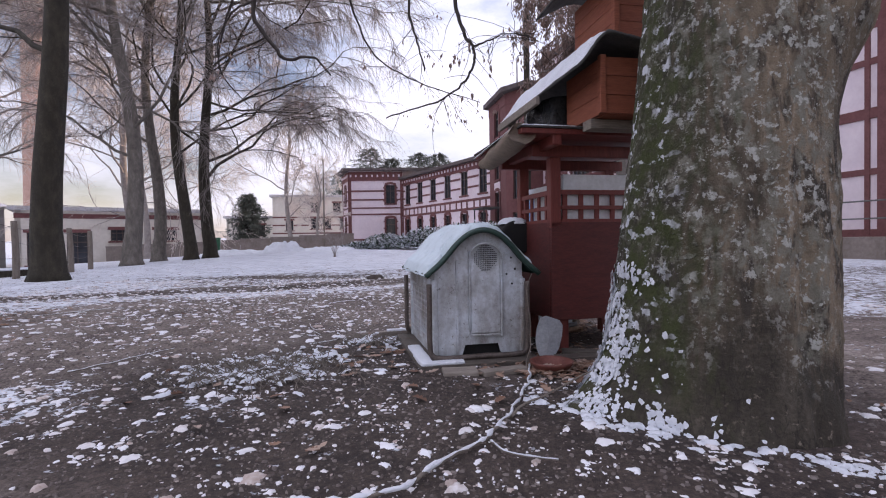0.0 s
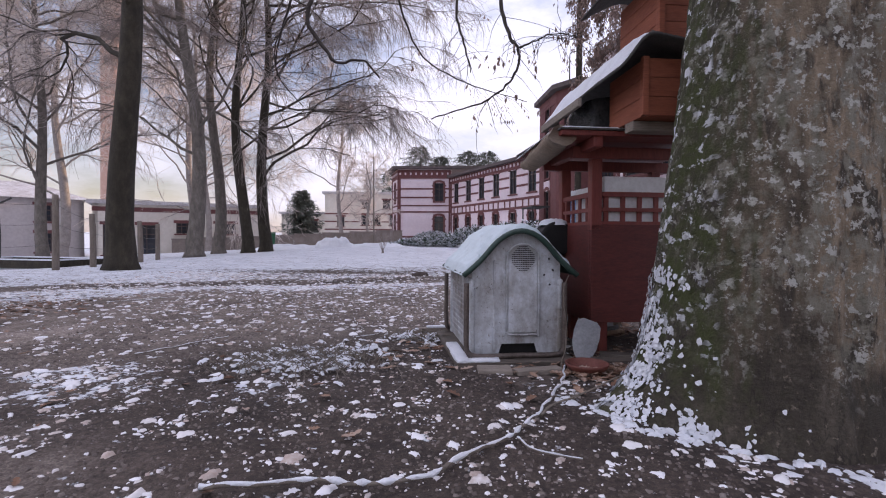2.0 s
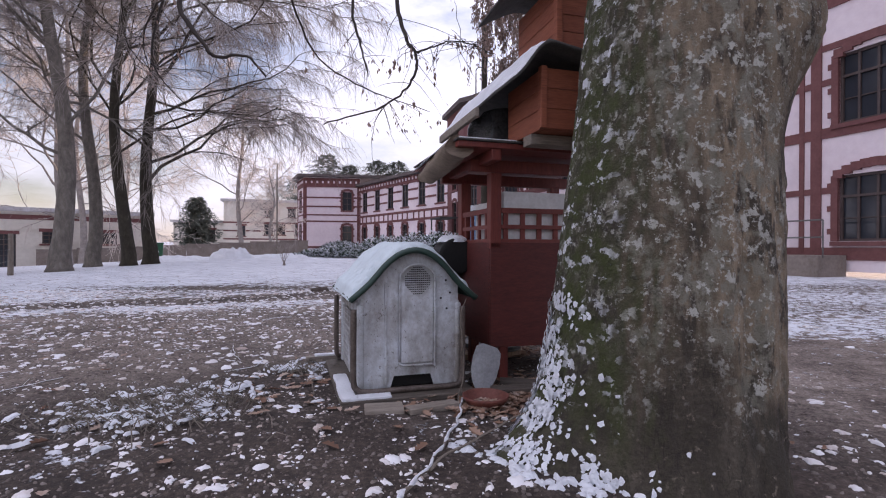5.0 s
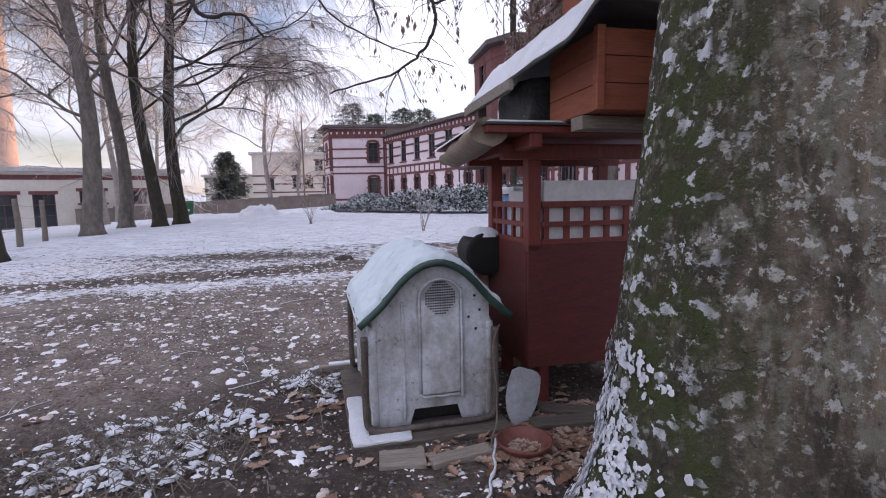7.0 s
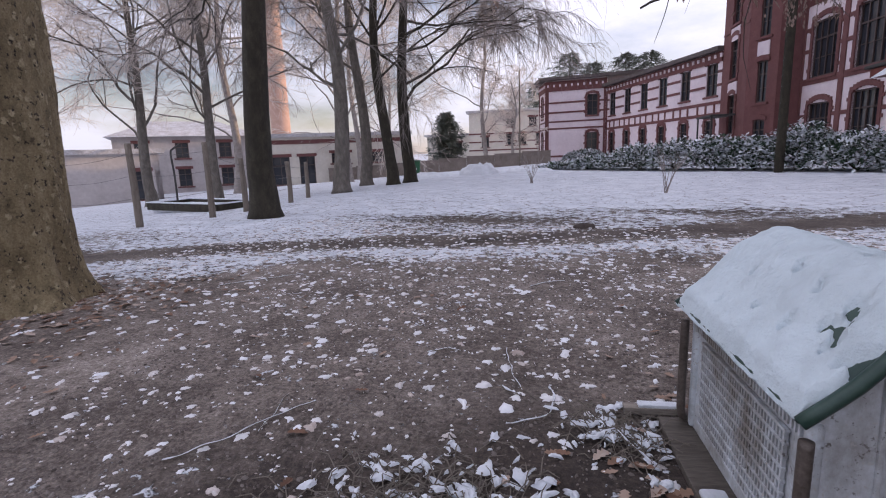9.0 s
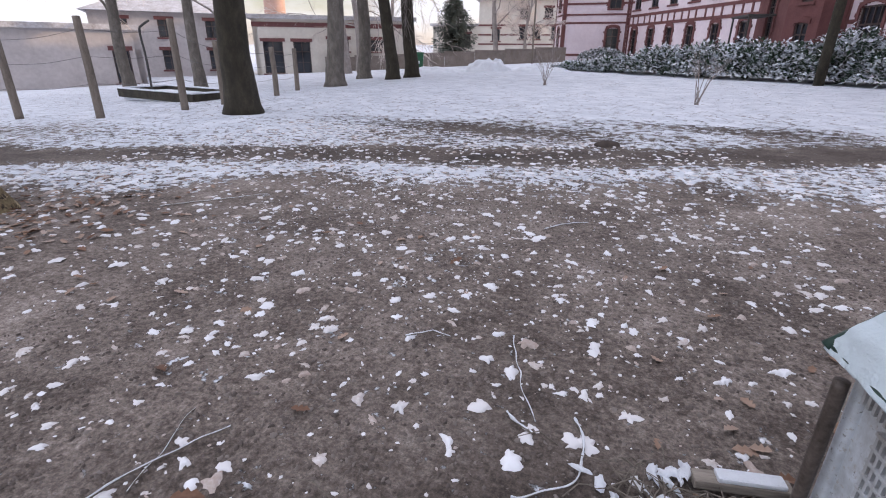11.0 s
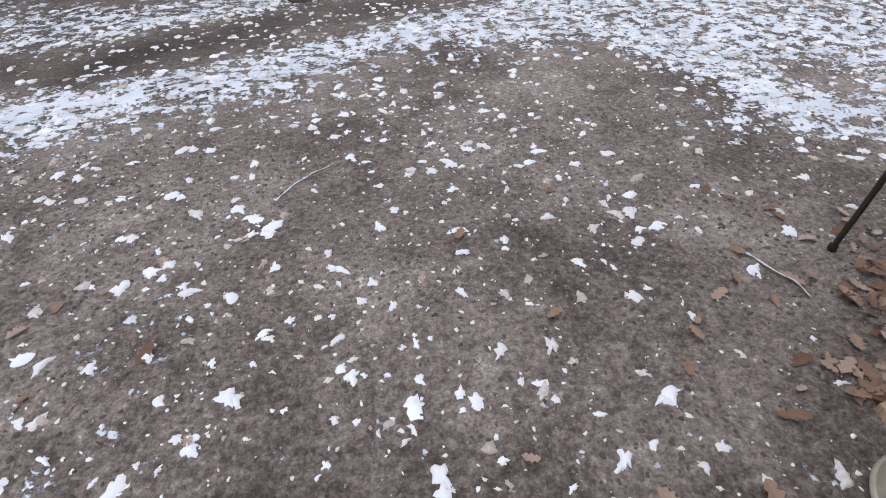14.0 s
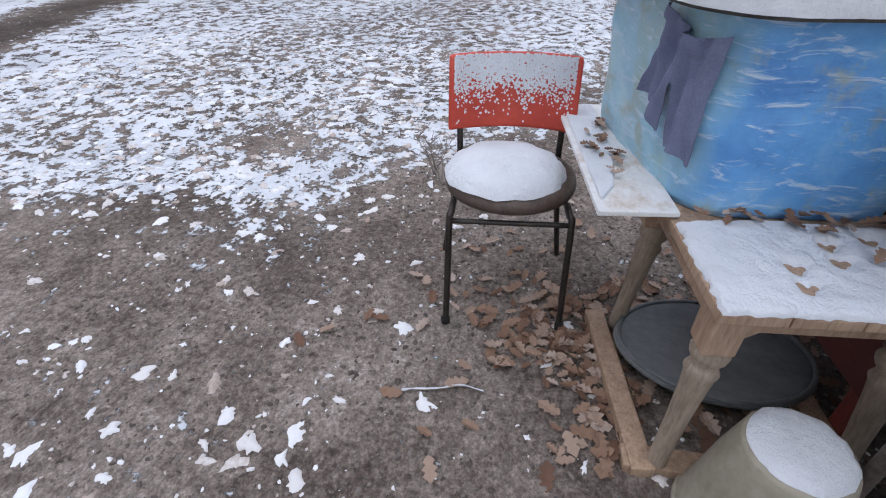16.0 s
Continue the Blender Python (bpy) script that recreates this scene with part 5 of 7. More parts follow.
    for i, s in enumerate(spots):
        ws.append((s, 4.3, 1.8, 2.6, True, True))
        ws.append((s, 8.4, 1.6, 2.5, True, True))
        ws.append((s, 1.0 if i else 0.75, 1.6, 2.35, True, True))
    ws += [(21.2, 4.35, 1.8, 1.95, True, True), (21.2, 8.4, 1.8, 2.2, True, True), (21.2, 1.05, 1.8, 1.85, True, True)]
    posts = [(s + d, 0.32, 0.4, 11.6) for s in spots for d in (-1.62,)] + [(19.72, 0.28, 0.4, 11.6), (19.32, 0.13, 0.4, 11.6)] + [(Lm - 0.2, 0.5, 0.4, 11.6)]
    facade(h, TOW_3, MAIN_1, 0.2, 12.0, ws, [(4.15, 0.3, None), (7.85, 0.3, None), (5.6, 0.18, None), (6.6, 0.18, None), (9.4, 0.18, None), (2.5, 0.18, None), (0.7, 0.35, None), (11.3, 0.5, None)], posts, M_PLASTER)
    Ln = math.hypot(MAIN_2[0] - MAIN_1[0], MAIN_2[1] - MAIN_1[1])
    ws = [(s, z, 1.8, hh, True, True) for s in (2.9, 6.6) for z, hh in ((4.55, 2.1), (8.4, 2.3), (1.0, 2.1))]
    facade(h, MAIN_1, MAIN_2, 0.2, 12.0, ws, [(4.0, 0.3, None), (7.85, 0.3, None), (5.6, 0.2, None), (6.6, 0.2, None), (2.4, 0.2, None), (0.7, 0.5, None), (11.3, 0.5, None)], [(0.35, 0.5, 0.4, 11.6), (4.4, 0.4, 0.4, 11.6), (8.0, 0.4, 0.4, 11.6)], M_PLASTER)
    bm = bmesh.new()
    prism(bm, [TOW_3, MAIN_1, MAIN_2, (28, 4), (20, 36), (9, 37)], 12.0, 12.4, 0.5)
    part("roof", bm, M_ROOF, h)
    return h


big_house()


def plain_house(name, label, c, turn, size, z0, mt, roof_h, wins, category="house", stripes=(), trim=None):
    """A small far building: four walls in one shell, a roof, windows with frames."""
    h = thing(name, label, category, (c[0], c[1], z0), turn)
    w, d, ht = size
    ws = [(s, zb, ww, hh, False, False) for s, zb, ww, hh in wins]
    facade(h, (-w / 2, -d / 2), (w / 2, -d / 2), 0, ht, ws, [(z, t, None) for z, t in stripes], [], mt, band_mt=trim)
    side = [(d * 0.5, zb, ww, hh, False, False) for s, zb, ww, hh in wins[:1]]
    facade(h, (w / 2, -d / 2), (w / 2, d / 2), 0, ht, side, [(z, t, None) for z, t in stripes], [], mt, band_mt=trim)
    facade(h, (w / 2, d / 2), (-w / 2, d / 2), 0, ht, [], [], [], mt)
    facade(h, (-w / 2, d / 2), (-w / 2, -d / 2), 0, ht, side, [(z, t, None) for z, t in stripes], [], mt, band_mt=trim)
    bm = bmesh.new()
    if roof_h < 0.6:
        box(bm, (0, 0, ht + 0.15), (w + 0.7, d + 0.7, 0.3))
    else:
        o = 0.5
        vs = [bm.verts.new(p) for p in ((-w / 2 - o, -d / 2 - o, ht), (w / 2 + o, -d / 2 - o, ht), (w / 2 + o, d / 2 + o, ht), (-w / 2 - o, d / 2 + o, ht), (-w / 4, 0, ht + roof_h), (w / 4, 0, ht + roof_h))]
        for q in ((0, 1, 5, 4), (1, 2, 5), (2, 3, 4, 5), (3, 0, 4), (3, 2, 1, 0)):
            bm.faces.new([vs[i] for i in q])
    part("roof", bm, M_ROOF_SNOWY, h)
    return h


plain_house("villa", "cream villa with brown timber stripes and flat roof", (-21.0, 71.5), 14, (11.5, 9, 6.2), 0.7, M_CREAM, 0.3,
            [(2.2, 1.6, 1.0, 1.4), (5.6, 1.8, 1.1, 1.5), (7.2, 1.8, 1.1, 1.5), (9.6, 1.8, 1.1, 1.5), (5.6, 4.2, 1.0, 1.2), (8.6, 4.2, 1.0, 1.2)], stripes=((1.2, 0.18), (2.3, 0.18), (3.4, 0.2)), trim=M_BRICK)
plain_house("villa_annex", "low pale annex beside the cream villa", (-29.5, 70), 14, (7, 6, 3.4), 0.7, M_CREAM, 0.3, [(2.0, 1.0, 0.9, 1.5), (4.6, 1.0, 0.9, 1.5)])
plain_house("garage_building", "low white flat-roofed outbuilding behind the trees", (-28.6, 39.5), 38, (12.5, 6, 4.1), -0.8, M_CREAM, 0.3,
            [(1.4, 0.1, 1.5, 2.4), (3.6, 0.1, 1.3, 2.4), (6.5, 1.8, 1.6, 0.9), (9.5, 1.8, 1.6, 0.9)], stripes=((3.7, 0.35),), trim=M_BRICK)
plain_house("old_house", "grey-brown two-storey house behind bare trees", (-41.5, 34), 52, (11, 9, 5.0), -1.3, M_GREYHOUSE, 1.6,
            [(2.0, 0.8, 1.0, 1.5), (5.0, 0.8, 1.0, 1.5), (8.4, 0.8, 1.0, 1.5), (2.0, 3.2, 1.0, 1.3), (5.0, 3.2, 1.0, 1.3), (8.4, 3.2, 1.0, 1.3)])
plain_house("old_house", "grey windowless shed with snow before it", (-36.0, 21.0), 60, (9, 6, 3.4), -1.3, M_GREYHOUSE, 0.3, [(7.9, 0.4, 0.9, 1.9)])

# tall chimney stack, lit by the low sun
stack = thing("chimney_stack", "tall brick chimney stack lit orange by low sun", "chimney", (-60.4, 67.8, -1.0))
v_, f_ = lathe([(1.75, 0), (1.6, 8), (1.5, 20), (1.35, 45), (1.5, 45.3), (1.5, 46.5)], 20)
mesh_part("shaft", v_, f_, M_BRICK_ORANGE, stack)


def low_wall():
    w = thing("garden_wall", "low brown garden wall with coping across the snow", "wall", kind="structure")
    a, b = Vector((-27.0, 36.0, 0)), Vector((-9.5, 43.5, 0))
    d = (b - a)
    n = 8
    ang = math.atan2(d.y, d.x)
    for i in range(n):
        p = a + d * ((i + 0.5) / n)
        m = Matrix.Translation((p.x, p.y, ground_z(p.x, p.y))) @ Matrix.Rotation(ang, 4, "Z")
        bm = bmesh.new()
        box(bm, (0, 0, 0.45), (d.length / n - 0.02, 0.25, 1.1), 0.01, m)
        box(bm, (0, 0, 1.05), (d.length / n, 0.36, 0.10), 0.01, m)
        part("wall_panel", bm, M_WALLSTONE, w)
    return w


low_wall()


# ---- chair, table and the things round them ----
YARD_TURN = 14.0


def chair():
    c = thing("chair", "old steel-tube chair with red back and snow-covered round seat", "chair", (0.84, 4.20, 0.0), YARD_TURN)
    for y, s in ((0.0, 1), (-0.41, -1)):
        tube_part("leg", [(0.0, y, 0.0), (0.015, y - 0.006 * s, 0.22), (0.03, y - 0.01 * s, 0.425), (0.045, y - 0.015 * s, 0.452), (0.10, y - 0.02 * s, 0.46)], 0.0115, M_CHAIR_STEEL, c, sides=8, per=4)
        tube_part("leg", [(0.46, y + 0.04 * s, 0.0), (0.44, y + 0.01 * s, 0.22), (0.41, y - 0.02 * s, 0.46), (0.425, y - 0.02 * s, 0.60), (0.47, y - 0.02 * s, 0.82)], 0.0115, M_CHAIR_STEEL, c, sides=8, per=4)
        tube_part("side_rail", [(0.05, y - 0.018 * s, 0.445), (0.25, y - 0.02 * s, 0.445), (0.41, y - 0.02 * s, 0.455)], 0.009, M_CHAIR_STEEL, c, sides=8, per=3)
        v, f = lathe([(0.013, 0.0), (0.016, 0.002), (0.016, 0.028), (0.013, 0.03)], 10)
        o = mesh_part("foot_cap", v, f, M_BLACK, c)
        o.location = (0.0, y, 0.0)
    tube_part("front_rail", [(0.032, -0.01, 0.425), (0.032, -0.2, 0.425), (0.032, -0.40, 0.425)], 0.009, M_CHAIR_STEEL, c, sides=8, per=3)
    v, f = lathe([(0.10, 0.462), (0.205, 0.464), (0.220, 0.474), (0.224, 0.492), (0.219, 0.510), (0.20, 0.518), (0.05, 0.522)], 40)
    o = mesh_part("seat", v, f, M_VINYL_BROWN, c, "brown round seat")
    o.location = (0.22, -0.205, 0.0)
    # curved red back
    bm = bmesh.new()
    box(bm, (0, 0, 0), (0.03, 0.45, 0.25), 0.012)
    bmesh.ops.subdivide_edges(bm, edges=[e for e in bm.edges if abs(e.verts[0].co.y - e.verts[1].co.y) > 0.2], cuts=9)
    for w in bm.verts:
        w.co.x += -0.05 * (w.co.y / 0.215) ** 2 + 0.18 * w.co.z
    o = part("backrest", bm, M_VINYL_RED, c, "red vinyl backrest dusted with snow", soft=True)
    o.location = (0.458, -0.205, 0.715)
    return c


chair()
CHM = pose(0.84, 4.20, 0.0, 0, 0, YARD_TURN)


def snow_heap(name, label, m, rx, ry, h, seed, z0=0.0, rings=10, sides=44, power=0.5, lumpy=0.16):
    """A rounded pile of snow with a ragged edge."""
    v, f = [], []
    for i in range(rings):
        k = 1 - i / rings
        for s in range(sides):
            a = 2 * math.pi * s / sides
            j = 1 + 0.05 * noise.noise((math.cos(a) * 3, math.sin(a) * 3, seed)) + 0.03 * noise.noise((math.cos(a) * 9, math.sin(a) * 9, seed))
            z = h * (1 - k ** 2.6) ** power
            v.append((rx * k * j * math.cos(a), ry * k * j * math.sin(a), z0 + z + (h * lumpy * noise.noise((k * 5 * math.cos(a), k * 4 * math.sin(a), seed)) if i else 0)))
    v.append((0, 0, z0 + h))
    for i in range(rings - 1):
        for s in range(sides):
            a, b = i * sides + s, i * sides + (s + 1) % sides
            f.append((a, b, b + sides, a + sides))
    for s in range(sides):
        f.append(((rings - 1) * sides + s, (rings - 1) * sides + (s + 1) % sides, len(v) - 1))
    o = mesh_part(name, v, f, M_SNOW, None)
    o.matrix_basis = m
    return tagged(o, label, "snow")


snow_heap("seat_snow", "rounded cushion of snow on the chair seat", CHM @ Matrix.Translation((0.21, -0.185, 0.5195)), 0.20, 0.205, 0.06, 1.0)


def flakes(name, label, m, n, seed, gen, size):
    """A dusting of small snow flecks on a surface, as one object."""
    rng = random.Random(seed)
    v, f = [], []
    for _ in range(n):
        p, u, w, nn = gen(rng)
        r = size * rng.uniform(0.4, 1.3)
        b = len(v)
        for k in range(6):
            a = k * math.pi / 3 + rng.uniform(-0.3, 0.3)
            q = r * rng.uniform(0.6, 1.3)
            v.append(p + u * (q * math.cos(a)) + w * (q * math.sin(a)) + nn * 0.0005)
        v.append(p + nn * r * 0.35)
        for k in range(6):
            f.append((b + k, b + (k + 1) % 6, b + 6))
    o = mesh_part(name, v, f, M_SNOW, None)
    o.matrix_basis = m
    return tagged(o, label, "snow", kind="stuff")


def back_spot(rng):
    y = rng.uniform(-0.205, 0.205)
    z = 0.122 - abs(rng.gauss(0, 0.072)) * (0.85 + 0.5 * noise.noise((y * 14, 1, 2)))
    x = 0.458 - 0.0165 - 0.05 * (y / 0.215) ** 2 + 0.18 * z
    return Vector((x, -0.205 + y, 0.715 + max(-0.1, z))), Vector((0, 1, 0)), Vector((0.18, 0, 1)), Vector((-1, 0, 0.1))


flakes("back_snow", "snow dusted over the red chair back", CHM, 4200, 3, back_spot, 0.0042)

TAB_AT = (0.44, 3.505, 0.0)
TM = pose(*TAB_AT, 0, 0, YARD_TURN)


def table():
    t = thing("table", "old wooden table with turned splayed legs and snowy top", "table", TAB_AT, YARD_TURN)
    for i in range(4):
        bm = bmesh.new()
        box(bm, (0.31, -0.0675 - i * 0.135, 0.615), (0.66, 0.133, 0.028), 0.005)
        part("top_board", bm, M_TABLE, t)
    for x in (0.05, 0.57):
        bm = bmesh.new()
        box(bm, (x, -0.27, 0.565), (0.022, 0.42, 0.07), 0.003)
        part("apron", bm, M_TABLE, t)
    for y in (-0.045, -0.495):
        bm = bmesh.new()
        box(bm, (0.31, y, 0.565), (0.46, 0.022, 0.07), 0.003)
        part("apron", bm, M_TABLE, t)
    prof = [(0.022, 0.0), (0.028, 0.02), (0.025, 0.06), (0.027, 0.20), (0.032, 0.32), (0.036, 0.37), (0.041, 0.385), (0.034, 0.40), (0.030, 0.41), (0.042, 0.43), (0.045, 0.445), (0.036, 0.46), (0.040, 0.475)]
    for x, y, tx, ty in ((0.06, -0.06, -4, -4), (0.56, -0.06, 4, -4), (0.06, -0.48, -4, 4), (0.56, -0.48, 4, 4)):
        v, f = lathe(prof, 20)
        o = mesh_part("leg", v, f, M_TABLE_LEG, t, "grey-brown turned leg")
        o.matrix_basis = pose(x + tx * 0.006, y - ty * 0.006, 0.0, -ty, -tx, 0)
        bm = bmesh.new()
        box(bm, (x + tx * 0.0005, y - ty * 0.0005, 0.535), (0.074, 0.074, 0.132), 0.006)
        part("leg_block", bm, M_TABLE, t)
        for ax, ay in ((-tx / 4, 0), (0, ty / 4)):
            bm = bmesh.new()
            w = box(bm, (0, 0, 0), (0.10, 0.02, 0.085))
            for q in w:
                if q.co.x > 0 and q.co.z < 0:
                    q.co.z += 0.075
            bmesh.ops.transform(bm, matrix=Matrix.Translation((x + ax * 0.085, y + ay * 0.085, 0.53)) @ Matrix.Rotation(math.atan2(ay, ax), 4, "Z"), verts=bm.verts[:])
            part("leg_bracket", bm, M_TABLE, t)
    return t


table()


def ragged_sheet(name, label, m, outline, z, h, seed, cat="snow", mt=None, dents=()):
    """A thin layer with an uneven surface and a ragged rim over a plan outline."""
    ps = [Vector((x, y)) for x, y in outline]
    c = sum(ps, Vector((0, 0))) / len(ps)
    rim = []
    for i in range(len(ps)):
        a, b = ps[i], ps[(i + 1) % len(ps)]
        n = max(2, int((b - a).length / 0.012))
        for k in range(n):
            q = a.lerp(b, k / n)
            rim.append(c + (q - c) * (1 - 0.05 * abs(noise.noise((q.x * 22, q.y * 22, seed))) - 0.03 * abs(noise.noise((q.x * 60, q.y * 60, seed)))))
    v, f = [], []
    steps = [1.0, 0.985, 0.95] + [0.95 - 0.95 * i / 24 for i in range(1, 24)]
    for si, s in enumerate(steps):
        for q in rim:
            w = c + (q - c) * s
            top = h * (0.0, 0.7, 1.0)[min(si, 2)]
            for dx, dy, r in dents:
                top -= 1.5 * h * math.exp(-((w.x - dx) ** 2 + (w.y - dy) ** 2) / r ** 2)
            v.append((w.x, w.y, z + top + (h * 0.35 * noise.noise((w.x * 26, w.y * 26, seed)) if si else 0)))
    v.append((c.x, c.y, z + h))
    n = len(rim)
    for i in range(len(steps) - 1):
        for k in range(n):
            a, b = i * n + k, i * n + (k + 1) % n
            f.append((a, b, b + n, a + n))
    for k in range(n):
        f.append(((len(steps) - 1) * n + k, (len(steps) - 1) * n + (k + 1) % n, len(v) - 1))
    o = mesh_part(name, v, f, mt or M_SNOW, None)
    o.matrix_basis = m
    return tagged(o, label, cat)


PAWS = [(0.06 + 0.045 * k + 0.02 * (k % 2) + ox, -0.20 - 0.055 * k + 0.05 * (k % 2) + oy, r) for k in range(5) for ox, oy, r in ((0, 0, 0.018), (0.024, 0.008, 0.011), (0.016, -0.020, 0.011))]
ragged_sheet("table_snow", "trodden layer of snow on the table top", TM, [(-0.025, 0.0), (0.30, 0.0), (0.32, -0.20), (0.30, -0.52), (-0.025, -0.55)], 0.6295, 0.014, 4.0, dents=PAWS)

# white board that bridges table and chair
bb = thing("board", "thin white board lying askew on the table edge", "board", (0.72, 3.755, 0.637), 16.0)
bm = bmesh.new()
box(bm, (0.36, -0.095, 0.005), (0.76, 0.20, 0.014), 0.003)
part("panel", bm, M_WHITE_STAINED, bb)
ragged_sheet("board_snow", "thin snow on the white board", pose(0.72, 3.755, 0.637, 0, 0, 16), [(0.02, -0.01), (0.73, -0.01), (0.73, -0.12), (0.3, -0.10), (0.1, -0.06)], 0.0125, 0.008, 9.0)

BOX_AT, BOX_TURN = (0.775, 3.55, 0.632), 15.0


def box_edge(s, z, off=0.0, r=0.11):
    """A point of the wrapped box's outline, s metres along it from the rounded corner."""
    q = math.pi * r / 4
    if s > q:
        x, y, nx, ny = r + s - q, 0.0, 0.0, 1.0
    elif s < -q:
        x, y, nx, ny = 0.0, -r + s + q, -1.0, 0.0
    else:
        a = math.pi * 0.75 - s / r
        nx, ny = math.cos(a), math.sin(a)
        x, y = r + r * nx, -r + r * ny
    x, y = x + nx * off, y + ny * off
    return Vector((x - 0.025 * z / 0.47, y + 0.17 * max(0.0, x) * max(0.0, 1 + y / 0.3) + 0.03 * z / 0.47, z))


def blue_box():
    b = thing("insulated_box", "blue and teal painted box wrapped in clear film", "box", BOX_AT, BOX_TURN)
    ss = [-0.44 + 1.0 * i / 90 for i in range(91)]
    zs = [0.47 * k / 26 for k in range(27)]
    v, f = [], []
    for z in zs:
        for s in ss:
            w = noise.noise((s * 5, z * 7, 2.0)) * 0.010 + noise.noise((s * 9 + z * 8, z * 26 - s * 10, 5.0)) * 0.004
            v.append(box_edge(s, z, w))
        v.append(Vector((0.60, -0.44, z)))
    n = len(ss) + 1
    for k in range(len(zs) - 1):
        for i in range(n):
            a, c = k * n + i, k * n + (i + 1) % n
            f.append((a, a + n, c + n, c))
    f.append(tuple(range(n)))
    f.append(tuple(reversed(range((len(zs) - 1) * n, len(zs) * n))))
    o = mesh_part("body", v, f, M_BLUE, b, "blue film-wrapped sides")
    top = [box_edge(-0.5 + 1.14 * i / 60, 0.47, 0.055) for i in range(61)] + [Vector((0.70, -0.52, 0.47))]
    for name, z0, z1, k, mt, lab in (("lid", 0.462, 0.470, 1.0, M_FELT, "dark lid"), ("pad", 0.505, 0.535, 0.74, M_FELT, "dark felt pad under the snow")):
        c = Vector((0.32, -0.22, 0))
        v, f = [], []
        for z in (z0, z1):
            for p in top:
                q = c + (Vector((p.x, p.y, 0)) - c) * k
                v.append((q.x, q.y, z))
        n = len(top)
        for i in range(n):
            f.append((i, i + n, (i + 1) % n + n, (i + 1) % n))
        f.append(tuple(range(n)))
        f.append(tuple(reversed(range(n, 2 * n))))
        mesh_part(name, v, f, mt, b, lab, soft=False)
    return b


blue_box()
BM_ = pose(*BOX_AT, 0, 0, BOX_TURN)
RIM = [box_edge(-0.5 + 1.14 * i / 40, 0.47, 0.065) for i in range(41)] + [Vector((0.71, -0.53, 0))]
ragged_sheet("lid_snow", "snow along the rim of the dark lid", BM_, [(p.x, p.y) for p in RIM], 0.4695, 0.042, 6.0)


def cloth():
    """A strip of cloth hung round the box's corner, parted into two tails."""
    nx, nz = 34, 26
    v, f = [], []
    for j in range(nz + 1):
        k = j / nz
        for i in range(nx + 1):
            u = i / nx
            gap = (0.021 if u > 0.5 else -0.021) * max(0.0, k - 0.45) * 1.6
            s = 0.180 - 0.175 * u + 0.040 * k - gap * 1.2
            zt = 0.455 - 0.035 * math.sin(u * math.pi) - 0.035 * u
            drop = 0.225 + 0.06 * u - 0.025 * abs(math.sin(u * math.pi * 2)) + (0.02 if u > 0.5 else 0.0)
            ripple = 0.009 * math.sin(u * 15 + k * 2.5) + 0.005 * math.sin(u * 31 - k * 4) + 0.006 * noise.noise((u * 6, k * 5, 3))
            v.append(box_edge(s, zt - drop * k, 0.016 + ripple + 0.012 * k + (0.007 if k < 0.13 else 0.0) + (0.004 if u < 0.04 or u > 0.96 else 0.0)))
    for j in range(nz):
        for i in range(nx):
            if i == nx // 2 and j > nz * 0.42:
                continue
            a = j * (nx + 1) + i
            f.append((a, a + 1, a + nx + 2, a + nx + 1))
    n = len(v)
    me_v = [tuple(p) for p in v] + [(p.x + 0.004, p.y - 0.004, p.z) for p in v]
    me_f = f + [tuple(reversed([i + n for i in q])) for q in f]
    o = mesh_part("cloth", me_v, me_f, M_CLOTH, None)
    o.matrix_basis = BM_
    return tagged(o, "torn slate-blue cloth hanging on the blue box", "cloth")


cloth()


def drum():
    d = thing("bucket", "black plastic bucket lying on its side under snow", "bucket", (0.63, 2.80, 0.755), 12.0)
    v, f = lathe([(0.10, 0.0), (0.118, 0.003), (0.126, 0.012), (0.126, 0.03), (0.120, 0.034), (0.113, 0.30), (0.10, 0.305)], 28)
    o = mesh_part("shell", v, f, M_BLACK, d)
    o.rotation_euler = (radians(-90), 0, 0)
    return d


drum()
snow_heap("bucket_snow", "snow lying on the black bucket", pose(0.605, 2.95, 0.855, 0, 0, 12), 0.105, 0.165, 0.05, 5.0)


def pot():
    p = thing("upturned_pot", "khaki stoneware pot standing upside down with snowy base", "pot", (0.395, 3.262, 0.0))
    v, f = lathe([(0.150, 0.0), (0.165, 0.004), (0.168, 0.03), (0.158, 0.06), (0.150, 0.12), (0.138, 0.20), (0.122, 0.28), (0.112, 0.325), (0.108, 0.335), (0.09, 0.338)], 40)
    mesh_part("body", v, f, M_KHAKI, p)
    ring = [(0.166 * math.cos(k * math.pi / 12), 0.166 * math.sin(k * math.pi / 12), 0.017) for k in range(25)]
    tube_part("rim", ring, 0.011, M_KHAKI, p, sides=7, per=2)
    return p


pot()
snow_heap("pot_snow", "flat round cake of snow with paw prints", pose(0.395, 3.262, 0.3375), 0.104, 0.104, 0.018, 8.0, power=0.25)

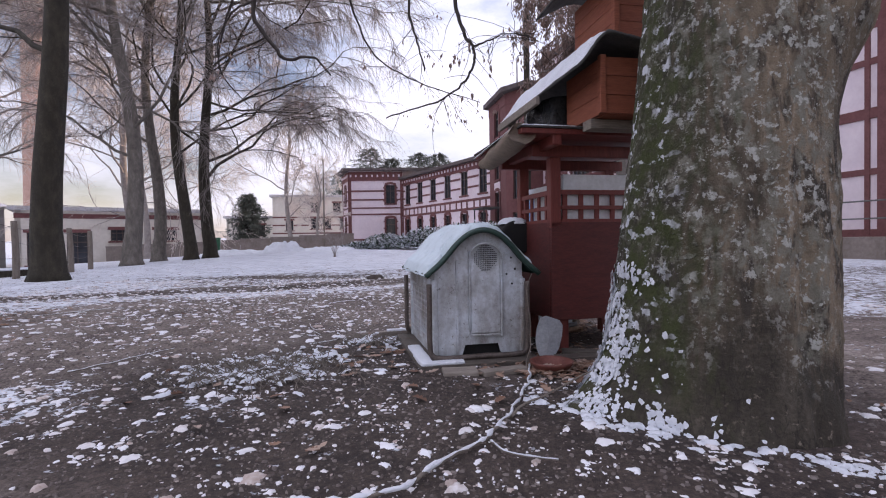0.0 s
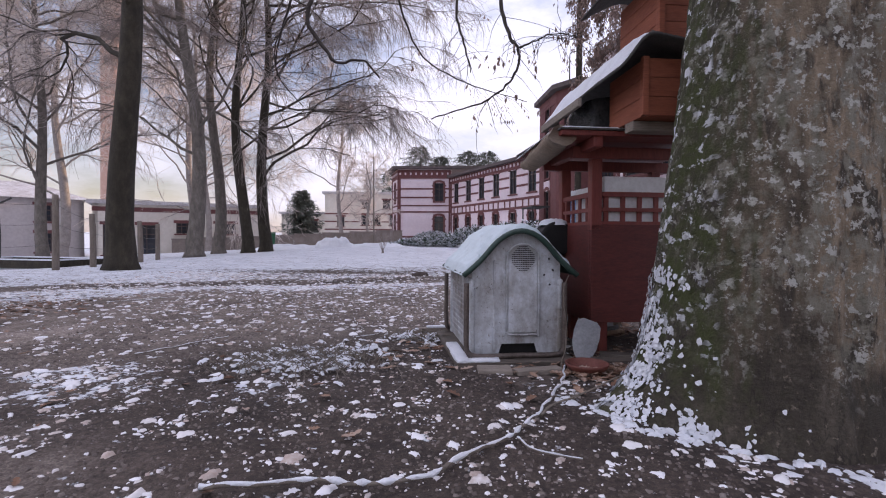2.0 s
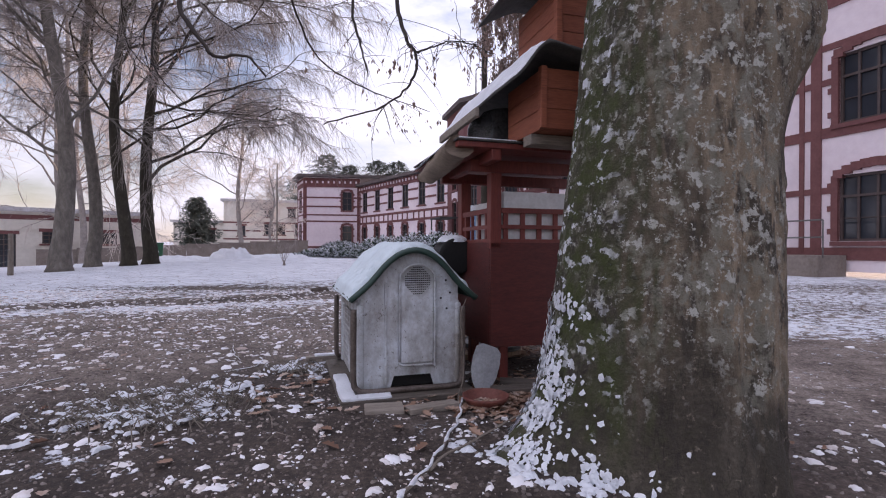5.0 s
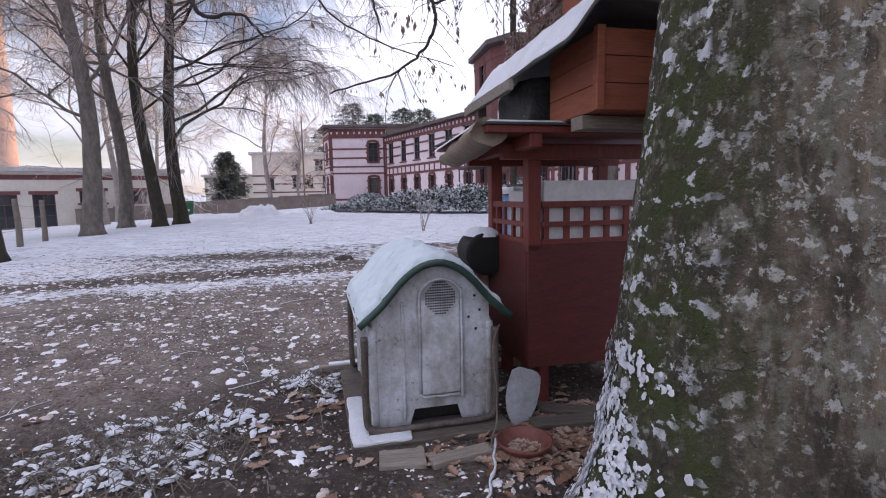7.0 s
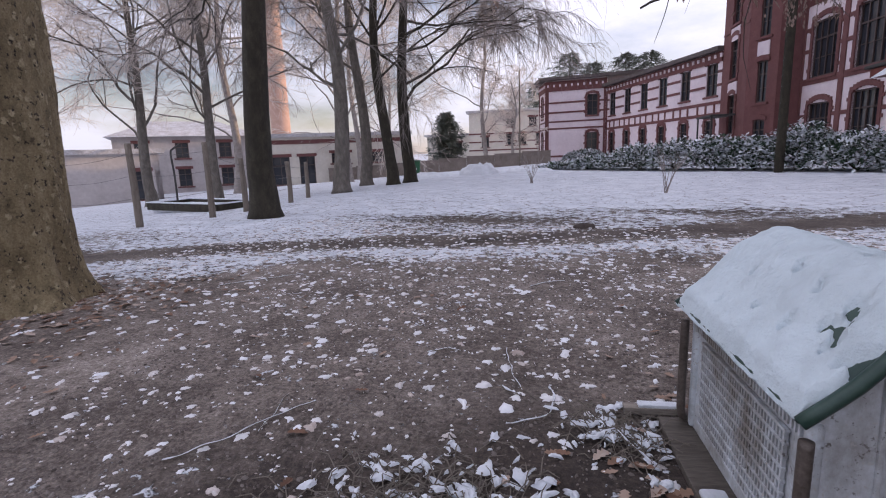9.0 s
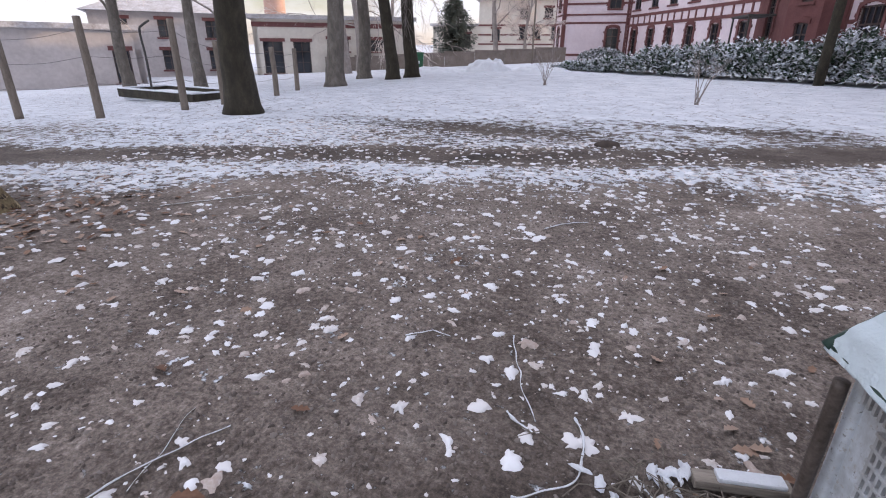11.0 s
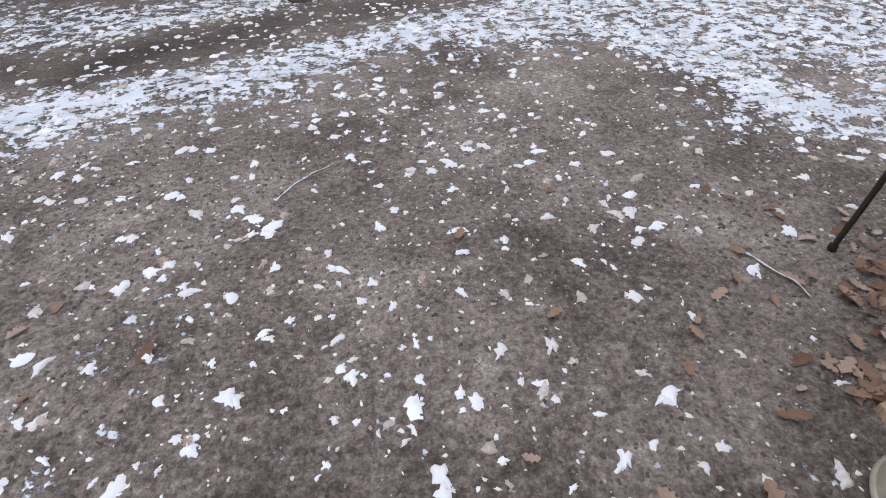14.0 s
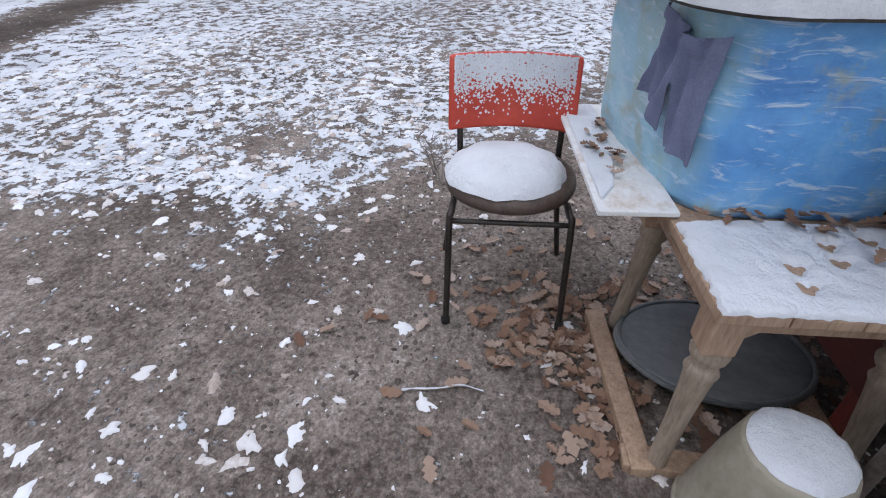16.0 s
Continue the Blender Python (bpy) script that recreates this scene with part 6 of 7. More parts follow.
# below the table: frame of planks, grey oval lid, bricks
lid = thing("oval_lid", "dark grey oval lid lying under the table", "lid", (0.94, 3.31, 0.046), 6)
v, f = lathe([(0.20, 0.0), (0.222, 0.004), (0.228, 0.014), (0.222, 0.026), (0.20, 0.03), (0.19, 0.024)], 44)
o = mesh_part("disc", v, f, M_GREYSLAB, lid)
o.scale = (1.0, 1.36, 1.0)
ring = [(0.218 * math.cos(k * math.pi / 20), 0.218 * 1.36 * math.sin(k * math.pi / 20), 0.030) for k in range(41)]
tube_part("rim", ring, 0.007, M_GREYSLAB, lid, sides=7, per=1)
for (x, y, tr, L_, lab) in ((0.74, 3.60, 17, 0.62, "worn orange-brown plank on the ground"), (0.90, 3.07, 14, 0.55, "worn orange-brown plank on the ground")):
    pl = thing("plank", lab, "plank", (x, y, 0.0), tr, group="planks under the table")
    bm = bmesh.new()
    box(bm, (0, 0, 0.022), (L_, 0.065, 0.045), 0.006)
    part("board", bm, M_TABLE, pl)
for (x, y, tr) in ((0.50, 3.44, 100), (1.04, 3.30, 104)):
    pl = thing("plank", "short worn plank on the ground under the table", "plank", (x, y, 0.0), tr, group="planks under the table")
    bm = bmesh.new()
    box(bm, (0, 0, 0.020), (0.26, 0.07, 0.038), 0.006)
    part("board", bm, M_TABLE, pl)
straw = tube_part("straw", [(0.74, 3.58, 0.60), (0.69, 3.50, 0.52), (0.70, 3.47, 0.46), (0.75, 3.43, 0.40)], 0.0025, M_MAT, sides=5)
tagged(straw, "bent dry straw hanging from the table edge", "straw")

# ---- by the kennel ----
dish = thing("plant_saucer", "red-brown terracotta dish with leaves in it", "dish", (0.715, 1.965, 0.0))
v, f = lathe([(0.07, 0.0), (0.085, 0.004), (0.118, 0.045), (0.122, 0.058), (0.115, 0.060), (0.108, 0.052), (0.078, 0.016), (0.03, 0.014)], 36)
mesh_part("bowl", v, f, M_TERRA, dish)


def spade():
    s = thing("spade_blade", "grey-white rounded spade blade leaning beside the kennel", "spade", (0.715, 2.19, 0.0), 10)
    out = [(-0.075, 0.27), (-0.083, 0.20), (-0.078, 0.12), (-0.06, 0.06), (-0.035, 0.02), (0.0, 0.0), (0.035, 0.02), (0.06, 0.06), (0.078, 0.12), (0.083, 0.20), (0.075, 0.27), (0.045, 0.295), (-0.045, 0.295)]
    v, f = [], []
    for d in (0.0, 0.004):
        for x, z in out:
            v.append((x, d + 1.6 * x * x, z))
        v.append((0, d, 0.15))
    n = len(out)
    for k in range(n):
        f.append((k, (k + 1) % n, n))
        f.append((n + 1 + (k + 1) % n, n + 1 + k, 2 * n + 1))
        f.append((k, n + 1 + k, n + 1 + (k + 1) % n, (k + 1) % n))
    v = [(x * 1.04, y, z * 0.94) for x, y, z in v]
    o = mesh_part("blade", v, f, M_SPADE, s, soft=False)
    o.rotation_euler = (radians(-20), radians(20), 0)
    return s


spade()
for (x, y, tr, L_, W_, lab) in ((0.20, 1.875, 8, 0.19, 0.13, "grey concrete slab piece before the kennel"), (0.44, 1.90, 24, 0.27, 0.075, "weathered plank piece before the kennel"), (0.95, 2.20, 8, 0.34, 0.10, "weathered plank under the shelter"), (1.00, 2.33, -12, 0.30, 0.09, "weathered plank under the shelter")):
    pl = thing("plank", lab, "plank", (x, y, 0.0), tr)
    bm = bmesh.new()
    box(bm, (0, 0, 0.016), (L_, W_, 0.034), 0.005)
    # Planks below the shelter get the dark tone: shade set in their colour.
    part("board", bm, M_BOARD_DARK if "shelter" in lab else M_PLANK, pl)
plank = thing("plank", "snowy plank end beside the kennel", "plank", (-0.30, 2.98, 0.0), 15)
bm = bmesh.new()
box(bm, (0, 0, 0.03), (0.26, 0.05, 0.03), 0.004)
part("board", bm, M_PLANK, plank)
bm = bmesh.new()
box(bm, (0.02, 0.0, 0.052), (0.18, 0.045, 0.016), 0.006)
part("snow_strip", bm, M_SNOW, plank, "strip of snow")


def stick(label, pts, r0, r1, snow=0.0, cat="stick", group="fallen sticks"):
    s = thing("stick", label, cat, group=group)
    line = [p + Vector((noise.noise(p * 9), noise.noise(p * 9 + Vector((7, 0, 0))), 0.25 * noise.noise(p * 14))) * 0.022 for p in bend(pts, 10)]
    n = len(line)
    v, f = [], []
    tube(v, f, line, [(r0 + (r1 - r0) * i / (n - 1)) * (1 + 0.35 * noise.noise((i * 0.7, r0 * 900, 0))) for i in range(n)], 7)
    mesh_part("wood", v, f, M_STICK, s)
    if snow:
        v, f = [], []
        tube(v, f, [p + Vector((0, 0, r0 * 0.7)) for p in line], [max(0.0004, (r0 + (r1 - r0) * i / (n - 1)) * snow * (0.75 + 1.1 * noise.noise((i * 0.45, r1 * 700, 3)))) for i in range(n)], 7)
        mesh_part("snow_line", v, f, M_SNOW, s, "snow lying along the stick")
    return s


stick("long fallen branch coated with snow on the soil", [(0.60, 2.02, 0.02), (0.56, 1.75, 0.02), (0.48, 1.42, 0.03), (0.39, 1.20, 0.025), (0.30, 1.0, 0.02), (0.20, 0.85, 0.02), (0.02, 0.60, 0.02), (-0.15, 0.53, 0.025), (-0.36, 0.52, 0.02), (-0.62, 0.45, 0.02)], 0.0060, 0.007, 1.25)
stick("thin bare twig rising against the tree foot", [(0.40, 1.21, 0.02), (0.52, 1.32, 0.05), (0.66, 1.42, 0.07), (0.82, 1.40, 0.16)], 0.006, 0.003)
stick("thin twig standing against the kennel", [(0.58, 1.95, 0.02), (0.60, 1.98, 0.22), (0.585, 2.0, 0.40), (0.61, 2.02, 0.55)], 0.004, 0.002)
stick("small snow-coated twig on bare soil", [(0.30, 0.96, 0.015), (0.37, 0.86, 0.02), (0.52, 0.80, 0.015)], 0.005, 0.003, 0.9)
stick("curved dry stick lying on the soil", [(-2.06, 1.93, 0.012), (-1.95, 2.10, 0.015), (-1.88, 2.38, 0.012), (-1.80, 2.55, 0.012)], 0.005, 0.003, 0.8)
stick("thin snowy twig on trodden soil", [(-1.13, 3.47, 0.01), (-1.02, 3.24, 0.014), (-0.96, 3.10, 0.012), (-0.90, 3.0, 0.01)], 0.0032, 0.002, 1.1)
stick("bent snowy twig on trodden soil", [(-0.78, 3.07, 0.01), (-0.72, 2.93, 0.014), (-0.75, 2.76, 0.012), (-0.88, 2.68, 0.01)], 0.0045, 0.003, 1.1)
stick("long thin twig on trodden soil", [(-1.86, 2.24, 0.01), (-1.91, 2.39, 0.012), (-1.97, 2.55, 0.01)], 0.003, 0.002, 0.6)
stick("short snowy stick on trodden soil", [(-1.0, 3.01, 0.01), (-0.88, 2.94, 0.012)], 0.005, 0.004, 1.0)
stick("thin twig on trodden soil", [(-1.55, 3.28, 0.008), (-1.46, 3.35, 0.02), (-1.37, 3.36, 0.008)], 0.004, 0.003, 0.8)
stick("bare twig lying near the snow edge", [(-4.2, 4.1, 0.01), (-3.94, 4.4, 0.02), (-3.7, 4.75, 0.01)], 0.005, 0.003, 0.7)
stick("snow-coated stick lying on soil", [(-1.34, 4.93, 0.01), (-1.25, 5.06, 0.015), (-1.1, 5.2, 0.01)], 0.0045, 0.003, 1.1)
stick("small snowy stick on trodden soil", [(0.50, 4.24, 0.008), (0.55, 4.12, 0.01), (0.58, 3.98, 0.008)], 0.005, 0.003, 0.9)
stick("dry twig lying near the kennel", [(-0.55, 2.86, 0.01), (-0.42, 2.72, 0.03), (-0.30, 2.60, 0.01)], 0.006, 0.004, 0.8)

clod = thing("mud_clod", "dark clod of mud on the snowy track", "clod", (-1.38, 8.34, 0.02))
bm = bmesh.new()
bmesh.ops.create_icosphere(bm, subdivisions=3, radius=0.16)
for w in bm.verts:
    w.co = Vector((w.co.x * 1.1, w.co.y * 0.8, max(-0.03, w.co.z * 0.55))) * (1 + 0.35 * noise.noise(w.co * 9))
part("lump", bm, M_MUD, clod, soft=True)


# ---- fence, raised bed, lamp, bins, snow heap ----
def fence():
    f = thing("fence", "old grey timber posts with slack wire", "fence")
    posts = [(-12.2, 7.1, 1.6), (-10.25, 7.45, 1.7), (-9.75, 8.85, 1.68), (-9.85, 9.95, 1.3), (-10.4, 12.2, 1.2), (-11.4, 14.2, 1.2), (-14.6, 6.2, 1.5), (-17, 5.4, 1.5)]
    rng = random.Random(4)
    for x, y, h in posts:
        z = ground_z(x, y)
        o = tube_part("post", [(0, 0, -0.1), (0.01, 0, h * 0.5), (rng.uniform(-0.05, 0.05), 0.02, h)], 0.075, M_POST, f, sides=9, per=3, taper=0.062)
        o.location = (x, y, z)
    order = [7, 6, 0, 1, 2, 3, 4, 5]
    for a, b in zip(order, order[1:]):
        for k in (0.35, 0.62, 0.88):
            p, q = posts[a], posts[b]
            z0, z1 = ground_z(p[0], p[1]) + p[2] * k, ground_z(q[0], q[1]) + q[2] * k
            tube_part("wire", [(p[0], p[1], z0), ((p[0] + q[0]) / 2, (p[1] + q[1]) / 2, (z0 + z1) / 2 - 0.05), (q[0], q[1], z1)], 0.005, M_WIRE, f, sides=4, per=4)
    return f


fence()
bed = thing("raised_bed", "low timber bed frame filled with snow", "raised bed", (-13.1, 11.4, ground_z(-13.1, 11.4)), -6)
for c_, s_ in (((0, -0.7, 0.14), (3.4, 0.07, 0.22)), ((0, 0.7, 0.14), (3.4, 0.07, 0.22)), ((-1.66, 0, 0.13), (0.07, 1.33, 0.22)), ((1.66, 0, 0.13), (0.07, 1.33, 0.22))):
    part("timber", boxed((c_, s_), bevel=0.01), M_BARK_DARK, bed)
    part("snow_strip", boxed(((c_[0], c_[1], 0.265), (s_[0] + 0.03, s_[1] + 0.03, 0.035)), bevel=0.012), M_SNOW, bed, "snow on the timber")
part("snow_fill", boxed(((0, 0, 0.06), (3.2, 1.3, 0.2)), bevel=0.03), M_SNOW, bed, "snow fill")
bird = thing("garden_stand", "thin dark metal stand with curved arm", "stand", (-14.2, 11.4, ground_z(-14.2, 11.4)))
tube_part("pole", [(0, 0, 0), (0.03, 0, 1.0), (-0.02, 0, 1.75), (0.1, 0, 1.9), (0.42, 0, 2.02)], 0.03, M_FELT, bird, sides=7)

snow_heap("snow_mound", "shovelled heap of snow on the lawn", pose(-9.7, 26.5, ground_z(-9.7, 26.5) - 0.05), 1.25, 0.8, 0.55, 11.0, power=0.8, lumpy=0.45)
snow_heap("snow_mound", "low shovelled ridge of snow on the lawn", pose(-12.4, 26.5, ground_z(-12.4, 26.5) - 0.05), 2.3, 0.8, 0.30, 12.0, power=0.8, lumpy=0.6)
snow_heap("snow_mound", "low shovelled ridge of snow on the lawn", pose(-7.2, 27.0, ground_z(-7.2, 27) - 0.05), 1.6, 0.7, 0.24, 13.0, power=0.8, lumpy=0.6)


def bin_(at, turn):
    b = thing("wheeled_bin", "dark green wheeled rubbish bin in snow", "bin", (at[0], at[1], ground_z(*at)), turn)
    bm = bmesh.new()
    box(bm, (0, 0, 0.5), (0.56, 0.62, 0.95), 0.03)
    for w in bm.verts:
        if w.co.z < 0.5:
            w.co.x *= 0.82
            w.co.y *= 0.82
    part("body", bm, M_BIN, b)
    bm = bmesh.new()
    box(bm, (0, 0, 1.02), (0.62, 0.70, 0.08), 0.03)
    part("lid", bm, M_BIN, b)
    for sx in (-0.24, 0.24):
        v, f = lathe([(0.08, 0), (0.09, 0.01), (0.09, 0.05), (0.08, 0.06)], 14)
        o = mesh_part("wheel", v, f, M_BLACK, b)
        o.matrix_basis = pose(sx - 0.03, 0.26, 0.09, 0, 90, 0)
    bm = boxed(((0.0, -0.315, 0.55), (0.16, 0.01, 0.12)))
    part("label_plate", bm, M_WHITE, b)
    return b


bin_((-14.0, 27.2), 25)

pole = thing("flag_pole", "thin tall grey pole on the lawn", "pole", (-11.0, 39.3, ground_z(-11, 39.3)))
tube_part("shaft", [(0, 0, 0), (0, 0, 3.5), (0, 0, 7.2)], 0.07, M_POST, pole, sides=8, per=3, taper=0.05)
# Thin lamp with a bent arm; its place on the roof is made up.
lamp = thing("lamp_mast", "thin lamp mast with a bent arm, placed on the tower roof", "mast", (4.5, 36.0, 10.88))
tube_part("post", [(0, 0, 0), (0, 0, 1.4), (0, 0, 3.0)], 0.06, M_FELT, lamp, sides=8, per=3, taper=0.04)
tube_part("arm", [(0, 0, 3.0), (0.03, 0, 3.25), (0.3, 0, 3.4), (0.9, 0, 3.36)], 0.035, M_FELT, lamp, sides=7)


# ---- evergreens ----
def leaf_cloud(name, centre_fn, n, size, mt, parent, seed, label="", droop=0.4, width=0.4):
    """Many small folded leaves as one crown."""
    rng = random.Random(seed)
    v, f = [], []
    for _ in range(n):
        p, out = centre_fn(rng)
        d = (out + Vector((rng.uniform(-0.8, 0.8), rng.uniform(-0.8, 0.8), rng.uniform(-0.7, 0.5) - droop * 0.4))).normalized()
        s = d.cross(Vector((rng.uniform(-0.3, 0.3), rng.uniform(-0.3, 0.3), 1))).normalized()
        up = s.cross(d)
        L = size * rng.uniform(0.6, 1.3)
        w = L * width
        b = len(v)
        v += [p, p + d * L * 0.5 + s * w * 0.5 + up * L * 0.06, p + d * L, p + d * L * 0.5 - s * w * 0.5 + up * L * 0.06, p + d * L * 0.5 - up * L * 0.03]
        f += [(b, b + 1, b + 4), (b + 1, b + 2, b + 4), (b + 2, b + 3, b + 4), (b + 3, b, b + 4)]
    return mesh_part(name, v, f, mt, parent, label, soft=False)


def shrub(at, rx, ry, h, seed, n=1500):
    s = thing("shrub", "dark evergreen shrub bowed under fresh snow", "shrub", (at[0], at[1], ground_z(*at)), group="evergreen shrubs before the building")
    v, f = [], []
    rng = random.Random(seed)
    for i in range(9):
        a = rng.uniform(0, 6.28)
        tube(v, f, [Vector((0, 0, 0)), Vector((math.cos(a) * rx * 0.3, math.sin(a) * ry * 0.3, h * 0.35)), Vector((math.cos(a) * rx * 0.6, math.sin(a) * ry * 0.6, h * 0.55))], [0.03, 0.02, 0.01], 5)
    mesh_part("stem", v, f, M_BARK_DARK, s)

    def spot(r):
        a, u = r.uniform(0, 6.283), r.uniform(0.0, 1.0) ** 0.5
        k = r.uniform(0.65, 1.0)
        lump = 1 + 0.25 * noise.noise((math.cos(a) * 2 + seed, math.sin(a) * 2, u * 2))
        z = math.sqrt(max(0, 1 - u * u)) * h * r.uniform(0.15, 1.0) ** 0.5 * lump
        p = Vector((math.cos(a) * u * rx * lump, math.sin(a) * u * ry * lump, max(0.08, z)))
        return p, Vector((math.cos(a) * u, math.sin(a) * u, 0.5))

    def top(r):
        p, o = spot(r)
        p.z = p.z * 1.02 + 0.03
        return p, Vector((o.x, o.y, 0.05))

    leaf_cloud("foliage", spot, n, 0.20, M_EVERGREEN, s, seed, "dark drooping leaves")
    leaf_cloud("snow_cap", top, int(n * 1.0), 0.19, M_SNOW, s, seed + 50, "snow on the leaves", droop=0.1, width=0.6)
    return s


for i, (x, y, rx, ry, h) in enumerate(((-5.4, 29.2, 1.2, 0.9, 0.38), (-3.4, 28.3, 1.4, 1.0, 0.65), (-1.6, 26.9, 1.3, 1.0, 1.15), (0.0, 26.0, 1.3, 1.1, 1.25), (1.5, 25.2, 1.2, 1.0, 1.35), (2.9, 24.6, 1.2, 1.0, 1.25), (4.3, 23.6, 1.2, 1.0, 1.65), (5.7, 22.6, 1.3, 1.1, 1.35), (7.2, 21.6, 1.2, 1.0, 1.2), (-7.2, 47.5, 1.6, 1.0, 0.9), (8.3, 15.0, 0.9, 0.8, 1.1))):
    shrub((x, y), rx * 1.25, ry * 1.2, h, 60 + i, 2000)


def conifer(at, h, r, seed, label, base=0.15, power=1.0):
    t = thing("conifer", label, "tree", (at[0], at[1], ground_z(*at)), group="conifers behind the buildings")
    v, f = [], []
    tube(v, f, [Vector((0, 0, 0)), Vector((0.1, 0, h * 0.5)), Vector((0, 0, h))], [0.28, 0.18, 0.03], 8)
    rng = random.Random(seed)
    tips = []
    for i in range(190):
        k = base + (1 - base) * i / 190
        a = i * 2.4 + rng.uniform(-0.3, 0.3)
        L = r * (1 - k) ** power * rng.uniform(0.4, 1.25) + 0.1
        p = Vector((0, 0, k * h))
        q = p + Vector((math.cos(a) * L, math.sin(a) * L, -0.12 * L + 0.1))
        tube(v, f, [p, q], [0.04, 0.012], 4)
        tips.append((p, q))
    mesh_part("trunk", v, f, M_BARK_DARK, t)

    def spot(rr):
        p, q = tips[rr.randrange(len(tips))]
        u = rr.uniform(0.25, 1.0)
        c = p.lerp(q, u) + Vector((rr.uniform(-0.2, 0.2), rr.uniform(-0.2, 0.2), rr.uniform(-0.2, 0.15)))
        return c, (q - p).normalized()

    leaf_cloud("foliage", spot, 8000, 0.36, M_CONIFER, t, seed)
    return t


conifer((-25.0, 57.0), 6.6, 2.7, 81, "dark rounded conifer beside the cream villa", 0.12, 0.4)
for i, (x, y, h, r) in enumerate(((-14.0, 77, 14.8, 9.5), (-11.0, 80, 13.4, 8.0), (-6.4, 78, 13.8, 10.0), (-3.2, 80, 14.0, 8.5), (-20, 84, 12.6, 8.0))):
    conifer((x, y), h, r, 82 + i, "distant conifer rising behind the long roof", 0.3, 0.5)


# ---- withered foliage behind the cat houses ----
def hanging_tree():
    t = thing("tree", "tree with drooping withered brown foliage", "tree", (5.4, 15.5, 0.1))
    v, f = [], []
    rng = random.Random(31)
    trunk = [Vector((0, 0, 0)), Vector((0.1, 0, 3)), Vector((-0.1, 0.1, 6)), Vector((0.0, 0, 11))]
    tube(v, f, trunk, [0.22, 0.18, 0.13, 0.04], 9)
    hangs = []
    for i in range(34):
        z = rng.uniform(5.6, 10.5)
        a = rng.uniform(2.2, 4.2) if rng.random() < 0.75 else rng.uniform(0, 6.28)
        L = rng.uniform(1.8, 3.9)
        p = Vector((0, 0, z))
        pts = [p]
        for k in range(1, 6):
            u = k / 5
            pts.append(p + Vector((math.cos(a) * L * u, math.sin(a) * L * u, 0.6 * u - 1.3 * u * u)))
        tube(v, f, pts, [0.045, 0.035, 0.028, 0.02, 0.014, 0.008], 5)
        for k in range(30):
            u = rng.uniform(0.2, 1)
            q = p + Vector((math.cos(a) * L * u, math.sin(a) * L * u, 0.6 * u - 1.3 * u * u))
            hl = rng.uniform(0.4, 1.3)
            hangs.append((q, q + Vector((rng.uniform(-0.15, 0.15), rng.uniform(-0.15, 0.15), -hl))))
    for a, b in hangs:
        tube(v, f, [a, b], [0.008, 0.004], 3, False)
    mesh_part("trunk", v, f, M_BARK_MID, t)

    def spot(rr):
        a, b = hangs[rr.randrange(len(hangs))]
        return a.lerp(b, rr.random()) + Vector((rr.uniform(-0.06, 0.06), rr.uniform(-0.06, 0.06), 0)), Vector((0, 0, -1))

    leaf_cloud("foliage", spot, 30000, 0.12, M_RUST_LEAF, t, 33, "withered brown leaves")
    return t


hanging_tree()


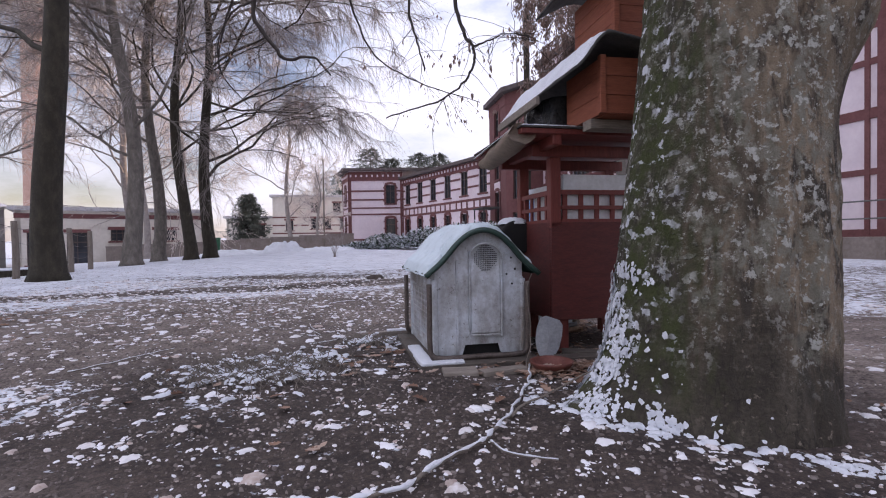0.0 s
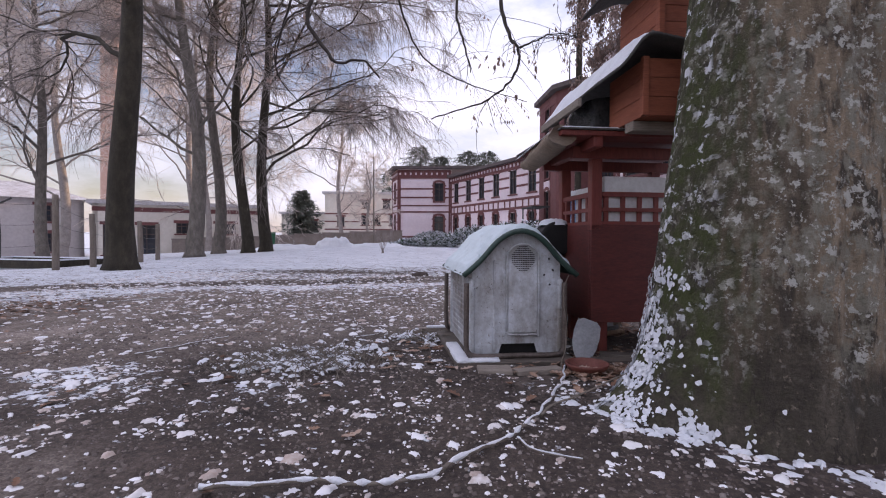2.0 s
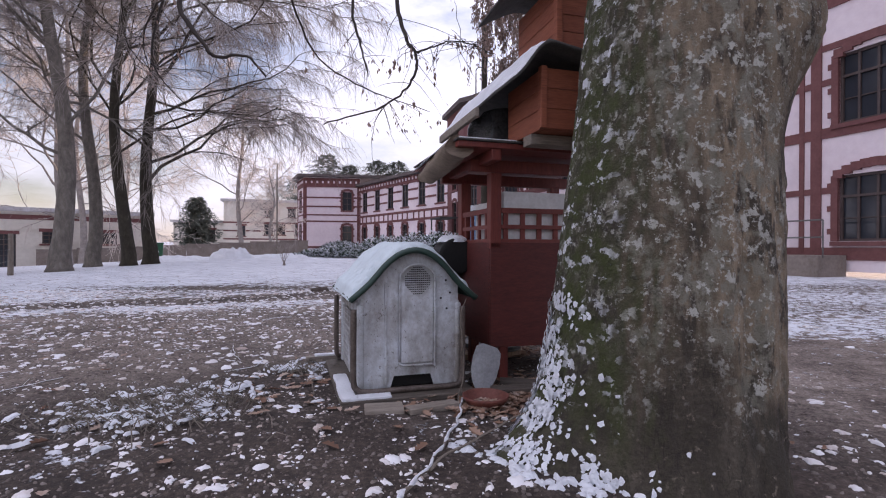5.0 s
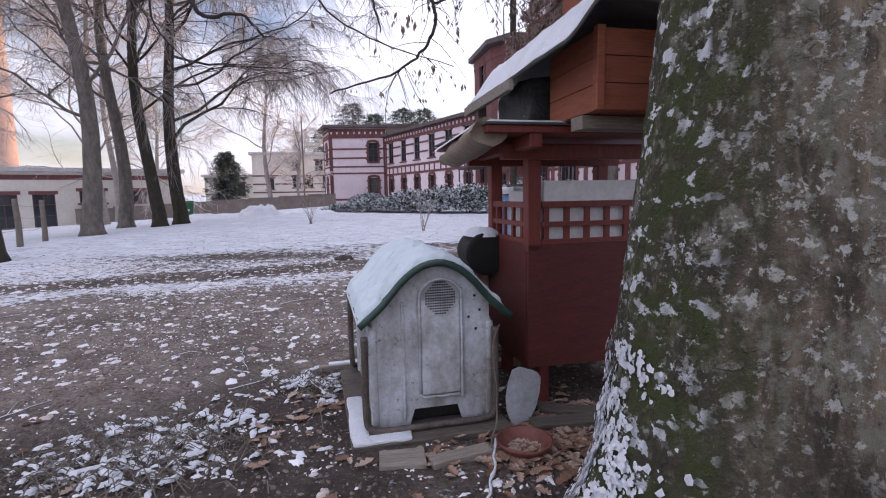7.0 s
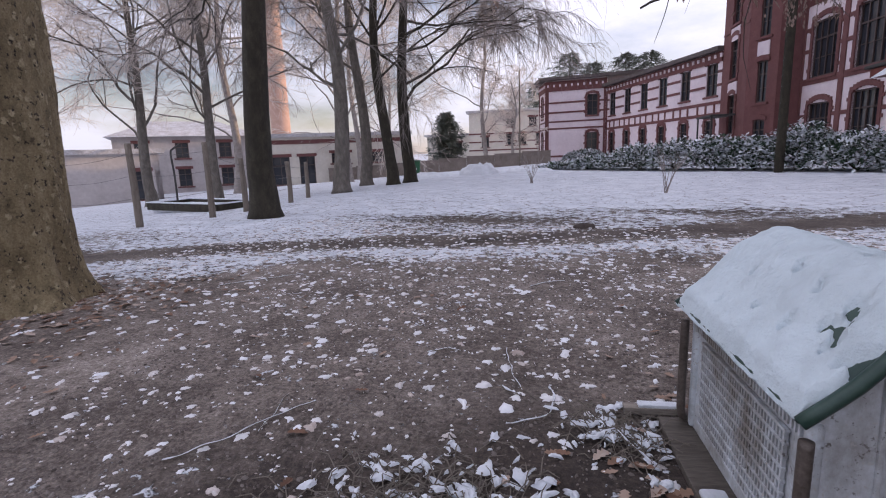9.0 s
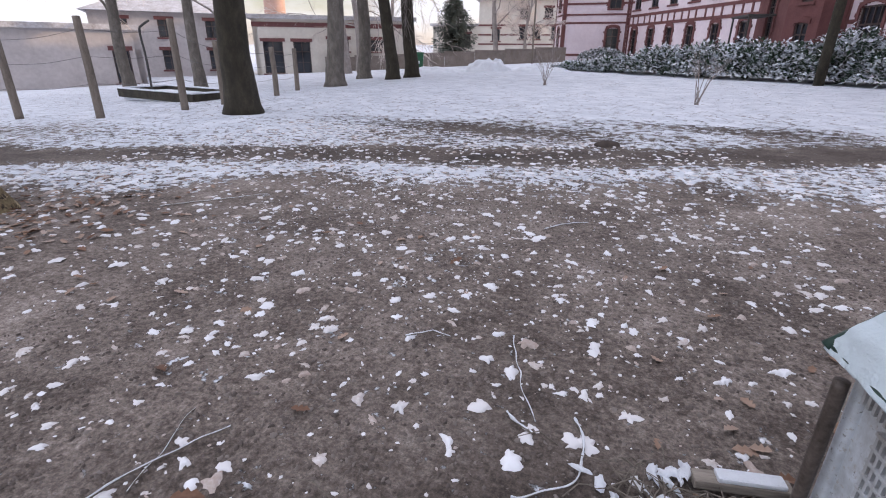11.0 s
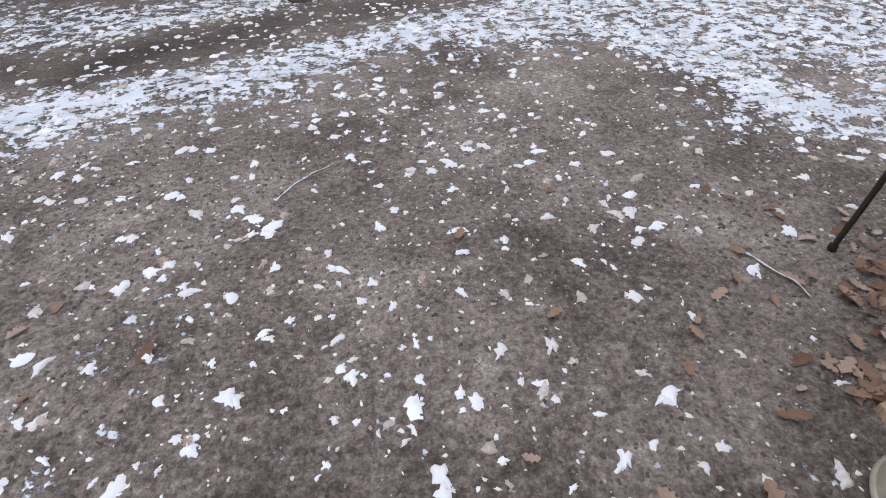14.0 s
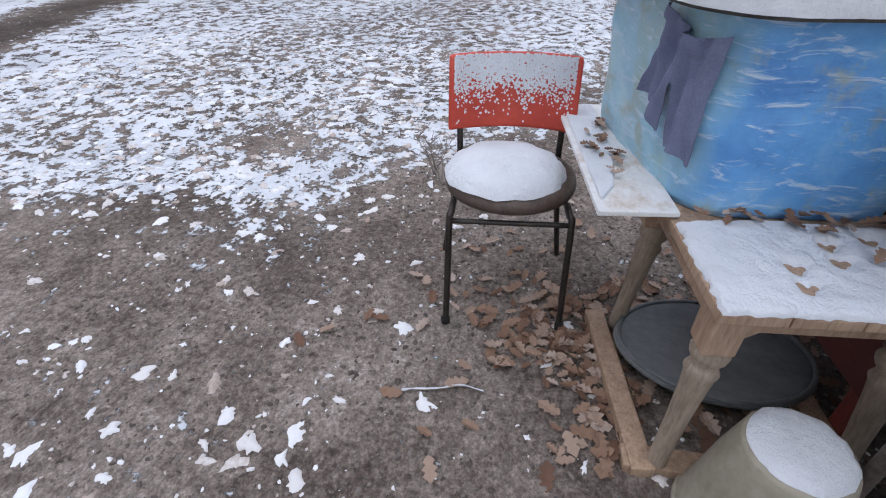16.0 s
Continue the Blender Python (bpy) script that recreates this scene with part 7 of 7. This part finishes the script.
# ---- branches of the old tree that hang into view ----
def near_branches():
    rng = random.Random(77)
    lines = [
        [(1.3, 1.6, 5.2), (0.2, 3.0, 4.6), (-1.0, 3.7, 3.9), (-1.72, 3.85, 3.05), (-1.55, 3.9, 2.62), (-1.45, 3.95, 2.52), (-1.2, 4.0, 2.55), (-1.05, 4.05, 2.38)],
        [(0.2, 3.0, 4.6), (-0.2, 4.0, 3.8), (-0.28, 4.2, 3.1), (-0.20, 4.2, 2.75), (-0.13, 4.2, 2.46)],
        [(1.3, 1.6, 4.6), (0.7, 2.6, 3.8), (0.22, 3.1, 3.0), (0.20, 3.2, 2.65), (0.26, 3.2, 2.42), (0.33, 3.2, 2.30), (0.34, 3.2, 2.20), (0.27, 3.25, 2.05), (0.02, 3.4, 1.92), (-0.45, 3.7, 1.87)],
        [(0.33, 3.2, 2.30), (0.45, 3.3, 2.38), (0.66, 3.5, 2.52), (0.9, 3.8, 2.6)],
        [(0.2, 3.0, 4.6), (-1.8, 4.5, 4.2), (-3.0, 6.0, 3.9), (-3.6, 7.0, 3.5), (-3.4, 7.6, 3.1)],
        [(-1.0, 3.7, 3.9), (-1.0, 4.6, 3.5), (-0.8, 5.2, 3.0), (-0.2, 5.6, 2.75), (0.5, 5.9, 2.6)],
        [(-1.72, 3.85, 3.05), (-2.1, 4.2, 3.1), (-2.5, 4.7, 3.0), (-2.7, 5.2, 2.8)],
    ]
    rad = [0.030, 0.021, 0.020, 0.009, 0.024, 0.015, 0.012]
    tw_v, tw_f, leaves = [], [], []
    ox = Vector(BIG_AT)
    for pts, r in zip(lines, rad):
        ps = [Vector(p) - ox for p in bend(pts, 6)]
        n = len(ps)
        v, f = [], []
        tube(v, f, [p + Vector((rng.uniform(-1, 1), rng.uniform(-1, 1), rng.uniform(-1, 1))) * 0.008 for p in ps], [r * (1 - 0.72 * i / (n - 1)) * (1 + 0.12 * rng.random()) for i in range(n)], 7)
        mesh_part("branch", v, f, M_BRANCH_NEAR, big_tree)
        for _ in range(26):
            i = rng.randrange(int(n * 0.35), n - 1)
            p = ps[i].copy()
            d = Vector((rng.uniform(-1, 1), rng.uniform(-1, 1), rng.uniform(-0.9, 0.3))).normalized()
            L = rng.uniform(0.15, 0.6)
            tw = [p]
            for s in range(4):
                d = (d + Vector((rng.uniform(-0.3, 0.3), rng.uniform(-0.3, 0.3), -0.12))).normalized()
                tw.append(tw[-1] + d * L / 4)
            tube(tw_v, tw_f, tw, [0.0032, 0.0028, 0.0024, 0.0018, 0.0010], 3, False)
            if rng.random() < 0.55:
                leaves.append(tw[-1])
                leaves.append(tw[-2])
    mesh_part("twig_spray", tw_v, tw_f, M_BRANCH_NEAR, big_tree)["kind"] = "stuff"

    def spot(rr):
        return leaves[rr.randrange(len(leaves))] + Vector((rr.uniform(-0.03, 0.03), rr.uniform(-0.03, 0.03), rr.uniform(-0.05, 0.0))), Vector((0, 0, -1))

    o = leaf_cloud("withered_leaves", spot, 330, 0.05, M_RUST_LEAF, big_tree, 78)
    o["kind"] = "stuff"


near_branches()


# ---- snow at the foot of the old tree ----
def root_snow():
    """Snow caught on the root flares: patches that follow the foot of the trunk."""
    rng = random.Random(5)
    v, f = [], []
    me = big_trunk_mesh.data
    n = len(me.vertices)
    co = np.zeros(n * 3)
    me.vertices.foreach_get("co", co)
    co = co.reshape(-1, 3)
    nor = np.zeros(n * 3)
    me.vertices.foreach_get("normal", nor)
    nor = nor.reshape(-1, 3)
    picks = [i for i in range(n) if 0.0 < co[i][2] < 0.62]
    for _ in range(150000):
        i = picks[rng.randrange(len(picks))]
        x, y, z = co[i]
        a = math.degrees(math.atan2(y, x)) % 360
        side = math.exp(-((a - 172) / 22) ** 2)
        want = (side * math.exp(-z / 0.30) * 1.2 + 0.4 * math.exp(-((a - 205) / 45) ** 2) * math.exp(-z / 0.03)) * (3.2 * max(0.0, noise.noise((x * 11, y * 11, z * 9)) + 0.5 * noise.noise((x * 31, y * 31, z * 24)) + 0.02))
        if rng.random() > want:
            continue
        p = Vector((x, y, z)) + Vector((rng.uniform(-1, 1), rng.uniform(-1, 1), rng.uniform(-1, 1))) * 0.02
        q = Vector(nor[i])
        u = q.orthogonal().normalized()
        w = q.cross(u)
        r = rng.uniform(0.003, 0.014)
        b = len(v)
        for k in range(6):
            t = k * math.pi / 3
            s = r * rng.uniform(0.45, 1.5)
            v.append(p + u * s * math.cos(t) + w * s * math.sin(t) + q * 0.001)
        v.append(p + q * r * 0.3)
        for k in range(6):
            f.append((b + k, b + (k + 1) % 6, b + 6))
    o = mesh_part("root_snow", v, f, M_SNOW, None)
    o.location = BIG_AT
    tagged(o, "crumbs of snow clinging to the tree's root flare", "snow", kind="stuff")


root_snow()


# ---- litter on the ground ----
def island_material(name, stops, rough=0.85, bump=0.3):
    m, nt, b = material(name)
    ge = nt.nodes.new("ShaderNodeNewGeometry")
    r = ramp(nt, stops)
    n = noise_node(nt, 60.0, 4.0, 0.6)
    mx = node(nt, "ShaderNodeMixRGB", Fac=0.3)
    nt.links.new(ge.outputs["Random Per Island"], mx.inputs["Color1"])
    nt.links.new(n.outputs["Fac"], mx.inputs["Color2"])
    nt.links.new(mx.outputs["Color"], r.inputs["Fac"])
    nt.links.new(r.outputs["Color"], b.inputs["Base Color"])
    b.inputs["Roughness"].default_value = rough
    bumped(nt, b, n.outputs["Fac"], bump, 0.004)
    return m


M_CLUMP = island_material("snow_covered_leaf", [(0.0, (0.24, 0.165, 0.130)), (0.20, (0.45, 0.38, 0.34)), (0.34, (0.68, 0.66, 0.66)), (1.0, (0.82, 0.84, 0.88))])
M_LITTER = island_material("dry_leaf_litter", [(0.0, (0.07, 0.036, 0.024)), (0.25, (0.15, 0.078, 0.048)), (0.5, (0.25, 0.155, 0.105)), (0.75, (0.34, 0.25, 0.195)), (1.0, (0.48, 0.42, 0.38))])
M_CRUMB = island_material("soil_crumb", [(0.0, (0.045, 0.034, 0.029)), (0.5, (0.12, 0.098, 0.086)), (1.0, (0.24, 0.21, 0.19))])


def height(x, y):
    near = math.exp(-((x + 0.5) ** 2 + (y - 4) ** 2) / 220.0)
    h = near * (0.030 * noise.noise((x * 0.8, y * 0.8, 0)) + 0.012 * noise.noise((x * 3.1, y * 3.1, 5)) + 0.007 * noise.noise((x * 8.0, y * 8.0, 9)) + 0.012 * cover_at(x, y))
    return ground_z(x, y) + h - 0.006


def blocked(x, y):
    """Where the trunks, the kennel and the furniture stand."""
    if (x - 1.40) ** 2 + (y - 1.48) ** 2 < 0.50 ** 2 or (x + 5.62) ** 2 + (y - 3.0) ** 2 < 0.5 ** 2:
        return True
    c, s = math.cos(radians(15)), math.sin(radians(15))
    u, w = (x - 0.035) * c + (y - 2.115) * s, -(x - 0.035) * s + (y - 2.115) * c
    return -0.12 < u < 0.66 and -0.16 < w < 0.88


def clumps(name, label, n_try, dens, size, mt, seed, xr, yr, flat=0.35, lobes=13, cat="snow", slim=(0.38, 0.9), tip=0.25, rise=0.0):
    """Flat ragged lumps strewn by a density over the ground, as one object."""
    rng = random.Random(seed)
    v, f = [], []
    for _ in range(n_try):
        x, y = rng.uniform(*xr), rng.uniform(*yr)
        if rng.random() > dens(x, y) or blocked(x, y):
            continue
        s = size(x, y, rng)
        z = height(x, y)
        a0, asp = rng.uniform(0, 6.28), rng.uniform(*slim)
        ca, sa = math.cos(a0), math.sin(a0)
        tilt, bend = rng.uniform(-tip, tip), rng.uniform(-0.35, 0.35)
        z += rise * rng.random()
        b = len(v)
        lift = s * flat * rng.uniform(0.4, 1.0)
        for ring, rr, zz in ((0, 1.0, 0.0), (1, 0.72, 0.75)):
            for k in range(lobes):
                t = 2 * math.pi * k / lobes
                if ring == 0:
                    wob = max(0.25, 0.95 + 0.8 * noise.noise((math.cos(t) * 2.0 + x * 31, math.sin(t) * 1.9 + y * 31, 0.5)) + rng.uniform(-0.12, 0.12))
                    v.append(None)
                    v[-1] = wob
                else:
                    wob = v[b + k] if not isinstance(v[b + k], tuple) else 1.0
                r = s * rr
                px = r * math.cos(t)
                py = r * asp * math.sin(t) + bend * px * px / s
                if ring == 0:
                    v[-1] = (x + (px * ca - py * sa) * wob, y + (px * sa + py * ca) * wob, z - 0.004 + tilt * px)
                else:
                    q = v[b + k]
                    v.append((x + (q[0] - x) * rr, y + (q[1] - y) * rr, z + lift * zz + tilt * px))
        v.append((x, y, z + lift))
        for k in range(lobes):
            k2 = (k + 1) % lobes
            f.append((b + k, b + k2, b + lobes + k2, b + lobes + k))
            f.append((b + lobes + k, b + lobes + k2, b + 2 * lobes))
    o = mesh_part(name, v, f, mt, None)
    return tagged(o, label, cat, kind="stuff")


def soil_density(x, y):
    c = cover_at(x, y)
    d = 0.20 + 0.25 * max(0.0, noise.noise((x * 1.1, y * 1.1, 21.0)))
    if c > 0.25:
        d = min(1.0, 0.25 + (c - 0.25) * 2.6)
    if c > 0.8:
        d = 0.1
    if y < 1.6:
        d *= 1.5
    if y > 2.8 and x < 0.3 and c <= 0.25:
        d *= 2.3
    if x > 0.9 and y > 2.2 and y < 4.2:
        d *= 0.3
    return d


clumps("snowy_leaves", "scattered fallen leaves capped with white snow", 14000, soil_density, lambda x, y, r: 0.012 + 0.030 * r.random() ** 1.9, M_CLUMP, 41, (-6.5, 4.5), (-0.6, 8.6), flat=0.42, lobes=17)
clumps("snow_crumbs", "fine crumbs of snow strewn over the soil", 16000, lambda x, y: 0.5 * soil_density(x, y) + (0.5 if (x + 1.7) ** 2 + (y - 3.8) ** 2 < 0.16 else 0) + (0.6 if (x + 0.1) ** 2 / 0.5 + (y - 0.75) ** 2 / 0.2 < 1 else 0.08), lambda x, y, r: 0.004 + 0.008 * r.random(), M_CLUMP, 42, (-3.6, 3.0), (-0.3, 6.2), flat=0.6, lobes=5)
clumps("soil_crumbs", "small crumbs of dark soil and grit", 42000, lambda x, y: 0.9 if cover_at(x, y) < 0.35 else 0.1, lambda x, y, r: 0.0035 + 0.011 * r.random() ** 2, M_CRUMB, 43, (-3.2, 2.4), (-0.3, 5.6), flat=0.7, lobes=5, cat="soil")
clumps("tuft_snow", "clotted snow on withered weeds", 3600, lambda x, y: math.exp(-(((x + 0.95) / 0.34) ** 2 + ((y - 2.0) / 0.28) ** 2)) + 0.8 * math.exp(-(((x + 0.38) / 0.2) ** 2 + ((y - 2.75) / 0.16) ** 2)), lambda x, y, r: 0.012 + 0.036 * r.random() ** 1.5, M_SNOW, 44, (-1.7, 0.1), (1.3, 3.1), flat=0.35, slim=(0.22, 0.6), tip=0.28, rise=0.035)
clumps("snow_patches", "small broken patches of snow on dark soil", 15000, lambda x, y: (1.0 if noise.noise((x * 4.2, y * 5.4, 61.0)) + 0.45 * noise.noise((x * 13, y * 15, 62.0)) > 0.30 else 0.0) * (0.9 if y < 1.7 else 0.4), lambda x, y, r: 0.005 + 0.017 * r.random() ** 1.6, M_CLUMP, 46, (-2.8, 1.9), (0.0, 2.4), flat=0.4, lobes=9, slim=(0.3, 0.8))
clumps("root_snow_line", "line of snow along the tree's outer roots", 2600, lambda x, y: math.exp(-(((y - np.interp(x, [0.6, 0.8, 1.0, 1.25, 1.4, 1.6, 2.2], [1.42, 1.12, 1.02, 0.98, 0.86, 0.74, 0.66])) / 0.05) ** 2)) * (1.0 if x < 0.95 or x > 1.2 else 0.5), lambda x, y, r: 0.010 + 0.03 * r.random(), M_SNOW, 45, (0.5, 2.3), (0.5, 1.7), flat=0.5)


def leaves(name, label, n_try, dens, seed, xr, yr, rest=None, keep=False, grow=1.0):
    """Curled lobed oak leaves, strewn as one object."""
    rng = random.Random(seed)
    out = [(0.0, 0.0), (0.14, 0.10), (0.22, 0.22), (0.13, 0.32), (0.30, 0.46), (0.16, 0.58), (0.26, 0.72), (0.12, 0.86), (0.0, 1.0)]
    v, f = [], []
    for _ in range(n_try):
        x, y = rng.uniform(*xr), rng.uniform(*yr)
        if rng.random() > dens(x, y) or (not keep and blocked(x, y)):
            continue
        L = rng.uniform(0.035, 0.082) * grow
        a = rng.uniform(0, 6.283)
        ca, sa = math.cos(a), math.sin(a)
        curl, fold = rng.uniform(-0.35, 0.5), rng.uniform(0.0, 0.6)
        tip, tip2 = rng.uniform(-0.25, 0.25), rng.uniform(-0.2, 0.2)
        z = (height(x, y) if rest is None else rest) + rng.uniform(0.004, 0.018)
        b = len(v)

        def put(s, t):
            px, py = s * L, (t - 0.5) * L
            pz = abs(s) * fold * L + curl * L * (t - 0.5) ** 2 + tip * py + tip2 * px
            v.append((x + px * ca - py * sa, y + px * sa + py * ca, z + pz))

        for s, t in out:
            put(0.0, t)
        for s, t in out:
            put(s, t)
        for s, t in out:
            put(-s, t)
        n = len(out)
        for k in range(n - 1):
            f.append((b + k, b + n + k, b + n + k + 1, b + k + 1))
            f.append((b + k + 1, b + 2 * n + k + 1, b + 2 * n + k, b + k))
    o = mesh_part(name, v, f, M_LITTER, None, soft=False)
    return tagged(o, label, "leaves", kind="stuff")


leaves("fallen_leaves", "dry brown oak leaves heaped around table and kennel", 17000, lambda x, y: min(1.0, 1.5 * g2(x, y, 0.88, 3.72, 0.17, 0.24) + 0.5 * g2(x, y, 1.1, 4.0, 0.3, 0.25) + 0.7 * g2(x, y, 0.95, 3.3, 0.4, 0.3) + 1.2 * g2(x, y, 0.80, 2.05, 0.30, 0.28) + 0.6 * g2(x, y, 1.15, 2.2, 0.4, 0.3) + 0.35 * g2(x, y, -0.25, 2.45, 0.25, 0.5) + 0.25 * g2(x, y, 0.4, 1.85, 0.4, 0.15) + 0.5 * g2(x, y, -4.9, 3.2, 0.7, 0.9) + 0.010 + 0.08 * g2(x, y, 0.4, 3.75, 0.5, 0.4)), 51, (-5.8, 2.2), (0.2, 4.8), grow=1.1)


leaves("leaf_heap", "damp red-brown oak leaves heaped before the shelter", 2600, lambda x, y: min(1.0, 1.1 * g2(x, y, 0.86, 2.05, 0.26, 0.20) + 0.7 * g2(x, y, 1.05, 2.25, 0.22, 0.2) + 0.35 * g2(x, y, 0.5, 1.9, 0.25, 0.08)), 55, (0.3, 1.5), (1.7, 2.6))
leaves("leaf_heap", "dry brown oak leaves heaped beside the table leg", 1500, lambda x, y: min(1.0, 1.1 * g2(x, y, 0.84, 3.76, 0.15, 0.13) + 0.6 * g2(x, y, 0.62, 3.66, 0.14, 0.08) + 0.5 * g2(x, y, 1.1, 3.3, 0.25, 0.25)), 56, (0.4, 1.4), (3.0, 4.1), grow=1.1)
TIN = TM.inverted()


def table_litter(x, y):
    p = TIN @ Vector((x, y, 0))
    if not (0.02 < p.x < 0.33 and -0.53 < p.y < -0.02):
        return 0.0
    return 0.9 * math.exp(-((p.x - 0.33) / 0.05) ** 2) + 0.8 * g2(p.x, p.y, 0.32, -0.42, 0.12, 0.12) + 0.012


leaves("table_leaves", "dry leaves caught in the snow on the table", 420, table_litter, 53, (0.4, 0.95), (2.9, 3.65), rest=0.645, keep=True, grow=0.75)
leaves("board_leaves", "dry curled leaves lying on the white board", 160, lambda x, y: 0.8 * g2(x, y, 1.12, 3.79, 0.13, 0.025) + 0.5 * g2(x, y, 0.95, 3.73, 0.1, 0.02), 54, (0.85, 1.3), (3.66, 3.9), rest=0.654, keep=True, grow=0.6)


def weeds():
    """Withered stems that hold the clotted snow."""
    rng = random.Random(9)
    v, f = [], []
    for _ in range(900):
        if rng.random() < 0.75:
            x, y = -0.95 + rng.gauss(0, 0.24), 2.0 + rng.gauss(0, 0.2)
        else:
            x, y = -0.38 + rng.gauss(0, 0.14), 2.78 + rng.gauss(0, 0.1)
        if blocked(x, y):
            continue
        z = height(x, y)
        a = rng.uniform(0, 6.28)
        L = rng.uniform(0.05, 0.16)
        p = Vector((x, y, z - 0.01))
        tube(v, f, [p, p + Vector((math.cos(a) * L * 0.5, math.sin(a) * L * 0.5, L * 0.45)), p + Vector((math.cos(a) * L, math.sin(a) * L, L * 0.3))], [0.003, 0.0025, 0.0012], 4, False)
    o = mesh_part("weed_stems", v, f, M_STICK, None)
    tagged(o, "withered weed stems poking through snow", "weeds", kind="stuff")


weeds()


def sapling(at, h, seed, label):
    t = thing("sapling", label, "sapling", (at[0], at[1], ground_z(*at)))
    rng = random.Random(seed)
    v, f = [], []
    for i in range(9):
        a = rng.uniform(0, 6.28)
        s = rng.uniform(0.1, 0.55) * min(1.0, h)
        p0 = Vector((rng.uniform(-0.05, 0.05), rng.uniform(-0.05, 0.05), 0))
        p1 = Vector((math.cos(a) * s * 0.4, math.sin(a) * s * 0.4, h * 0.5))
        p2 = Vector((math.cos(a) * s, math.sin(a) * s, h * rng.uniform(0.75, 1.1)))
        tube(v, f, [p0, p1, p2], [0.012 * min(1.0, h + 0.1), 0.008 * min(1.0, h), 0.004 * min(1.0, h)], 4, False)
        for k in range(5):
            q = p1.lerp(p2, rng.random())
            tube(v, f, [q, q + Vector((rng.uniform(-0.25, 0.25), rng.uniform(-0.25, 0.25), rng.uniform(0.05, 0.3))) * min(1.0, h)], [0.005 * min(1.0, h + 0.2), 0.003 * min(1.0, h + 0.2)], 3, False)
    mesh_part("stem", v, f, M_TWIG, t)
    return t


sapling((-0.32, 14.2), 1.0, 1, "leafless young bush in the snow")
sapling((-4.7, 18.2), 0.9, 2, "leafless young bush in the snow")
sapling((-9.8, 40.5), 2.6, 3, "tall leafless bush by the wall")
sapling((1.9, 4.62), 0.24, 4, "leafless weed with a few leaves behind the chair")


# ---- railing and path before the main block ----
def railing():
    r = thing("railing", "grey steel railing on a low concrete ramp", "railing")
    a, b = Vector((7.2, 24.4, 0)), Vector((11.2, 12.2, 0))
    d = b - a
    ang = math.atan2(d.y, d.x)
    m = Matrix.Translation((a.x, a.y, 0)) @ Matrix.Rotation(ang, 4, "Z")
    L = d.length
    bm = bmesh.new()
    box(bm, (L / 2, 0.4, 0.35), (L, 1.2, 0.62), 0.02, m)
    part("ramp", bm, M_WALLSTONE, r, "grey concrete ramp")
    n = 9
    for i in range(n):
        p = a + d * (i / (n - 1))
        tube_part("post", [(p.x, p.y, 0.6), (p.x, p.y, 1.1), (p.x, p.y, 1.62)], 0.022, M_WIRE, r, sides=6, per=2)
    for z in (1.15, 1.62):
        tube_part("rail", [(a.x, a.y, z), ((a.x + b.x) / 2, (a.y + b.y) / 2, z), (b.x, b.y, z)], 0.022, M_WIRE, r, sides=6, per=2)
    return r


railing()
# Plain brown post that carries no lamp.
post = thing("wooden_post", "brown wooden post among the snowy shrubs", "post", (3.35, 22.3, ground_z(3.35, 22.3)))
tube_part("shaft", [(0, 0, -0.1), (0, 0, 5), (0, 0, 11)], 0.16, M_BARK_DARK, post, sides=10, per=3, taper=0.14)
